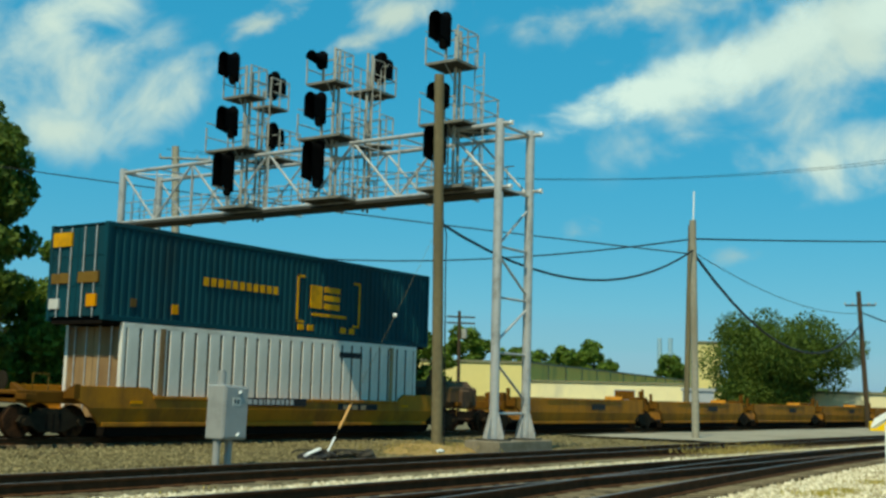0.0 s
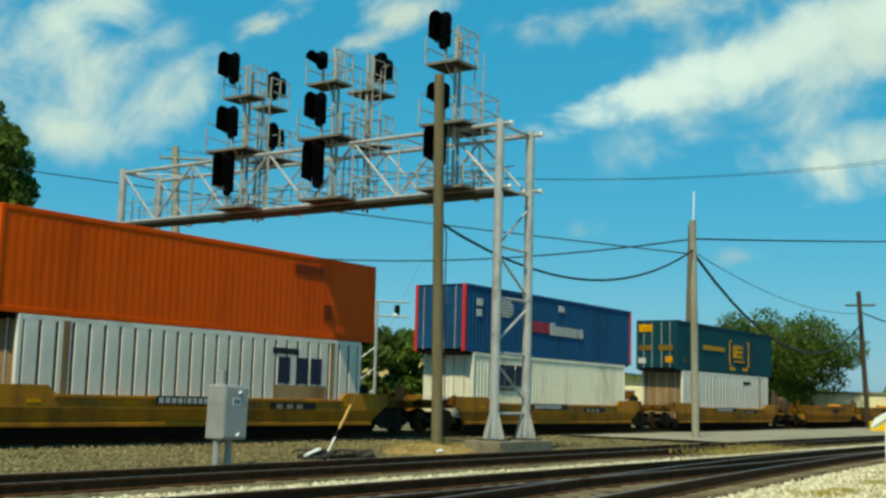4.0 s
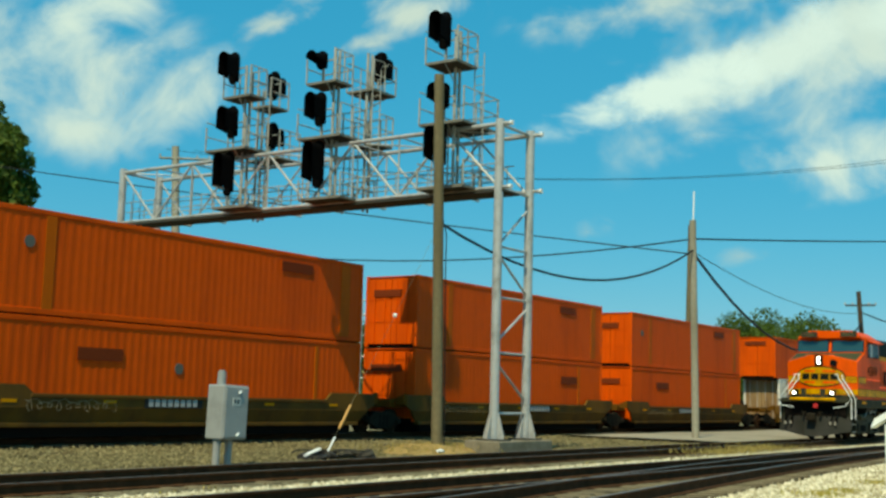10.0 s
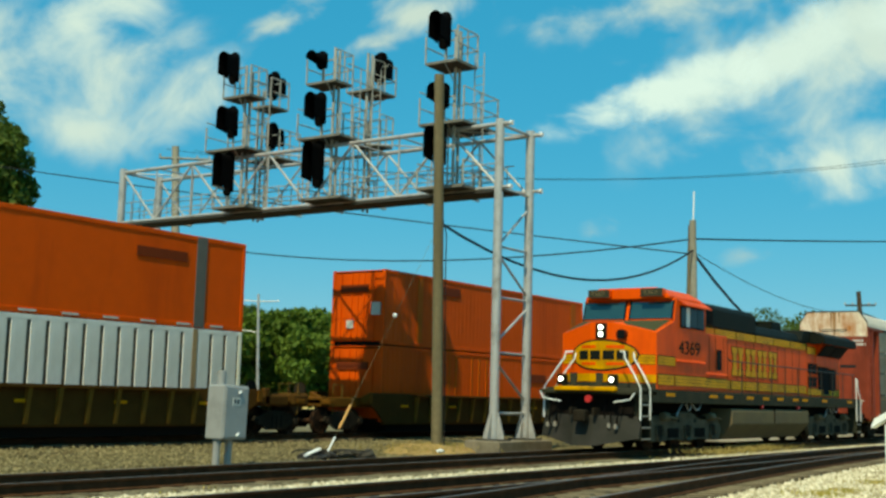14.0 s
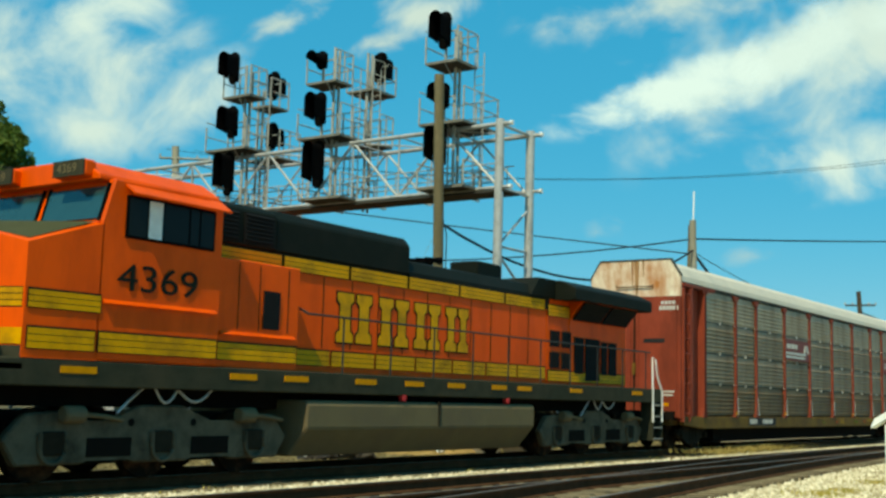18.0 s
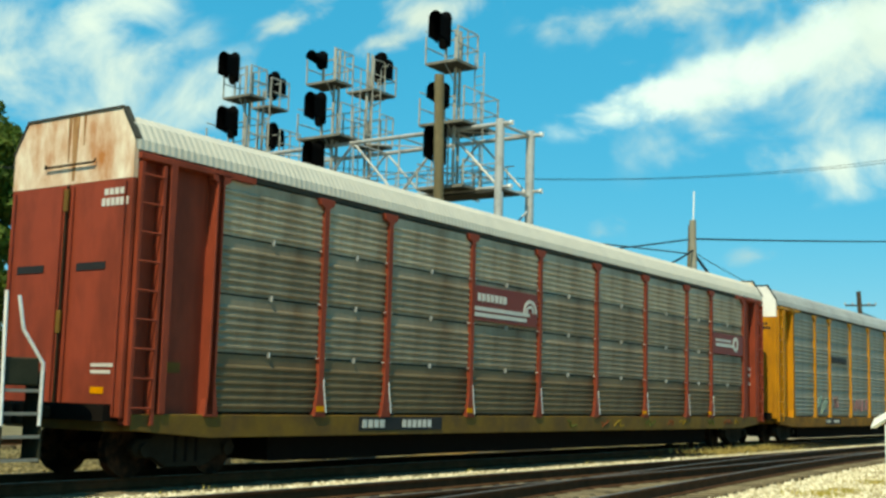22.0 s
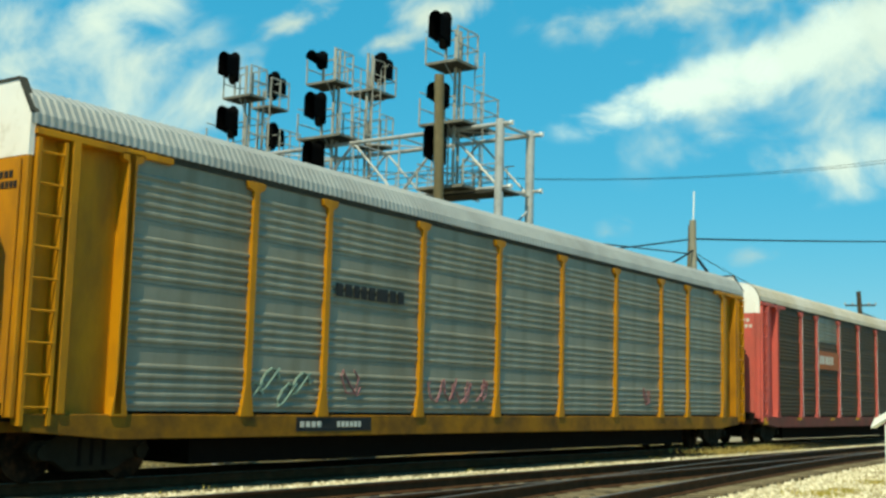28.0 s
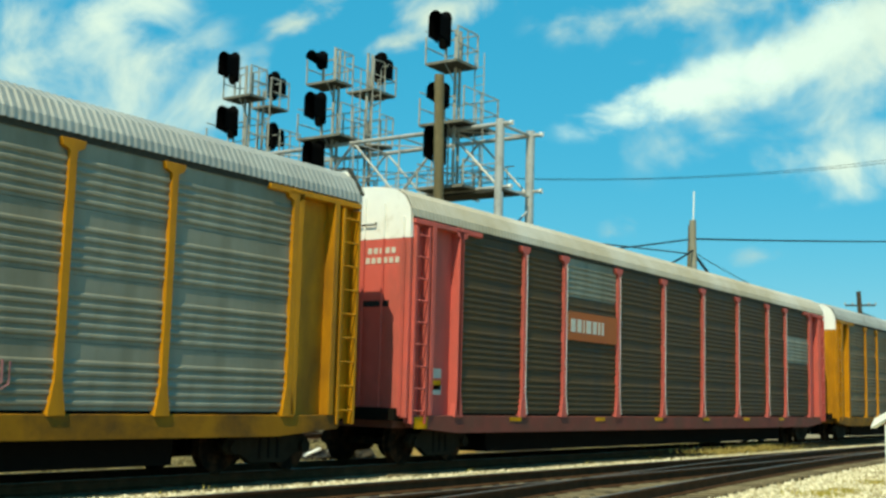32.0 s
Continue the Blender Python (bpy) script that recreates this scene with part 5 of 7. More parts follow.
M_STAND = material("rusty_brown_castings", (0.15, 0.085, 0.04), 0.85, 0, 0.35, 3, (0.05, 0.04, 0.035), 0.6, 0.9)
M_SPRAY = material("pale_spray_paint", (0.26, 0.2, 0.12), 0.7)
M_DULLWHITE = material("dull_white_marking", (0.42, 0.42, 0.4), 0.7)
M_NAVY = material("navy_brand_paint", (0.02, 0.024, 0.05), 0.6)
SCRIPT = [0.22] * 11
UNITS = (21.72, -0.58, -22.85, -45.97, -65.62, -85.22, -108.82, -132.5, -155.6)
MID = 8.075
cars = []
for k in range(6, 0, -1):
    cars.append((well_car("empty ochre yellow well car", M_WELLY, 7.6, False, True, k == 6, 1.52, 1.5), 43.6 + 15.2 * (k - 0.5)))
for wc, _ in cars:
    for x, y, z in ((6.75, -1.2, 2.0), (7.05, -1.2, 2.1), (-6.6, -1.0, 1.9), (-6.9, 0.9, 1.8)):
        bm = bmesh.new()
        box(bm, x - 0.07, x + 0.07, y - 0.07, y + 0.07, 1.1, z)
        part("end_stand", bm, M_WELLD, wc, bevel=0.02)
    for e in (-1, 1):
        bm = bmesh.new()
        prism(bm, [(e * 5.7, 1.3), (e * 6.2, 1.3), (e * 6.2, 1.66), (e * 6.0, 1.7)], "y", -0.5, 0.5)
        part("end_chute", bm, M_WELLY if e > 0 else M_WELLD, wc, bevel=0.02)
    patch(wc, 0.6, 1.0, 1.5, 0.28, M_PLATE_BLACK, -1.463)
for i, u in enumerate(UNITS):
    if i < 3:
        wc = well_car("ochre yellow well car carrying two stacked containers", M_WELLY, 11.15, False)
        patch(wc, -2.6, 0.97, 3.2, 0.26, M_PLATE_BLACK, -1.545)
        bars(wc, -2.5, -1.553, 1.01, [0.17] * 4 + [0.05] + [0.15] * 6, 0.17, M_DULLWHITE, 0.08, "stencil_mark")
        patch(wc, 2.4, 0.86, 2.3, 0.22, M_PLATE_BLACK, -1.462)
        bars(wc, 2.7, -1.471, 0.88, [0.3, 0.3, 0.3], 0.17, M_SPRAY, 0.2, "stencil_mark")
    elif i < 6:
        wc = well_car("brown articulated well car carrying two orange containers", M_WELLB, 9.82, False, True, i == 3)
        bm = bmesh.new()
        tube(bm, [(-6.3 + 0.055 * k + 0.16 * math.sin(k * 1.1), -1.465, 0.92 + (0.13 + 0.06 * math.sin(k * 0.37)) * math.cos(k * 1.1)) for k in range(56)], 0.01, 5)
        part("graffiti", bm, M_SPRAY, wc, "faint pale spray scrawl")
        x0 = 0.3 if i == 4 else -2.2
        patch(wc, x0, 0.86, 2.3, 0.34, M_PLATE_BLACK, -1.463)
        bars(wc, x0 + 0.15, -1.472, 0.9, [0.17] * 8, 0.22, M_DULLWHITE, 0.08, "stencil_mark")
    else:
        wc = well_car("dark brown ribbed well car carrying stacked containers", M_WELLSHADE, 11.8, True, rise=1.5, notch=1.46)
        for x0, x1, y0, y1, z, r in ((8.9, 10.5, -1.3, 0.6, 1.36, 0.08), (9.3, 9.55, -1.3, -1.05, 1.55, 0.03), (10.6, 11.5, -1.35, -0.2, 1.42, 0.1)):
            bm = bmesh.new()
            box(bm, x0, x1, y0, y1, 0.95, z)
            part("end_stand", bm, M_WELLSHADE, wc, bevel=r)
    for k in range(5):
        patch(wc, -7.0 + 3.3 * k, 0.98, 0.45, 0.09, M_AMBER, -1.46)
    if i == 0:
        for x0, x1, y0, y1, z, r in ((9.5, 11.7, -1.3, 0.7, 2.08, 0.28), (9.0, 9.6, -1.25, -0.5, 2.3, 0.14), (8.75, 9.0, -1.2, -0.9, 2.5, 0.03), (11.5, 12.0, -1.2, -0.4, 1.85, 0.12), (10.4, 11.1, -1.42, -1.2, 1.75, 0.08)):
            bm = bmesh.new()
            box(bm, x0, x1, y0, y1, 0.95, z)
            part("end_stand", bm, M_STAND, wc, "rusty brown end machinery", bevel=r)
    cars.append((wc, u + MID))
for wc, x in cars:
    mover(wc, x, RAIL_1, SPEED_1, 0.0)

ZL, ZU, HU = 0.43, 3.35, 2.87
stack = []
# dark teal over aluminium
g = container("dark teal corrugated container with yellow lettering shapes", M_CGREEN, 16.15, HU, 0.28)
bars(g, 3.85, -1.3, 1.35, SCRIPT, 0.26, M_YELLOW, 0.1, "lettering_bar")
marks = [(10.2, 1.05, 0.62, 0.8), (10.95, 1.05, 0.85, 0.2), (10.95, 1.35, 0.85, 0.2), (10.95, 1.65, 0.85, 0.2), (10.3, 0.78, 1.9, 0.1)]
marks += [(x, 0.5, 0.08, 1.65) for x in (9.5, 12.9)] + [(x, z, 0.38, 0.08) for x in (9.5, 12.6) for z in (0.5, 2.07)]
marks += [(x, 0.25, 0.3, 0.2) for x in (9.6, 10.1, 11.9, 12.4)]
for x, z, w, h in marks:
    patch(g, x - 1.25, z, w, h, M_YELLOW)
patch(g, 2.6, 0.35, 0.25, 0.3, M_AMBER)
patch(g, 1.0, 0.45, 0.2, 0.25, M_SILLY)
end_patch(g, 1.12, 2.2, 0.85, 0.42, M_YELLOW)
end_patch(g, 1.1, 1.1, 0.8, 0.3, M_SILLY)
end_patch(g, -0.12, 1.1, 0.9, 0.32, M_SILLY)
end_patch(g, 1.15, 0.35, 0.45, 0.3, M_STENCIL)
end_patch(g, -0.55, 0.4, 0.42, 0.36, M_AMBER)
stack.append((g, 0, ZU))
s1 = container("aluminium panelled container with dark grooves and rusty beige doors", M_CSILVER, 14.63, 2.9, 0.55, door=M_CBEIGE, style="panel", posts=M_CSILVER)
for x in (1.45, 12.9):
    patch(s1, x, 0.1, 0.22, 2.7, M_CBEIGE, -1.298)
patch(s1, 9.9, 2.3, 1.3, 0.2, M_PLATE_BLACK, -1.298)
stack.append((s1, 0, ZL))
# blue over cream
b_ = container("blue corrugated container with red corner posts", M_CBLUE, 16.15, HU, 0.28, posts=M_CPOSTRED)
for x, w in ((7.35, 0.42),) + tuple((7.85 + 0.36 * k, 0.26) for k in range(8)):
    patch(b_, x, 1.1, w, 0.58 if x < 7.5 else 0.44, M_DULLWHITE)
for k in range(6):
    e = math.sqrt(1 - ((k - 2.5) / 3.2) ** 2) * 0.62
    bm = bmesh.new()
    prism(bm, [(3.35 - e, 1.66 + 0.13 * k), (3.35 + e, 1.66 + 0.13 * k), (3.35 + e * 0.9, 1.74 + 0.13 * k), (3.35 - e * 0.9, 1.74 + 0.13 * k)], "y", -1.31, -1.29)
    part("emblem_bar", bm, M_STENCIL, b_)
for x, z, w, h in ((0.95, 2.0, 0.42, 0.3), (0.95, 1.55, 0.36, 0.3), (8.15, 2.25, 0.22, 0.28), (8.45, 2.25, 0.2, 0.28)):
    patch(b_, x, z, w, h, M_STENCIL)
M_REDMARK = material("faded_red_paint_mark", (0.30, 0.03, 0.05), 0.6)
for k in range(6):
    patch(b_, 5.05 + 0.38 * k, 1.15, 0.28, 0.5, M_REDMARK)
for y, z, w, h in ((0.15, 1.9, 0.28, 0.32), (0.25, 1.4, 0.35, 0.22), (0.3, 0.9, 0.35, 0.2)):
    end_patch(b_, y, z, w, h, M_STENCIL)
stack.append((b_, 1, ZU))
s2 = container("cream corrugated container with dark brand block", M_CCREAM, 14.63, 2.9, 0.26, 0.05, door=M_CCREAM)
for x in (1.75, 2.63, 3.5):
    patch(s2, x, 1.55, 0.76, 0.92, M_NAVY)
for k in range(8):
    patch(s2, 1.85 + 0.24 * k, 1.34, 0.15, 0.14, M_CDARK)
stack.append((s2, 1, ZL))
# orange over aluminium
o = container("orange corrugated container with dark faded vents", M_CORANGE, 16.15, HU, 0.29, 0.006)
patch(o, 11.6, 2.2, 1.5, 0.32, M_SCUFF)
patch(o, 13.2, 0.7, 0.4, 0.5, M_SCUFF)
end_patch(o, 0.9, 2.3, 1.5, 0.25, M_SCUFF)
stack.append((o, 2, ZU))
s3 = copy_thing(s1, pose(0, 0, 0))
for x in (10.2, 11.1, 11.85):
    patch(s3, x, 1.3, 0.58, 0.9, M_NAVY)
patch(s3, 10.0, 0.75, 2.7, 0.5, M_CBEIGE, -1.298)
stack.append((s3, 2, ZL))
# orange pairs
for i in (3, 4, 5, 6, 8):
    up = container("orange corrugated container with dark faded vents and scuffs", M_CORANGE, 16.15, HU, 0.29, 0.006)
    patch(up, 3.6 if i == 6 else 11.7, 2.2, 1.6, 0.34, M_SCUFF)
    end_patch(up, 0.85, 2.02, 1.35, 0.28, M_SCUFF)
    if i == 6:
        end_patch(up, -0.7, 1.12, 0.42, 0.48, M_STENCIL)
        end_patch(up, 0.5, 0.62, 0.32, 0.3, M_STENCIL)
    for k in range(22 if i == 8 else 0):
        patch(up, 0.3 + 0.72 * k, 0.04, 0.34, 0.07, M_STENCIL, -1.297)
    for x, w in ((2.2, 0.34), (14.9, 0.5)) if i != 8 else ():
        patch(up, x, 0.15, w, HU - 0.3, M_CFADED, -1.284)
    lw = container("orange corrugated container seated low in a well car", M_CORANGE, 16.15, 2.87, 0.29 if i != 8 else 0.26, 0.007)
    patch(lw, {3: 3.2, 4: 11.9, 5: 3.5, 6: 10.9}.get(i, 11.5), 1.75, 1.6, 0.36, M_SCUFF)
    for x in ((13.6,) if i != 8 else (1.2, 3.1, 5.0, 6.9, 8.8)):
        patch(lw, x, 0.15, 0.16, 2.5, M_CFADED, -1.284)
    for x in (4.5, 5.0, 6.2, 6.75, 7.35, 7.95, 8.5) if i == 6 else ():
        patch(lw, x, 0.1, 0.08, 2.6, M_CFADED, -1.284)
    for ob, x, z in ((lw, 7.3, 1.62), (up, 1.7, 1.95)) if i == 5 else ((up, 1.3, 1.8),) if i == 3 else ():
        bm = bmesh.new()
        disc(bm, (x, -1.3, z), 0.17, "y", 0.02, 14)
        part("round_decal", bm, M_GREYPOST, ob)
    end_patch(lw, 0.9, 1.95, 1.5, 0.28, M_SCUFF)
    stack += [(up, i, ZU), (lw, i, ZL)]
# orange with grey bands over white ribs
o6 = container("orange container with dark grey post bands", M_CORANGE, 16.15, HU, 4.0, 0.004)
for x in (0.9, 14.0):
    patch(o6, x, 0.02, 0.42, HU - 0.04, M_GREYPOST, -1.298)
patch(o6, 11.6, 2.0, 2.0, 0.3, M_SCUFF, -1.295)
for k in range(11):
    patch(o6, 0.7 + 1.4 * k, 0.06, 0.55, 0.06, M_STENCIL, -1.298)
patch(o6, 5.4, 2.1, 0.3, 0.3, M_GREYPOST, -1.295)
stack.append((o6, 7, ZU))
w6 = container("white ribbed container with dirty seams", M_CSILVER, 16.15, 2.9, 0.62, style="panel", posts=M_CCREAM, door=M_CCREAM)
for x in (0.9, 14.0):
    patch(w6, x, 0.02, 0.2, 2.86, M_CBEIGE, -1.297)
stack.append((w6, 7, ZL))
for ob, i, z in stack:
    short = 0.76 if ob in (s1, s2, s3) else 0.0
    mover(ob, UNITS[i] + short, RAIL_1, SPEED_1, 0.0, z)
# ---- the signal gantry ----
GX0, GX1, GY0, GY1 = 34.35, 36.5, 21.45, 41.6
GZ0, GZ1 = 8.85, 11.15
GANTRY_AT = Matrix.Translation((0, 0, 0.1846)) @ Matrix.Scale(0.87, 4)     # the drawing of the gantry, set to its true size
gantry = thing("signal_gantry", "grey galvanised steel signal bridge spanning the tracks", "signal bridge", GANTRY_AT)


def bar(parent, name, a, b, r, mat=None, n=8, label=""):
    bm = bmesh.new()
    tube(bm, [a, b], r, n)
    return part(name, bm, mat or M_STEEL, parent, label, smooth=True)


for gx in (GX0, GX1):
    for gy in (GY0, GY1):
        leg = bar(gantry, "leg", (gx, gy, 0.0), (gx, gy, 11.32), 0.165, n=16)
        for a in range(4):
            bm = bmesh.new()
            d = Vector((math.cos(a * math.pi / 2), math.sin(a * math.pi / 2), 0))
            n_ = Vector((-d.y, d.x, 0)) * 0.012
            q = [Vector((gx, gy, 0.02)) + d * 0.15, Vector((gx, gy, 0.02)) + d * 0.42, Vector((gx, gy, 0.2)) + d * 0.40, Vector((gx, gy, 1.0)) + d * 0.16]
            f = [bm.verts.new(v - n_) for v in q]
            g_ = [bm.verts.new(v + n_) for v in q]
            bm.faces.new(f)
            bm.faces.new(g_[::-1])
            for i in range(4):
                bm.faces.new((f[i], f[(i + 1) % 4], g_[(i + 1) % 4], g_[i]))
            part("gusset", bm, M_STEEL, leg)
        bm = bmesh.new()
        box(bm, gx - 0.45, gx + 0.45, gy - 0.45, gy + 0.45, -0.02, 0.03)
        part("base_plate", bm, M_GRATE, leg, bevel=0.01)
for gy in (GY0, GY1):
    bm = bmesh.new()
    box(bm, GX0 - 0.75, GX1 + 0.75, gy - 0.7, gy + 0.7, -0.9, -0.025)
    tagged(part("gantry_footing", bm, M_CONC, None, bevel=0.03, at=GANTRY_AT), "cast concrete footing under the gantry legs", "footing", "gantry footings")
    for a, b in ((8.4, 6.75), (6.5, 5.1), (4.7, 3.35), (2.7, 1.3)):
        left_first = a in (6.5, 2.7)
        bar(gantry, "leg_brace", (GX0 if left_first else GX1, gy, a), (GX1 if left_first else GX0, gy, b), 0.045)
    for z in (6.75, 4.95, 3.0, 0.9):
        bar(gantry, "leg_strut", (GX0, gy, z), (GX1, gy, z), 0.045)
    for z in (GZ0, GZ1):
        bar(gantry, "end_strut", (GX0, gy, z), (GX1, gy, z), 0.06)
for gx in (GX0, GX1):
    for gz in (GZ0, GZ1):
        if gx == GX1 and gz == GZ0:
            gz += 0.18
        ch = bar(gantry, "chord", (gx, GY0 - 0.45, gz), (gx, GY1 + 0.2, gz), 0.08 if gz > 10 else 0.065, n=10)
        bm = bmesh.new()
        disc(bm, (gx, GY0 - 0.53, gz), 0.095, "y", 0.09, 12)
        part("end_cap", bm, M_RAILING, ch)
N_BAY = 9
bay = (GY1 - GY0) / N_BAY
for k in range(N_BAY + 1):
    y = GY0 + bay * k
    for gx in (GX0, GX1):
        if 0 < k < N_BAY:
            bar(gantry, "truss_upright", (gx, y, GZ0), (gx, y, GZ1), 0.035)
        if k < N_BAY:
            up = k % 2 == 0
            bar(gantry, "truss_diagonal", (gx, y, GZ0 if up else GZ1), (gx, y + bay, GZ1 if up else GZ0), 0.05 if gx == GX0 else 0.04)
    for z in (GZ0, GZ1):
        if 0 < k < N_BAY:
            bar(gantry, "cross_strut", (GX0, y, z), (GX1, y, z), 0.035)
    if k < N_BAY:
        bar(gantry, "plan_diagonal", (GX0 if k % 2 else GX1, y, GZ1), (GX1 if k % 2 else GX0, y + bay, GZ1), 0.03)
bm = bmesh.new()
box(bm, GX0 - 0.05, GX0 + 1.1, GY0 - 0.2, GY1, GZ0 - 0.15, GZ0 - 0.07)
part("walkway", bm, M_GRATE, gantry, "rusty dark grating walkway")
for gx in (GX0 + 0.27, GX0 + 1.03):
    for z in (GZ0 + 0.5, GZ0 + 0.95):
        bar(gantry, "walkway_rail", (gx, GY0, z), (gx, GY1, z), 0.022, n=6)
    for k in range(14):
        y = GY0 + 0.3 + 1.5 * k
        bar(gantry, "rail_post", (gx, y, GZ0 - 0.12), (gx, y, GZ0 + 1.0), 0.022, M_STEELD, 6)
# caged ladder at the far legs
for s in (0.0, 0.42):
    bar(gantry, "ladder_stile", (GX0 + 0.9 + s, GY1 + 0.3, 0.3), (GX0 + 0.9 + s, GY1 + 0.3, 10.6), 0.022, n=6)
for k in range(30):
    bar(gantry, "ladder_rung", (GX0 + 0.9, GY1 + 0.3, 0.5 + 0.34 * k), (GX0 + 1.32, GY1 + 0.3, 0.5 + 0.34 * k), 0.012, n=5)


def signal_head(y, z, x, facing, tall, parent, w=0.31):
    """Hooded lamps on a black plate with round ends; facing -1 looks along -x, 1 away along +x."""
    hd = thing_part("signal_head", parent)
    pts = []
    for k in range(11):
        a = math.pi * k / 10
        pts.append((w * math.cos(a), tall / 2 - w + w * math.sin(a)))
    for k in range(11):
        a = math.pi + math.pi * k / 10
        pts.append((w * 0.8 * math.cos(a), -tall / 2 + w * 0.8 + w * 0.8 * math.sin(a)))
    bm = bmesh.new()
    prism(bm, [(y + u, z + v) for u, v in pts], "x", x - 0.02, x + 0.02)
    part("background_plate", bm, M_BLACK, hd, "black rounded backing plate")
    bm = bmesh.new()
    box(bm, *sorted((x - facing * 0.02, x - facing * 0.2)), y - w * 0.6, y + w * 0.6, z - tall * 0.4, z + tall * 0.4)
    part("lamp_case", bm, M_BLACK, hd, bevel=0.03)
    # one long hood round all lamps, open below, its rim pinched in the middle
    L, r, low, high = (0.66, w * 0.86, z - tall / 2 + 0.26, z + tall / 2 - 0.1) if facing < 0 else (0.5, w * 0.8, z - tall / 2 + 0.15, z + tall / 2 - 0.16)
    bm = bmesh.new()
    rows = []
    for u, sink, grow in ((0.03, 0.0, 1.0), (0.35, 0.05, 0.96), (0.65, 0.06, 0.95), (1.0, 0.03, 1.0)):
        line = [(-r * grow, low + 0.1 * u)]
        for k in range(11):
            a = math.pi - math.pi * k / 10
            line.append((r * grow * math.cos(a), high - r - sink + r * math.sin(a)))
        line.append((r * grow, low + 0.1 * u))
        rows.append([bm.verts.new((x + facing * L * u, y + p, q)) for p, q in line])
    for a, b in zip(rows, rows[1:]):
        for j in range(12):
            bm.faces.new((a[j], b[j], b[j + 1], a[j + 1]))
    part("hood", bm, M_BLACK, hd, "long black tunnel hood")
    n = 1 if tall < 0.85 else 2 if tall < 1.1 else 3
    for k in range(n):
        bm = bmesh.new()
        disc(bm, (x + facing * 0.03, y, low + (high - low) * (k + 0.5) / n), r * 0.55, "x", 0.01 * facing, 14)
        part("lens", bm, M_GLASSD, hd)
    bar(hd, "head_bracket", (x - facing * 0.15, y, z), (x - facing * 0.15, y - 0.5, z), 0.03, M_STEELD, 6)
    bar(hd, "head_post", (x - facing * 0.12, y, z - tall * 0.4), (x - facing * 0.12, y, z - tall * 0.4 - 0.55), 0.045, M_STEELD, 8)
    return hd


def platform(parent, x0, x1, y0, y1, z, rail=1.22):
    """A railed stand: edge angles, grating, guard rails on the sides and the back, open in front of the lamps."""
    pf = thing_part("platform", parent)
    bm = bmesh.new()
    box(bm, x0 + 0.03, x1 - 0.03, y0 + 0.03, y1 - 0.03, z - 0.07, z - 0.01)
    part("grating", bm, M_GRATE, pf)
    for k, (a, b, c, d) in enumerate(((x0, x0 + 0.04, y0, y1), (x1 - 0.04, x1, y0, y1), (x0 + 0.04, x1 - 0.04, y0, y0 + 0.04), (x0 + 0.04, x1 - 0.04, y1 - 0.04, y1))):
        bm = bmesh.new()
        box(bm, a, b, c, d, z - 0.08, z + 0.015)
        part("edge_angle", bm, M_EDGE, pf)
    for a, b in (((x0, y0), (x1, y0)), ((x0, y1), (x1, y1)), ((x1, y0), (x1, y1))):
        for h in (rail * 0.5, rail):
            bar(pf, "guard_rail", (*a, z + h), (*b, z + h), 0.026, M_STEELD, 5)
    for x, y in ((x0, y0), (x0, y1), (x1, y0), (x1, y1), ((x0 + x1) / 2, y0), (x1, (y0 + y1) / 2)):
        bar(pf, "guard_post", (x, y, z - 0.02), (x, y, z + (rail if x > x0 or y == y0 else rail * 0.82)), 0.036, M_STEELD, 5)
    return pf


def signal_mast(x, y, z_top, heads, platforms, facing, label):
    m = thing("signal_mast", label, "railway signal", GANTRY_AT, "signal masts")
    for dx in (-0.14, 0.14):
        bar(m, "mast", (x + dx, y, 8.8), (x + dx, y, z_top), 0.06, M_STEELD, 8)
    lx = x + 0.4 if facing < 0 else x - 0.4
    for s in (0.0, 0.4):
        bar(m, "ladder_stile", (lx, y - 0.5 - s, 9.0), (lx, y - 0.5 - s, z_top - 0.9), 0.024, M_STEELD, 5)
    for k in range(int((z_top - 10.1) / 0.33)):
        bar(m, "ladder_rung", (lx, y - 0.5, 9.2 + 0.33 * k), (lx, y - 0.9, 9.2 + 0.33 * k), 0.015, M_STEELD, 5)
    for hy, top, low in heads:
        signal_head(hy, (top + low) / 2, x + facing * 0.45, facing, top - low, m, 0.31 if facing < 0 else 0.35)
    for x0, x1, y0, y1, z in platforms:
        platform(m, x0, x1, y0, y1, z, 1.22 if z > 9.5 else 0.9)
        if z > 9.5:
            bar(m, "knee_brace", (x, y, z - 0.75), (x0 + 0.1 if facing < 0 else x1 - 0.1, y, z - 0.08), 0.03, M_STEELD, 5)
    return m


signal_mast(GX0, 34.0, 15.05, [(34.46, 15.63, 14.22), (34.40, 13.3, 11.87), (34.47, 11.32, 9.45)], [(33.75, 34.7, 33.3, 34.85, 13.66), (33.62, 34.9, 33.3, 35.6, 11.42), (33.3, 35.4, 32.8, 34.7, 8.9)], -1, "steel mast with three black hooded signal heads and railed platforms")
signal_mast(GX0, 29.15, 15.1, [(29.6, 14.95, 14.18), (29.57, 13.27, 11.85), (29.57, 11.29, 9.39)], [(33.68, 34.72, 28.65, 30.15, 13.62), (33.65, 35.15, 28.3, 30.5, 11.42), (33.3, 35.4, 27.9, 30.0, 8.9)], -1, "steel mast with three black hooded signal heads and railed platforms")
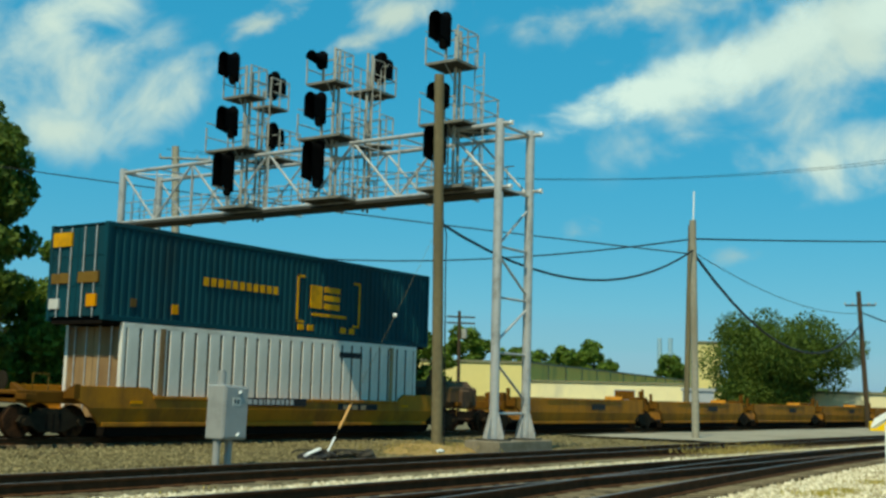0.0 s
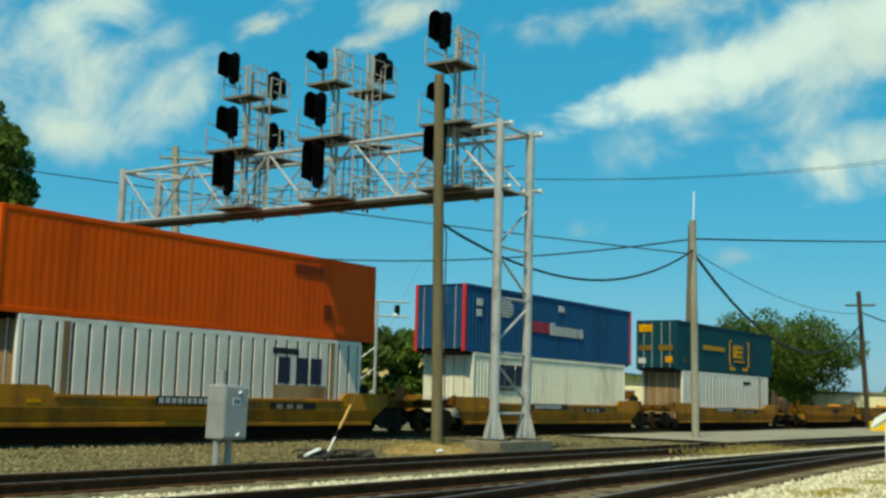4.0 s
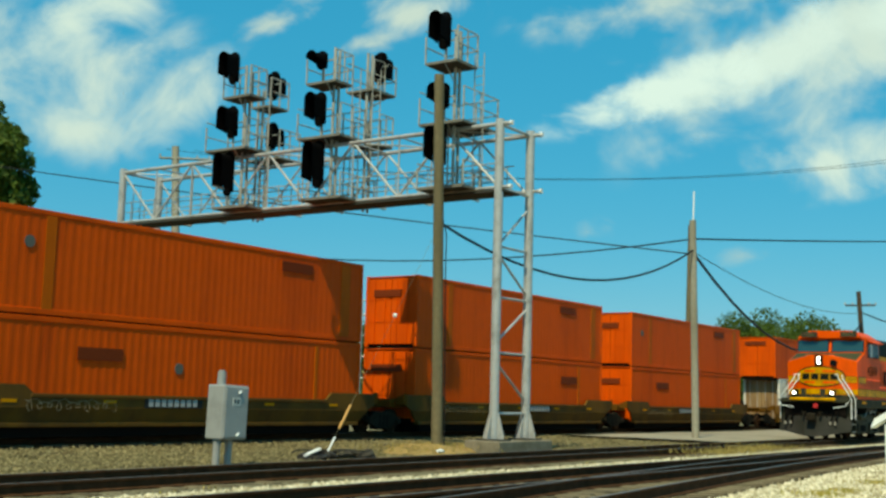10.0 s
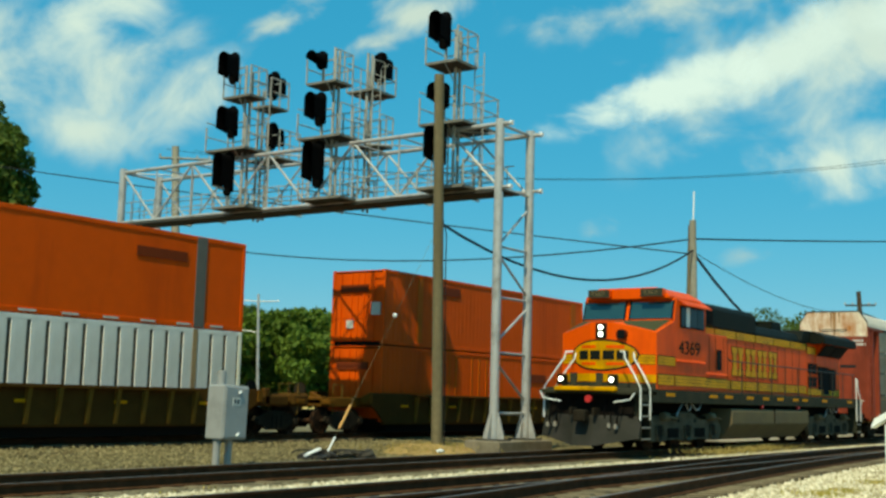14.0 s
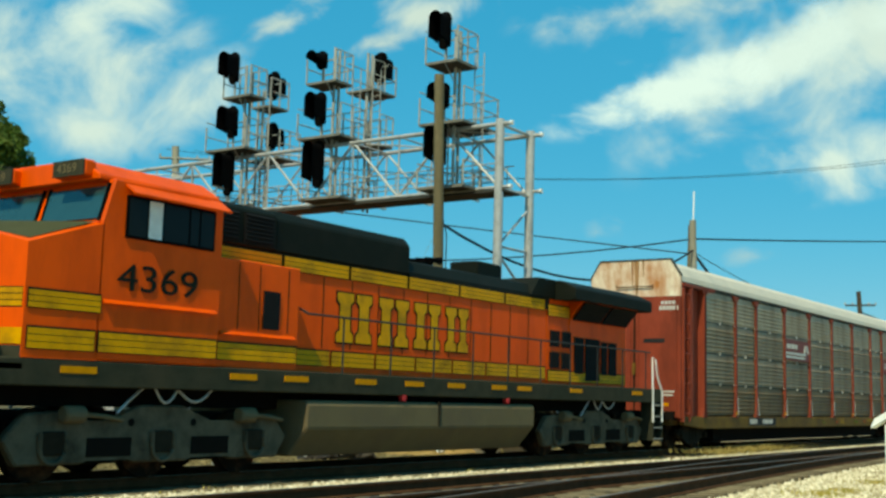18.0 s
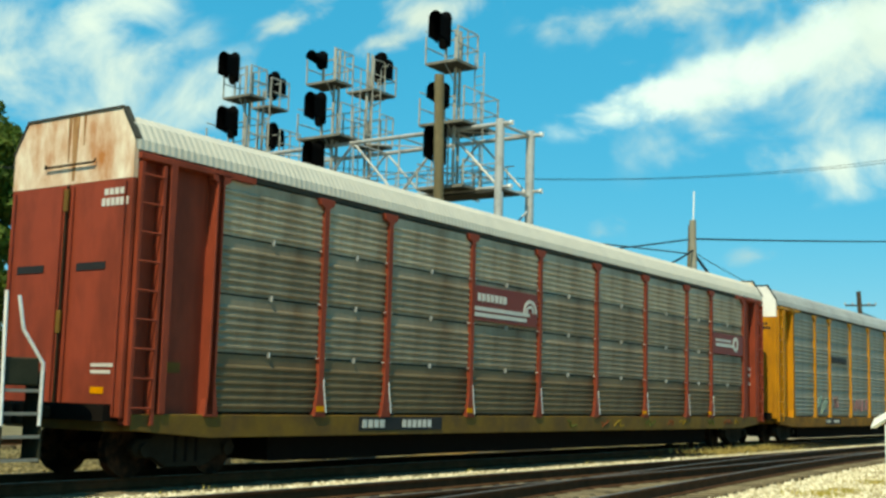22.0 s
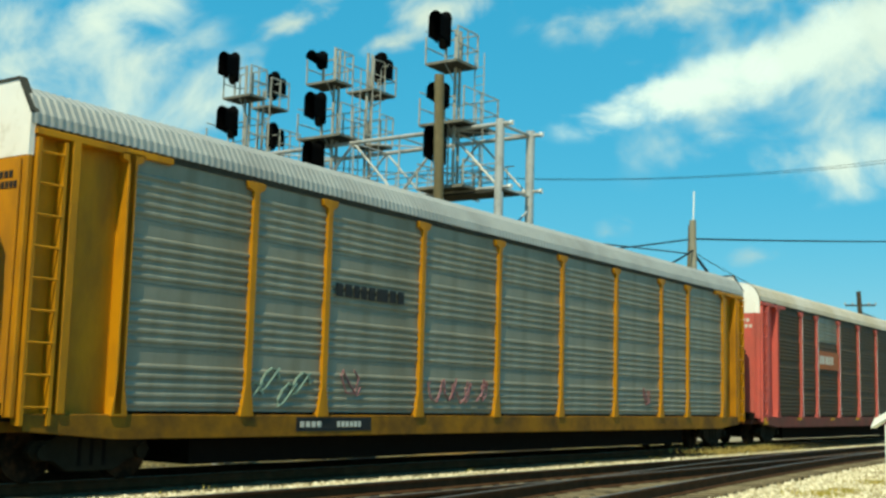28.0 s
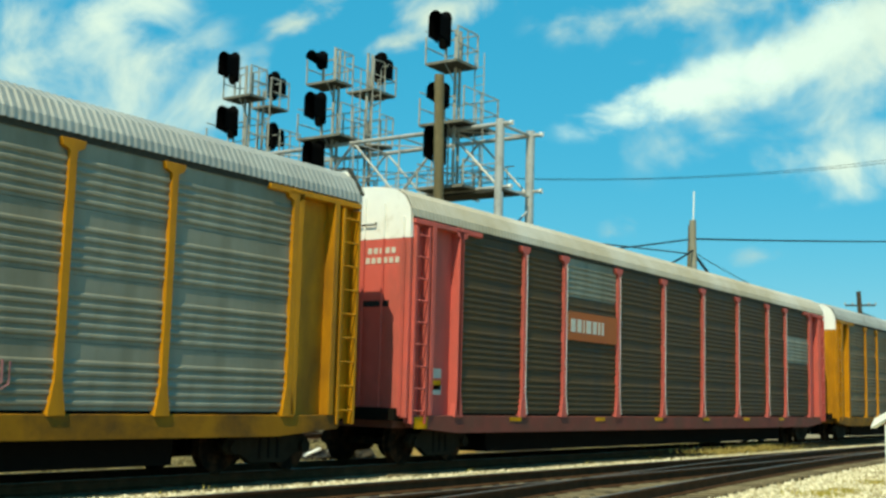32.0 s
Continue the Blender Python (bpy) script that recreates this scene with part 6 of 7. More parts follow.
signal_mast(GX0, 23.35, 14.9, [(23.67, 15.55, 14.1), (23.67, 12.86, 11.82), (23.75, 11.26, 9.65)], [(33.42, 34.75, 22.75, 24.15, 13.52), (33.68, 36.0, 22.6, 24.55, 11.33), (33.45, 35.7, 22.4, 24.4, 8.9)], -1, "tall steel mast with three black hooded signal heads beside the legs")
signal_mast(GX1, 35.3, 14.7, [(35.0, 15.64, 14.3), (34.98, 13.31, 12.02)], [(36.2, 37.35, 34.45, 35.55, 13.88), (36.35, 37.65, 33.95, 35.85, 11.55)], 1, "steel mast with black round-topped signal heads turned away")
signal_mast(GX1, 29.2, 15.45, [(29.0, 15.62, 14.23)], [(36.2, 37.7, 28.75, 30.15, 13.88), (36.1, 37.0, 28.3, 29.6, 11.5)], 1, "steel mast with one black signal head turned away")

# ---- poles and wires ----
def pole(name, label, base, top, r0, r1, mat=None, n=12, group="utility poles"):
    p_ = thing(name, label, "pole", pose(*base), group)
    b, t = Vector(base), Vector(top)
    bm = bmesh.new()
    tube(bm, [(t - b) * (k / 6) for k in range(7)], r0, n, r1)
    part("shaft", bm, mat or M_POLE, p_, smooth=True)
    return p_


M_POLED = material("dark_creosoted_pole", (0.07, 0.05, 0.03), 0.9, 0, 0.3, 7, (0.12, 0.09, 0.05), 0.4, 2.0, streak=8)
M_POLEG = material("silvery_weathered_pole", (0.36, 0.33, 0.25), 0.9, 0, 0.25, 7, (0.24, 0.21, 0.14), 0.5, 2.0, streak=8)
pole_a = pole("utility_pole", "weathered brown wooden pole with a guy wire", (28.62, 19.84, -0.35), (28.2, 19.84, 11.2), 0.17, 0.15)
pole_b = pole("utility_pole", "weathered grey wooden pole with a thin white antenna", (49.9, 20.45, -0.25), (49.2, 20.3, 9.7), 0.17, 0.15, M_POLEG)
bar(pole_b, "antenna", (-0.66, -0.15, 9.9), (-0.55, -0.15, 11.3), 0.035, M_RAILING, 6)
pole_b2 = pole("utility_pole", "weathered pole leaning behind another pole", (75.0, 31.45, -0.3), (75.0, 31.1, 13.7), 0.2, 0.17, M_POLE)
pole_c = pole("utility_pole", "dark wooden pole with a crossarm and insulators", (95.9, 24.8, -0.3), (95.6, 25.3, 10.76), 0.215, 0.18, M_POLED)
bar(pole_c, "crossarm", (-0.6, 1.5, 9.94), (-0.06, -0.75, 9.94), 0.08, M_POLED, 6)
for k in (0.0, 0.25, 0.78, 1.0):
    bar(pole_c, "insulator", (-0.6 + 0.54 * k, 1.5 - 2.25 * k, 9.98), (-0.6 + 0.54 * k, 1.5 - 2.25 * k, 10.18), 0.063, M_STEEL, 6)
pole_d = pole("utility_pole", "pale wooden pole with a crossarm behind the gantry", (50.8, 55.2, -0.4), (50.1, 55.8, 16.9), 0.3, 0.24, M_POLEG)
bar(pole_d, "crossarm", (-1.4, 1.2, 16.5), (0.6, -1.2, 16.5), 0.08, M_POLEG, 6)
for k in (0.0, 0.3, 0.75, 1.0):
    bar(pole_d, "insulator", (-1.4 + 2.0 * k, 1.2 - 2.4 * k, 16.5), (-1.4 + 2.0 * k, 1.2 - 2.4 * k, 16.75), 0.06, M_STEEL, 6)
pole_e = pole("lamp_pole", "slim grey street lamp pole with two arms", (68.9, 65.4, -0.4), (68.7, 65.7, 9.3), 0.13, 0.1, M_STEEL)
bar(pole_e, "lamp_arm", (-0.2, 0.3, 9.1), (-1.2, 1.6, 9.2), 0.05, M_STEEL, 6)
bar(pole_e, "lamp_arm", (-0.2, 0.3, 9.1), (0.9, -1.0, 9.2), 0.05, M_STEEL, 6)
bar(pole_e, "lamp_arm", (-0.2, 0.3, 6.6), (-1.1, 1.5, 6.8), 0.06, M_STEEL, 6)
pole_g = pole("utility_pole", "distant dark wooden pole with two crossarms and a transformer", (95.0, 63.5, -0.4), (95.0, 63.6, 9.9), 0.19, 0.15, M_POLED)
for z in (9.7, 9.1):
    bar(pole_g, "crossarm", (-1.0, 0.9, z), (1.0, -1.1, z), 0.09, M_POLED, 6)
bar(pole_g, "transformer", (0.1, -0.45, 7.6), (0.1, -0.45, 8.5), 0.28, M_STEELD, 10, "grey drum transformer")
pole_f = pole("utility_pole", "grey weathered post beside the gantry leg", (31.3, 39.2, -0.4), (31.5, 38.9, 8.2), 0.17, 0.15, M_POLEG)


def wire(a, b, sag, r=0.02, label="thin black overhead wire", n=14):
    a, b = Vector(a), Vector(b)
    bm = bmesh.new()
    pts = []
    for i in range(n + 1):
        k = i / n
        pts.append(a.lerp(b, k) - Vector((0, 0, sag * 4 * k * (1 - k))))
    tube(bm, pts, r * 1.4, 5)
    return tagged(part("overhead_wire", bm, M_WIRE), label, "wire", "overhead wires")


wire((28.25, 19.84, 6.7), (49.3, 20.3, 8.35), 1.6, 0.032, "thick black overhead cable")
wire((50.3, 55.6, 10.75), (49.3, 20.3, 8.85), 1.12, 0.026)
wire((49.3, 20.3, 8.85), (88.5, 16.2, 13.5), 0.08, 0.03)
wire((37.6, 59.0, 13.9), (49.3, 20.3, 8.15), 0.15, 0.022)
wire((49.7, 56.2, 16.7), (88.5, 16.1, 19.9), 2.0, 0.012)
wire((50.9, 54.9, 16.7), (88.5, 15.9, 20.2), 2.05, 0.012)
wire((49.3, 20.3, 8.2), (95.7, 25.1, 8.24), 3.4, 0.05, "thick black sagging service cable")
wire((49.3, 20.3, 8.25), (95.7, 25.1, 9.05), 0.9, 0.014)
wire((95.7, 25.1, 9.05), (150.0, 20.0, 9.0), 1.0, 0.04)
# drop cable along the front pole
bm = bmesh.new()
tube(bm, [(28.45, 19.72, 6.7), (28.55, 19.66, 6.3), (28.56, 19.66, 5.0), (28.66, 19.66, 2.0), (28.72, 19.66, 0.0)], 0.02, 6)
part("drop_cable", bm, M_WIRE, pole_a, at=pole_a.matrix_basis.inverted())
# guy wire with its guard
gw = thing("guy_wire", "slanted steel guy wire with a yellow guard sleeve", "guy wire", pose(0, 0, 0))
ga, gb = Vector((22.25, 18.85, -0.25)), Vector((28.3, 19.84, 6.4))
bar(gw, "strand", ga, gb, 0.004, M_POLE, 5)
bar(gw, "guard", ga.lerp(gb, 0.12), ga.lerp(gb, 0.21), 0.032, material("weathered_yellow_guard", (0.62, 0.33, 0.10), 0.6, 0, 0.2, 6), 8, "orange yellow plastic sleeve")
bar(gw, "anchor_rod", ga, ga.lerp(gb, 0.09), 0.025, M_RAILING, 6)
bm = bmesh.new()
bmesh.ops.create_icosphere(bm, subdivisions=1, radius=0.07, matrix=Matrix.Translation(ga.lerp(gb, 0.585)))
part("insulator", bm, M_RAILING, gw)

# ---- relay cabinet beside the track ----
M_CABINET = material("grey_cabinet_paint", (0.33, 0.33, 0.31), 0.5, 0.1, 0.08, 4, (0.23, 0.23, 0.21), 0.35, 1.5)
cab = thing("relay_cabinet", "light grey steel relay cabinet on a post", "relay cabinet", pose(18.42, 18.42, -0.22, 0, 1.5, 0) @ Matrix.Scale(0.95, 4))
bm = bmesh.new()
box(bm, -0.4, 0.4, -0.27, 0.27, 0.62, 1.86)
part("case", bm, M_CABINET, cab, bevel=0.03)
bm = bmesh.new()
box(bm, -0.36, 0.36, -0.3, -0.268, 0.67, 1.81)
dr = part("door", bm, M_CABINET, cab, bevel=0.01)
bm = bmesh.new()
box(bm, -0.14, 0.12, -0.308, -0.298, 1.4, 1.58)
part("notice", bm, M_STENCIL, dr, "white notice plate")
bm = bmesh.new()
for k in range(2):
    box(bm, -0.1 + 0.1 * k, -0.04 + 0.1 * k, -0.312, -0.306, 1.44, 1.54)
part("notice_mark", bm, M_PLATE_BLACK, dr)
for z in (0.74, 1.7):
    bm = bmesh.new()
    tube(bm, [(0.02, -0.32, z - 0.03), (0.1, -0.32, z + 0.03)], 0.025, 6)
    part("latch", bm, M_RAILING, dr)
bm = bmesh.new()
tube(bm, [(-0.24, 0.0, 1.85), (-0.24, 0.0, 2.16)], 0.1, 14)
tube(bm, [(-0.24, 0.0, 2.16), (-0.24, 0.0, 2.2)], 0.07, 14)
part("vent_pipe", bm, M_CABINET, cab, smooth=True)
for x in (-0.26, 0.12):
    bm = bmesh.new()
    tube(bm, [(x, 0.0, -0.2), (x, 0.0, 0.63)], 0.085, 12)
    part("post", bm, M_CABINET, cab, smooth=True)

# ---- heap of black cable and tarp at the guy anchor ----
heap_rng = random.Random(8)
bm = bmesh.new()
for k in range(16):
    m = Matrix.Translation((heap_rng.uniform(-1.0, 1.0), heap_rng.uniform(-0.3, 0.3), heap_rng.uniform(-0.02, 0.1))) @ Euler((heap_rng.uniform(-0.4, 0.4), heap_rng.uniform(-0.4, 0.4), heap_rng.uniform(0, 3))).to_matrix().to_4x4() @ Matrix.Diagonal((heap_rng.uniform(0.15, 0.34), heap_rng.uniform(0.1, 0.24), heap_rng.uniform(0.06, 0.16), 1))
    bmesh.ops.create_icosphere(bm, subdivisions=2, radius=1.0, matrix=m)
for v in bm.verts:
    v.co += v.co.normalized() * 0.1 * noise.noise(v.co * 5.0)
for k in range(10):
    a0, r0 = heap_rng.uniform(0, 6.28), heap_rng.uniform(0.18, 0.42)
    cx0, cy0 = heap_rng.uniform(-0.7, 0.8), heap_rng.uniform(-0.3, 0.2)
    tube(bm, [(cx0 + r0 * 1.5 * math.cos(a0 + 0.5 * q), cy0 + r0 * 0.6 * math.sin(a0 + 0.5 * q), 0.1 + 0.09 * math.sin(q * 0.9 + k)) for q in range(9)], 0.022, 5)
heap = part("cable_heap", bm, material("black_plastic_sheet", (0.02, 0.018, 0.015), 0.6, 0, 0.3, 5, (0.09, 0.075, 0.05), 0.5, 3), None, at=pose(22.8, 19.0, -0.17, 0, 0, -25))
tagged(heap, "low tangled heap of black cable and torn plastic sheet", "heap", kind="stuff")
bm = bmesh.new()
box(bm, -0.24, 0.24, -0.08, 0.08, -0.025, 0.025)
tagged(part("broken_slab", bm, M_CAPW, None, bevel=0.01, at=pose(22.0, 19.0, -0.02, 0, -22, -25)), "short pale broken slab leaning on the cable heap", "slab")
for x, y, s in ((27.0, 18.6, 0.12),):
    bm = bmesh.new()
    bmesh.ops.create_icosphere(bm, subdivisions=1, radius=s, matrix=Matrix.Diagonal((1.4, 0.9, 0.5, 1)))
    tagged(part("white_stone", bm, M_CAPW, None, at=pose(x, y, -0.08)), "single white block lying on gravel", "stone", "white stones")

bm = bmesh.new()
bmesh.ops.create_icosphere(bm, subdivisions=4, radius=1.0, matrix=Matrix.Diagonal((2.6, 1.3, 0.32, 1)))
for v in bm.verts:
    v.co += Vector((0.2, 0.15, 0.1)) * noise.noise(v.co * 1.7)
tagged(part("grass_mound", bm, material("trodden_straw", (0.38, 0.25, 0.09), 0.95, 0, 0.4, 9, (0.22, 0.15, 0.06), 0.5, 1.5, 0.8, 30), None, smooth=True, at=pose(28.5, 19.9, -0.3, 0, 0, 12)), "low mound of trodden dry straw round a pole", "mound")

# ---- white post near the eye ----
wp = thing("white_post", "white painted wooden post with a peaked cap", "post", pose(8.76, 2.052, -0.15))
bm = bmesh.new()
box(bm, -0.06, 0.06, -0.09, 0.085, 0.0, 1.46)
part("shaft", bm, M_RAILING, wp, bevel=0.006)
bm = bmesh.new()
prism(bm, [(-0.18, 1.43), (0.0, 1.55), (0.0, 1.59), (-0.15, 1.5)], "x", -0.08, 0.08)
prism(bm, [(0.18, 1.43), (0.0, 1.55), (0.0, 1.59), (0.15, 1.5)], "x", -0.08, 0.08)
part("cap", bm, M_RAILING, wp)
M_KERBY = material("yellow_kerb_paint", (0.80, 0.50, 0.0), 0.7, 0, 0.1, 4, (0.5, 0.3, 0.02), 0.3, 2.0)
bm = bmesh.new()
prism(bm, [(-0.35, 0.0), (0.35, 0.0), (0.28, 0.5), (0.16, 0.68), (-0.16, 0.68), (-0.28, 0.5)], "y", -0.9, 0.9)
tagged(part("barrier_block", bm, M_KERBY, None, bevel=0.03, at=pose(83.5, 20.6, -0.12, 0, 0, 20)), "yellow painted concrete barrier block beside the road", "barrier")

# ---- buildings ----
M_BCREAM = material("cream_yellow_wall", (0.78, 0.66, 0.26), 0.85, 0, 0.06, 1.2, (0.5, 0.44, 0.24), 0.35, 0.3, streak=3)
M_BROOF = material("olive_metal_roof", (0.22, 0.21, 0.12), 0.7, 0, 0.12, 1.0, (0.14, 0.13, 0.09), 0.4, 0.3)
M_BTAN = material("yellow_tan_metal_wall", (0.86, 0.55, 0.13), 0.85, 0, 0.06, 1.2, (0.5, 0.36, 0.12), 0.35, 0.3, streak=3)
M_BLIGHT = material("pale_cream_wall", (0.84, 0.75, 0.44), 0.85, 0, 0.06, 1.2, (0.6, 0.55, 0.38), 0.3, 0.3, streak=3)
M_SHED = material("grey_shed_metal", (0.42, 0.44, 0.45), 0.6, 0.2, 0.1, 2)


def long_building(label, a, b, depth, height, wall, roof, eave=0.0, roof_h=0.0, doors=(), seam=2.4, joint=None, pane=None):
    """A long block whose front runs from a to b; it stands behind that line."""
    a, b = Vector((*a, 0)), Vector((*b, 0))
    d = (b - a).normalized()
    ang = math.degrees(math.atan2(d.y, d.x))
    L = (b - a).length
    h = thing("warehouse", label, "building", pose(a.x, a.y, -0.4, 0, 0, ang), "industrial buildings")
    bm = bmesh.new()
    box(bm, 0, L, 0.0, depth, 0, height)
    part("wall", bm, wall, h)
    bm = bmesh.new()
    if roof_h:
        prism(bm, [(-0.3, height), (depth * 0.5, height + roof_h), (depth + 0.3, height)], "x", -0.3, L + 0.3)
    else:
        box(bm, -0.15, L + 0.15, -0.15, depth + 0.15, height, height + 0.25)
    part("roof", bm, roof, h)
    bm = bmesh.new()
    e = 0.12 if joint else 0.02
    box(bm, -e, e, -e - 0.01, 0.0, 0.0, height)
    me = mesh_of("wall_seam", bm, joint or wall)
    for k in range(1, int(L / seam)):
        piece("wall_seam", me, h, pose(k * seam, 0, 0))
    for x, z, w, hh in doors:
        bm = bmesh.new()
        box(bm, x, x + w, -0.05, 0.02, z, z + hh)
        wd = part("window", bm, M_STEEL, h)
        bm = bmesh.new()
        box(bm, x + 0.12, x + w - 0.12, -0.07, -0.045, z + 0.12, z + hh - 0.12)
        part("pane", bm, pane or M_GLASSD, wd)
    return h


long_building("long cream yellow metal warehouse with a flat roof", (96.0, 87.5), (111.9, 66.2), 25, 5.75, M_BCREAM, M_BROOF)
long_building("long low pale cream warehouse with a brown shutter", (126.0, 75.5), (131.0, 55.2), 4, 4.0, M_BLIGHT, M_BROOF, doors=((12.5, 2.0, 2.6, 1.3),), pane=M_WELLD)
long_building("long olive metal warehouse wall with dark posts", (132.0, 77.2), (236.0, 97.5), 20, 6.5, M_BTAN, M_BROOF, seam=8.0, joint=M_BROOF)
long_building("tall cream concrete block beside a tree", (129.0, 53.1), (130.6, 50.4), 6, 8.9, M_BCREAM, M_BROOF)
long_building("low white shed far along the road", (118.0, 37.5), (122.0, 25.0), 8, 3.2, M_BLIGHT, M_BROOF, doors=((9.5, 0.8, 2.6, 1.4),))
long_building("small grey metal utility shed behind the tracks", (101.3, 42.8), (102.35, 40.2), 3, 3.0, M_SHED, M_SHED)
hut = thing("signal_hut", "grey metal equipment hut with a grey hipped roof", "hut", pose(37.4, 41.2, -0.4, 0, 0, -4))
bm = bmesh.new()
box(bm, 0, 2.4, 0.0, 2.0, 0, 2.75)
part("wall", bm, M_SHED, hut)
bm = bmesh.new()
q = [bm.verts.new(v) for v in ((-0.15, -0.15, 2.75), (2.55, -0.15, 2.75), (2.55, 2.15, 2.75), (-0.15, 2.15, 2.75), (0.9, 1.0, 3.15), (1.5, 1.0, 3.15))]
for f in ((0, 1, 5, 4), (1, 2, 5), (2, 3, 4, 5), (3, 0, 4), (3, 2, 1, 0)):
    bm.faces.new([q[i] for i in f])
part("roof", bm, M_SHED, hut)
bm = bmesh.new()
box(bm, 1.3, 2.1, -0.03, 0.0, 0.1, 2.2)
part("door", bm, M_CABINET, hut)
# distant second signal mast with a cantilever, and two hazy stacks
fm = thing("distant_signal", "distant grey cantilever signal mast", "railway signal", pose(85.9, 68.7, -0.4))
for dx, dy in ((0, 0), (1.1, -1.0)):
    bar(fm, "post", (dx, dy, 0), (dx, dy, 10.8), 0.14, M_STEEL, 8)
for z in (10.7, 9.3):
    bar(fm, "arm", (0, 0, z), (3.4, -3.2, z), 0.09, M_STEEL, 6)
for k in range(5):
    bar(fm, "brace", (0, 0, 1.2 + 2 * k), (1.1, -1.0, 2.4 + 2 * k), 0.05, M_STEEL, 5)
bm = bmesh.new()
box(bm, 2.3, 2.7, -2.6, -2.1, 9.5, 10.4)
part("signal_head", bm, M_BLACK, fm, bevel=0.1)
# Air haze is mixed into this colour, a blue-grey close to the sky.
M_HAZE = material("haze_tinted_concrete", (0.30, 0.46, 0.53), 0.9)
for k, (x, y) in enumerate(((545.0, 242.6), (545.0, 236.8))):
    bm = bmesh.new()
    tube(bm, [(x, y, -0.5), (x, y, 33.8)], 1.5, 14, 1.1)
    tagged(part("chimney", bm, M_HAZE), "distant grey power station chimney, haze painted into its colour", "chimney", "distant chimneys")

# ---- trees ----
def foliage(name, c, dark):
    mt = bpy.data.materials.new(name)
    mt.use_nodes = True
    n, l = mt.node_tree.nodes, mt.node_tree.links
    b = n["Principled BSDF"]
    b.inputs["Roughness"].default_value = 0.65
    b.inputs["Specular IOR Level"].default_value = 0.25
    ge = n.new("ShaderNodeNewGeometry")
    tc = n.new("ShaderNodeTexCoord")
    ns = n.new("ShaderNodeTexNoise")
    ns.inputs["Scale"].default_value = 0.35
    l.new(tc.outputs["Object"], ns.inputs["Vector"])
    mx = n.new("ShaderNodeMix")
    mx.data_type = "RGBA"
    mx.inputs["A"].default_value = (*dark, 1)
    mx.inputs["B"].default_value = (*c, 1)
    ad = n.new("ShaderNodeMath")
    ad.operation = "ADD"
    sc = n.new("ShaderNodeMath")
    sc.operation = "MULTIPLY"
    sc.inputs[1].default_value = 0.6
    l.new(ge.outputs["Random Per Island"], sc.inputs[0])
    l.new(sc.outputs[0], ad.inputs[0])
    sb = n.new("ShaderNodeMath")
    sb.operation = "SUBTRACT"
    sb.inputs[1].default_value = 0.25
    l.new(ns.outputs["Fac"], sb.inputs[0])
    l.new(sb.outputs[0], ad.inputs[1])
    l.new(ad.outputs[0], mx.inputs["Factor"])
    l.new(mx.outputs["Result"], b.inputs["Base Color"])
    tr = n.new("ShaderNodeBsdfTranslucent")
    l.new(mx.outputs["Result"], tr.inputs["Color"])
    ms = n.new("ShaderNodeMixShader")
    ms.inputs[0].default_value = 0.25
    l.new(b.outputs[0], ms.inputs[1])
    l.new(tr.outputs[0], ms.inputs[2])
    l.new(ms.outputs[0], n["Material Output"].inputs["Surface"])
    return mt


M_LEAF = foliage("summer_leaves", (0.16, 0.235, 0.022), (0.045, 0.085, 0.01))
M_LEAF3 = foliage("mid_summer_leaves", (0.13, 0.185, 0.02), (0.033, 0.062, 0.008))
M_LEAF2 = foliage("dark_summer_leaves", (0.10, 0.15, 0.018), (0.028, 0.055, 0.008))
M_BARK = material("grey_brown_bark", (0.11, 0.085, 0.055), 0.95, 0, 0.3, 6, (0.06, 0.045, 0.03), 0.5, 2, 0.6, 20)


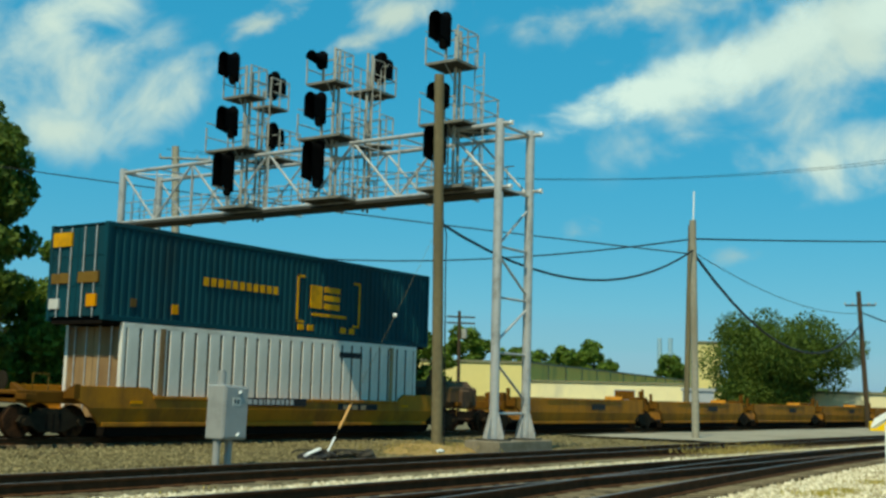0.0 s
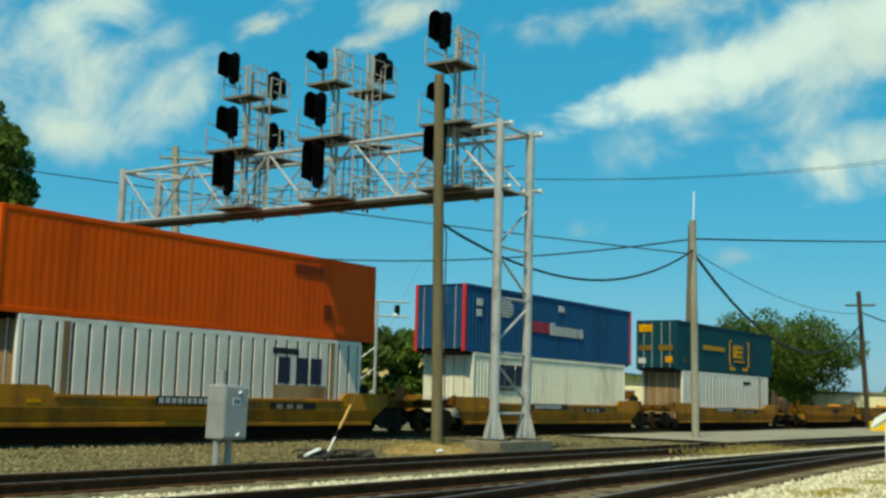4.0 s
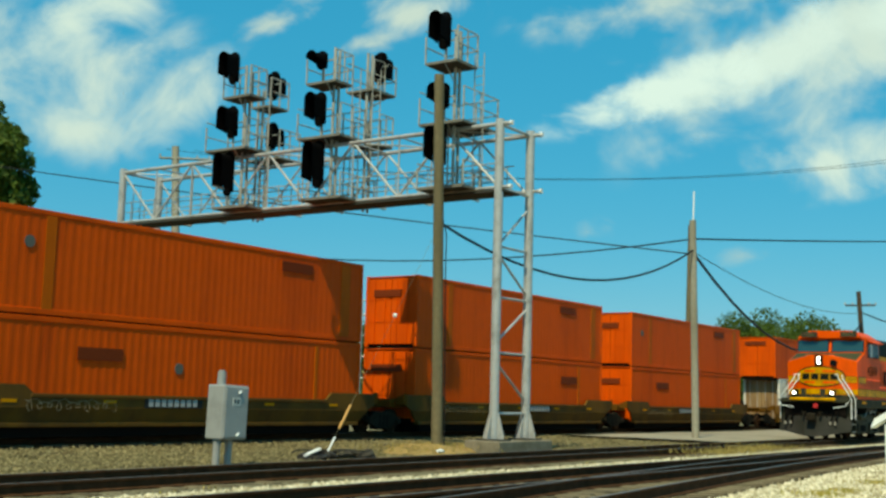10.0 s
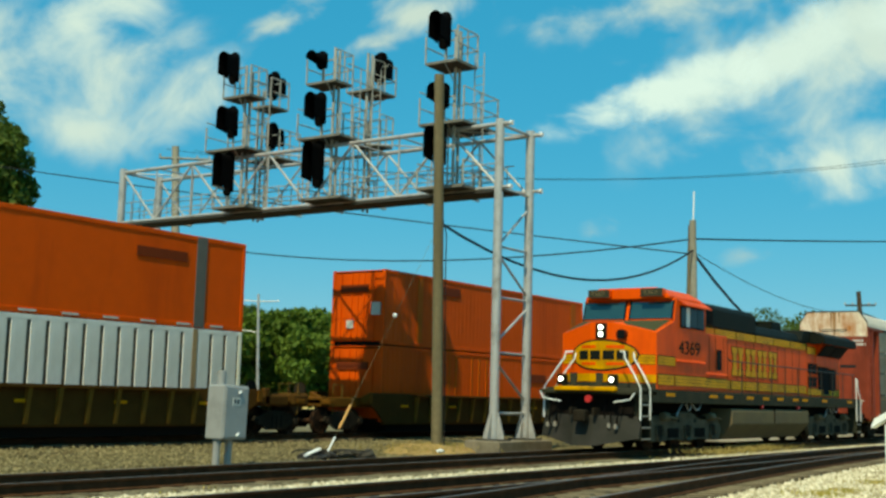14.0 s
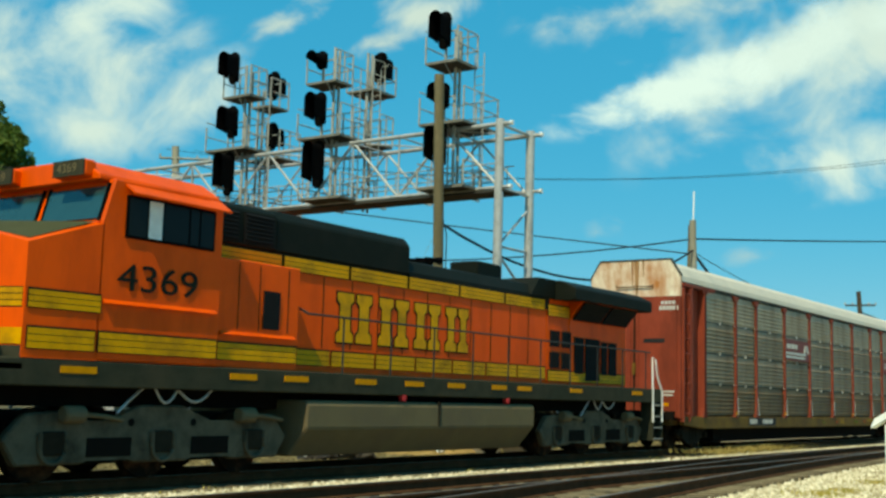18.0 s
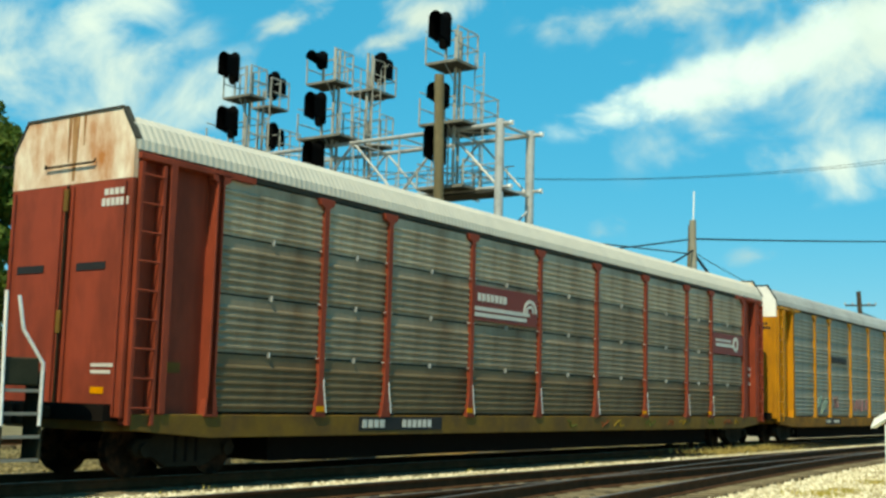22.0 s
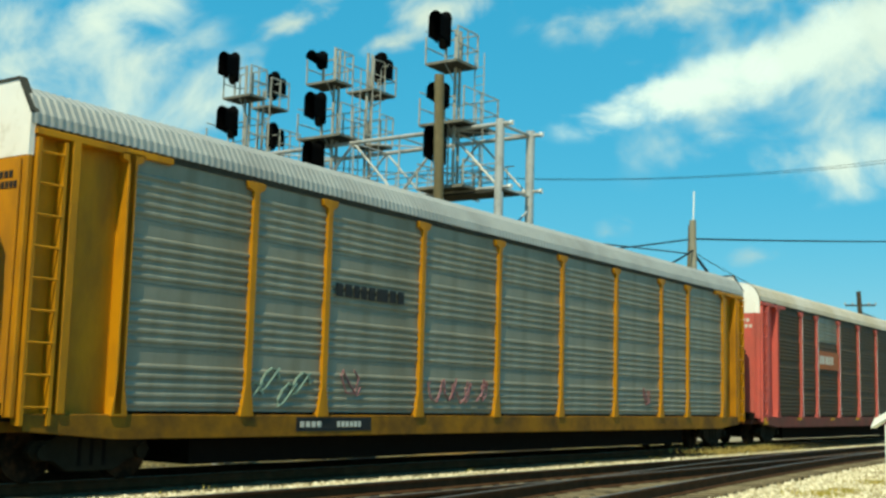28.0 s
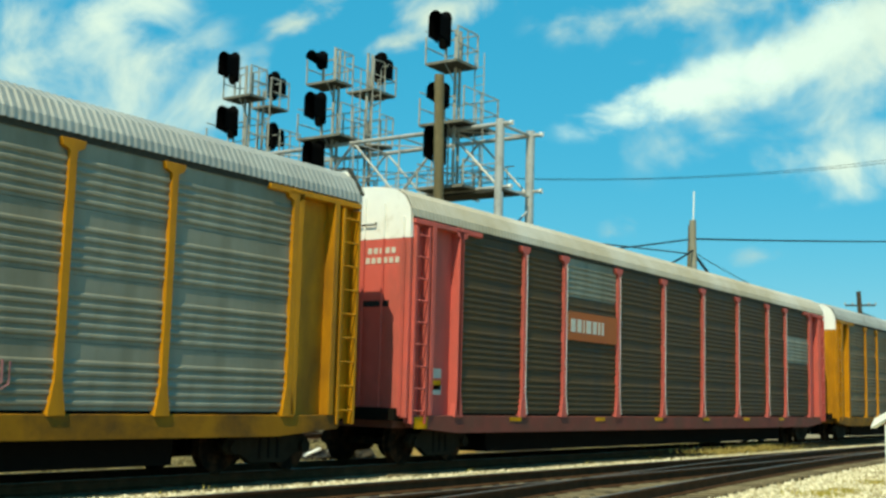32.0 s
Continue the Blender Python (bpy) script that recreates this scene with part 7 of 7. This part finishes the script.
def tree(label, x, y, height, radius, crown_low, blobs, leaves, size, seed, mat=None, z0=-0.4, squash=1.0, base=None):
    """Trunk and limbs, and a crown of leaf clumps: many small bent leaves strewn over uneven lobes."""
    rng = np.random.default_rng(seed)
    t = thing("tree", label, "tree", pose(x, y, z0), "trees")
    H = height
    bm = bmesh.new()
    tube(bm, [(0, 0, 0), (0.1, 0.05, H * 0.25), (-0.1, 0.1, H * 0.5), (0.05, 0, H * 0.8)], 0.035 * H * 0.6 + 0.06, 9, 0.04)
    for k in range(6):
        a = rng.uniform(0, 6.28)
        h0 = H * rng.uniform(0.18, 0.5)
        e = radius * rng.uniform(0.5, 0.85)
        tube(bm, [(0, 0, h0), (0.5 * e * math.cos(a), 0.5 * e * math.sin(a), h0 + H * 0.14), (e * math.cos(a), e * math.sin(a), h0 + H * 0.22)], 0.012 * H + 0.03, 6, 0.025)
    part("trunk", bm, M_BARK, t, smooth=True)
    # lobes
    lob = []
    mid, hh = (crown_low + H) / 2, (H - crown_low) / 2
    for k in range(blobs):
        a, u = rng.uniform(0, 6.28), rng.uniform(-0.9, 0.92)
        rr = math.sqrt(max(0.05, 1 - abs(u) ** 2.2)) * radius
        d = rng.uniform(0.3, 0.92)
        s = radius * rng.uniform(0.15, 0.4)
        lob.append((rr * d * math.cos(a), rr * d * math.sin(a), min(mid + u * hh * 0.9, H - s * 0.7), s))
    lob = np.array(lob)
    pick = rng.choice(blobs, leaves, p=lob[:, 3] ** 2 / (lob[:, 3] ** 2).sum())
    v = rng.normal(size=(leaves, 3))
    v /= np.linalg.norm(v, axis=1)[:, None]
    dist = rng.uniform(0.25, 1.08, leaves) ** 0.55
    c = lob[pick, :3] + v * (lob[pick, 3] * dist)[:, None] * np.array([1, 1, 0.8])
    # each leaf a bent pair of triangles
    n1 = rng.normal(size=(leaves, 3)) + v * 0.8
    n1 /= np.linalg.norm(n1, axis=1)[:, None]
    u1 = np.cross(n1, rng.normal(size=(leaves, 3)))
    u1 /= np.linalg.norm(u1, axis=1)[:, None]
    w1 = np.cross(n1, u1)
    s = size * rng.uniform(0.6, 1.35, leaves)[:, None]
    quad = np.stack([c - u1 * s, c - w1 * s * 0.5 + n1 * s * 0.15, c + u1 * s, c + w1 * s * 0.5 + n1 * s * 0.15], axis=1).reshape(-1, 3)
    quad[:, 2] = np.maximum(quad[:, 2], 0.05)
    me = bpy.data.meshes.new("crown")
    me.from_pydata(quad.tolist(), [], [(4 * i, 4 * i + 1, 4 * i + 2, 4 * i + 3) for i in range(leaves)])
    me.materials.append(mat or M_LEAF)
    ob = new("crown", me)
    ob.parent = t
    return t


tree("broad dark green shade tree behind a road", 116.0, 38.7, 11.7, 7.4, 0.8, 80, 52000, 0.17, 11, M_LEAF3)
tree("tall dark leafy tree beside the tracks", 40.8, 63.1, 20.8, 3.7, 1.0, 66, 28000, 0.22, 12, M_LEAF3)
tree("tall dark leafy tree beside the tracks", 37.5, 66.0, 16.0, 4.0, 1.0, 34, 9000, 0.26, 13, M_LEAF2)
tree("tall dark leafy tree beside the tracks", 39.2, 65.0, 16.8, 3.5, 3.0, 32, 9000, 0.26, 31, M_LEAF2)
tree("tall dark leafy tree beside the tracks", 40.7, 62.0, 16.0, 3.4, 0.8, 40, 13000, 0.24, 35, M_LEAF3)
tree("green broad tree beside the gantry", 52.2, 67.6, 14.0, 4.2, 0.5, 36, 11000, 0.26, 14)
tree("green broad tree beside the gantry", 47.6, 70.0, 10.5, 4.4, 0.3, 30, 8000, 0.28, 15)
tree("green broad tree behind the far track", 58.0, 66.0, 10.5, 4.5, 0.3, 30, 8000, 0.28, 16)
tree("green broad tree behind the far track", 76.2, 79.0, 12.3, 5.5, 0.4, 36, 9000, 0.32, 17)
tree("green broad tree behind the far track", 81.5, 73.5, 9.6, 4.8, 0.3, 32, 8000, 0.32, 18)
tree("green broad tree behind the far track", 88.0, 80.0, 9.5, 5.0, 0.3, 30, 7000, 0.34, 19)
tree("green broad tree behind the far track", 70.0, 86.0, 13.0, 6.0, 0.4, 34, 8000, 0.34, 20)
tree("distant round green tree above the warehouse", 230.0, 127.4, 14.6, 6.4, 1.0, 34, 4200, 0.6, 21)
tree("distant round green tree above the warehouse", 232.0, 120.6, 15.7, 5.6, 1.0, 34, 3800, 0.6, 27)
tree("distant round green tree above the warehouse", 230.0, 114.8, 11.6, 3.4, 1.0, 22, 1800, 0.6, 28)
tree("distant green tree above the warehouse", 175.0, 112.9, 12.4, 3.2, 1.0, 24, 2600, 0.5, 29)
tree("distant round green tree above the warehouse", 275.0, 120.0, 14.2, 4.8, 1.0, 30, 3500, 0.6, 22)
tree("distant green tree above the warehouse", 166.0, 111.0, 14.2, 4.6, 1.0, 30, 4500, 0.5, 23)
tree("distant green tree above the warehouse", 172.0, 103.5, 11.8, 4.0, 1.0, 26, 3500, 0.5, 24)
tree("distant green tree above the warehouse", 160.0, 118.0, 12.4, 5.0, 1.0, 26, 3500, 0.5, 25)
for k, (x, y, h, r) in enumerate(((88.5, 76.0, 10.2, 4.6), (93.0, 72.5, 9.4, 4.4), (96.5, 69.5, 8.6, 4.0), (84.0, 84.0, 12.0, 5.5), (64.0, 78.0, 11.0, 5.0), (55.0, 74.0, 9.0, 4.8), (43.0, 74.0, 11.0, 5.5))):
    tree("green broad tree behind the far track", x, y, h, r, 0.2, 30, 6500, 0.33, 40 + k, M_LEAF2 if k % 2 else None)
# far wood along the horizon, as one strip of leaf clumps
rng = np.random.default_rng(5)
n = 12000
ang = rng.uniform(-0.25, 1.45, n)
R = rng.uniform(420, 560, n)
top = 7.5 + 3.0 * np.sin(ang * 23) + 2.0 * np.sin(ang * 61 + 1)
c = np.stack([R * np.cos(ang), R * np.sin(ang), rng.uniform(0, 1, n) ** 0.7 * top], axis=1)
d = rng.normal(size=(n, 3, 3)) * 1.5
me = bpy.data.meshes.new("far_wood")
me.from_pydata((c[:, None, :] + d).reshape(-1, 3).tolist(), [], [(3 * i, 3 * i + 1, 3 * i + 2) for i in range(n)])
me.materials.append(M_LEAF2)
tagged(new("far_wood", me), "distant strip of green woods on the horizon", "woods", kind="stuff")

# ---- gravel stones and dry grass ----
def stones(name, count, x0, x1, y0, y1, z, size, mat, seed, label):
    rng = np.random.default_rng(seed)
    base = np.array([(1, 0, 0), (-1, 0, 0), (0, 1, 0), (0, -1, 0), (0, 0, 0.8), (0, 0, -0.8)], float)
    tri = [(0, 2, 4), (2, 1, 4), (1, 3, 4), (3, 0, 4), (2, 0, 5), (1, 2, 5), (3, 1, 5), (0, 3, 5)]
    k = rng.uniform(0, 1, count) ** 1.4
    c = np.stack([x0 + (x1 - x0) * k, rng.uniform(y0, y1, count), np.full(count, z)], axis=1)
    s = size * rng.uniform(0.5, 1.5, (count, 1, 3))
    v = base[None] * s * rng.uniform(0.7, 1.3, (count, 6, 3))
    a = rng.uniform(0, 6.28, count)
    ca, sa = np.cos(a)[:, None], np.sin(a)[:, None]
    v = np.stack([v[:, :, 0] * ca - v[:, :, 1] * sa, v[:, :, 0] * sa + v[:, :, 1] * ca, v[:, :, 2]], axis=2)
    me = bpy.data.meshes.new(name)
    me.from_pydata((v + c[:, None]).reshape(-1, 3).tolist(), [], [tuple(6 * i + j for j in t) for i in range(count) for t in tri])
    me.materials.append(mat)
    return tagged(new(name, me), label, "gravel", kind="stuff")


def stone_material(name, a, b):
    mt = bpy.data.materials.new(name)
    mt.use_nodes = True
    n, l = mt.node_tree.nodes, mt.node_tree.links
    n["Principled BSDF"].inputs["Roughness"].default_value = 0.9
    n["Principled BSDF"].inputs["Specular IOR Level"].default_value = 0.05
    ge = n.new("ShaderNodeNewGeometry")
    mx = n.new("ShaderNodeMix")
    mx.data_type = "RGBA"
    mx.inputs["A"].default_value, mx.inputs["B"].default_value = (*a, 1), (*b, 1)
    l.new(ge.outputs["Random Per Island"], mx.inputs["Factor"])
    l.new(mx.outputs["Result"], n["Principled BSDF"].inputs["Base Color"])
    return mt


M_STONE_PALE = stone_material("pale_stones", (0.30, 0.24, 0.13), (0.80, 0.71, 0.50))
M_STONE_GREY = stone_material("grey_stones", (0.03, 0.022, 0.012), (0.15, 0.115, 0.06))
stones("gravel_stones_near", 19000, 9, 45, 3.5, 8.75, NEAR - 0.245, 0.045, M_STONE_PALE, 1, "loose pale limestone gravel")
stones("gravel_stones_between", 7000, 8, 60, 11.0, 12.25, NEAR - 0.17, 0.045, M_STONE_PALE, 2, "loose pale gravel between tracks")
stones("ballast_stones", 9000, 8, 50, 12.3, 17.4, NEAR - 0.32, 0.035, M_STONE_GREY, 3, "loose grey ballast stones")
M_STONE_MIX = stone_material("mixed_ballast_stones", (0.05, 0.04, 0.022), (0.46, 0.38, 0.24))
stones("ballast_stones_side", 9000, 8, 45, 7.2, 11.2, NEAR - 0.29, 0.04, M_STONE_MIX, 9, "loose mixed ballast stones between rails")
M_STONE_TAN = stone_material("tan_stones", (0.06, 0.048, 0.02), (0.30, 0.245, 0.12))
stones("ballast_stones_far", 15000, 6, 50, 17.2, 26.2, -0.2, 0.042, M_STONE_TAN, 4, "loose tan ballast stones")


def grass(name, count, spots, seed, height, mat, label):
    rng = np.random.default_rng(seed)
    v, f = [], []
    for i in range(count):
        x, y, r, z = spots[i % len(spots)]
        d = r * abs(rng.normal()) * 0.6
        a = rng.uniform(0, 6.28)
        px_, py_ = x + d * math.cos(a) * 1.6, y + d * math.sin(a)
        h = height * rng.uniform(0.4, 1.2)
        b = rng.uniform(0, 6.28)
        w = 0.012
        lx, ly = rng.normal() * 0.3 * h, rng.normal() * 0.3 * h
        k = len(v)
        v += [(px_ - w * math.cos(b), py_ - w * math.sin(b), z), (px_ + w * math.cos(b), py_ + w * math.sin(b), z), (px_ + lx, py_ + ly, z + h)]
        f.append((k, k + 1, k + 2))
    me = bpy.data.meshes.new(name)
    me.from_pydata(v, [], f)
    me.materials.append(mat)
    return tagged(new(name, me), label, "grass", kind="stuff")


M_STRAW = stone_material("dry_straw", (0.24, 0.18, 0.045), (0.46, 0.35, 0.12))
M_GRASS = stone_material("yellow_green_grass", (0.24, 0.22, 0.035), (0.55, 0.42, 0.12))
grass("dry_grass", 2600, [(28.2, 19.8, 1.2, -0.05), (27.2, 19.6, 1.2, -0.12), (29.6, 20.2, 0.9, -0.1), (39.0, 13.4, 1.8, 0.0), (36.0, 13.0, 1.6, 0.0), (33.0, 12.8, 1.2, 0.0)], 6, 0.16, M_STRAW, "patch of dry straw-coloured grass")
grass("near_grass", 900, [(20.5, 6.1, 0.5, -0.08), (21.6, 6.0, 0.4, -0.08), (24.6, 6.2, 0.5, -0.08)], 7, 0.08, M_GRASS, "thin yellow green grass on gravel")
grass("track_weeds", 300, [(random.uniform(9, 40), random.uniform(10.6, 13.0), 0.15, -0.04) for _ in range(40)], 8, 0.07, M_GRASS, "scattered small weeds between rails")

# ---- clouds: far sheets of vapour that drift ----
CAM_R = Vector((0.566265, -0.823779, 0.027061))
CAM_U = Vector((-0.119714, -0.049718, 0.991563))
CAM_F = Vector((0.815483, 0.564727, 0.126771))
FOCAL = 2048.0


def cloud_material(name, seed, scale, stretch, low, high, tilt, white):
    mt = bpy.data.materials.new(name)
    mt.use_nodes = True
    n, l = mt.node_tree.nodes, mt.node_tree.links
    n.remove(n["Principled BSDF"])
    tc = n.new("ShaderNodeTexCoord")
    mp = n.new("ShaderNodeMapping")
    mp.inputs["Rotation"].default_value = (0, 0, radians(tilt))
    mp.inputs["Scale"].default_value = (scale, scale * stretch, 1)
    mp.inputs["Location"].default_value = (seed * 3.7, seed * 1.3, seed)
    l.new(tc.outputs["UV"], mp.inputs["Vector"])
    ns = n.new("ShaderNodeTexNoise")
    ns.inputs["Scale"].default_value, ns.inputs["Detail"].default_value, ns.inputs["Roughness"].default_value = 1.0, 7, 0.55
    ns.inputs["Distortion"].default_value = 0.35
    l.new(mp.outputs[0], ns.inputs["Vector"])
    # fade to nothing at the sheet's rim
    m0 = n.new("ShaderNodeMapping")
    m0.inputs["Location"].default_value = (-1, -1, 0)
    m0.inputs["Scale"].default_value = (2, 2, 1)
    l.new(tc.outputs["UV"], m0.inputs["Vector"])
    gr = n.new("ShaderNodeTexGradient")
    gr.gradient_type = "SPHERICAL"
    l.new(m0.outputs[0], gr.inputs["Vector"])
    ad = n.new("ShaderNodeMath")
    ad.operation = "MULTIPLY_ADD"
    ad.inputs[1].default_value = 0.8
    l.new(gr.outputs["Fac"], ad.inputs[0])
    puff = n.new("ShaderNodeMapRange")
    puff.inputs["From Min"].default_value, puff.inputs["From Max"].default_value = 0.28, 0.72
    l.new(ns.outputs["Fac"], puff.inputs["Value"])
    l.new(puff.outputs[0], ad.inputs[2])
    rm = n.new("ShaderNodeMapRange")
    rm.interpolation_type = "SMOOTHSTEP"
    rm.inputs["From Min"].default_value, rm.inputs["From Max"].default_value = low, high
    l.new(ad.outputs[0], rm.inputs["Value"])
    edge = n.new("ShaderNodeMapRange")
    edge.interpolation_type = "SMOOTHSTEP"
    edge.inputs["From Min"].default_value, edge.inputs["From Max"].default_value = 0.0, 0.3
    l.new(gr.outputs["Fac"], edge.inputs["Value"])
    mu = n.new("ShaderNodeMath")
    mu.operation = "MULTIPLY"
    l.new(rm.outputs[0], mu.inputs[0])
    l.new(edge.outputs[0], mu.inputs[1])
    em = n.new("ShaderNodeEmission")
    em.inputs["Strength"].default_value = white
    em.inputs["Color"].default_value = (0.84, 0.97, 0.95, 1)
    tp = n.new("ShaderNodeBsdfTransparent")
    ms = n.new("ShaderNodeMixShader")
    l.new(mu.outputs[0], ms.inputs[0])
    l.new(tp.outputs[0], ms.inputs[1])
    l.new(em.outputs[0], ms.inputs[2])
    l.new(ms.outputs[0], n["Material Output"].inputs["Surface"])
    return mt


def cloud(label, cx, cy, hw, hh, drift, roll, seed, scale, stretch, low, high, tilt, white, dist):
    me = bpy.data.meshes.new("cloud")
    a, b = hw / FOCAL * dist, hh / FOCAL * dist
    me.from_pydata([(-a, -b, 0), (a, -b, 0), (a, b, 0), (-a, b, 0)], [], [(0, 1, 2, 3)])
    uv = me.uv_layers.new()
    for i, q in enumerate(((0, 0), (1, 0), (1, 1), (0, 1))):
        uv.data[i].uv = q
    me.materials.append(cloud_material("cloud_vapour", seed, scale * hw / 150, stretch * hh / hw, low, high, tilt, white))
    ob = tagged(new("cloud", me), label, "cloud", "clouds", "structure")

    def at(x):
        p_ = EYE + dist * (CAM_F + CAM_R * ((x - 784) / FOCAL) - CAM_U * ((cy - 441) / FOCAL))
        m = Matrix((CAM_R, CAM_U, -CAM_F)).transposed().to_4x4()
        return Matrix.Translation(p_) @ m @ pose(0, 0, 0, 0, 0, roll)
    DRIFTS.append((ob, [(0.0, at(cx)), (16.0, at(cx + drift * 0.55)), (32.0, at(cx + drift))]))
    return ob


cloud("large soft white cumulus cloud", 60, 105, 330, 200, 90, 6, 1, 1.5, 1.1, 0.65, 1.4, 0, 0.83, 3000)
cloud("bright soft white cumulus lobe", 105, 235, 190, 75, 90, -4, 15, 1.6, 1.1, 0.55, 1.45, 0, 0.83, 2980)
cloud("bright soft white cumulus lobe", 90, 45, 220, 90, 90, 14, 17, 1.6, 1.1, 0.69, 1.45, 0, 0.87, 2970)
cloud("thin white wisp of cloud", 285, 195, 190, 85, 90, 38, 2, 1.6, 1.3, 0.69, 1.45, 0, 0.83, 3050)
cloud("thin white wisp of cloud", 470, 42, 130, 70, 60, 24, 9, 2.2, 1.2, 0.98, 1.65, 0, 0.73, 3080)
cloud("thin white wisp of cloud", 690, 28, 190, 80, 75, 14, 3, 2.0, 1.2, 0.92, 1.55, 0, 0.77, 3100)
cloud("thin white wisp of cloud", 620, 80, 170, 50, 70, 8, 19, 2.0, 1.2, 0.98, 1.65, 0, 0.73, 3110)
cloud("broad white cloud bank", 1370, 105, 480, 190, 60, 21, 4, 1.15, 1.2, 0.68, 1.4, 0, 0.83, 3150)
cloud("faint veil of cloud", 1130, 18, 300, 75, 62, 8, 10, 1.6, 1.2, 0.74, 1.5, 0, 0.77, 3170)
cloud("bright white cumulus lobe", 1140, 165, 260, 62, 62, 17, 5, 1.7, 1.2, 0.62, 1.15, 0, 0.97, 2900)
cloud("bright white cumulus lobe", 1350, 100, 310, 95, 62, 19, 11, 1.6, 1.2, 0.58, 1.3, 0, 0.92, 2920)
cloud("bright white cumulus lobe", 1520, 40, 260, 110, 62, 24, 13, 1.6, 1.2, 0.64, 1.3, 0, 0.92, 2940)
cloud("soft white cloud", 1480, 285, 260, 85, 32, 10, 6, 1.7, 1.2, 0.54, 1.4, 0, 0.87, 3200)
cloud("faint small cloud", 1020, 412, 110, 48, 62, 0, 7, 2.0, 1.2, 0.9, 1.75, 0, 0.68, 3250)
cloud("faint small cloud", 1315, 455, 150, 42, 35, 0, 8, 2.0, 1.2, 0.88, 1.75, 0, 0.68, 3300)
motions()
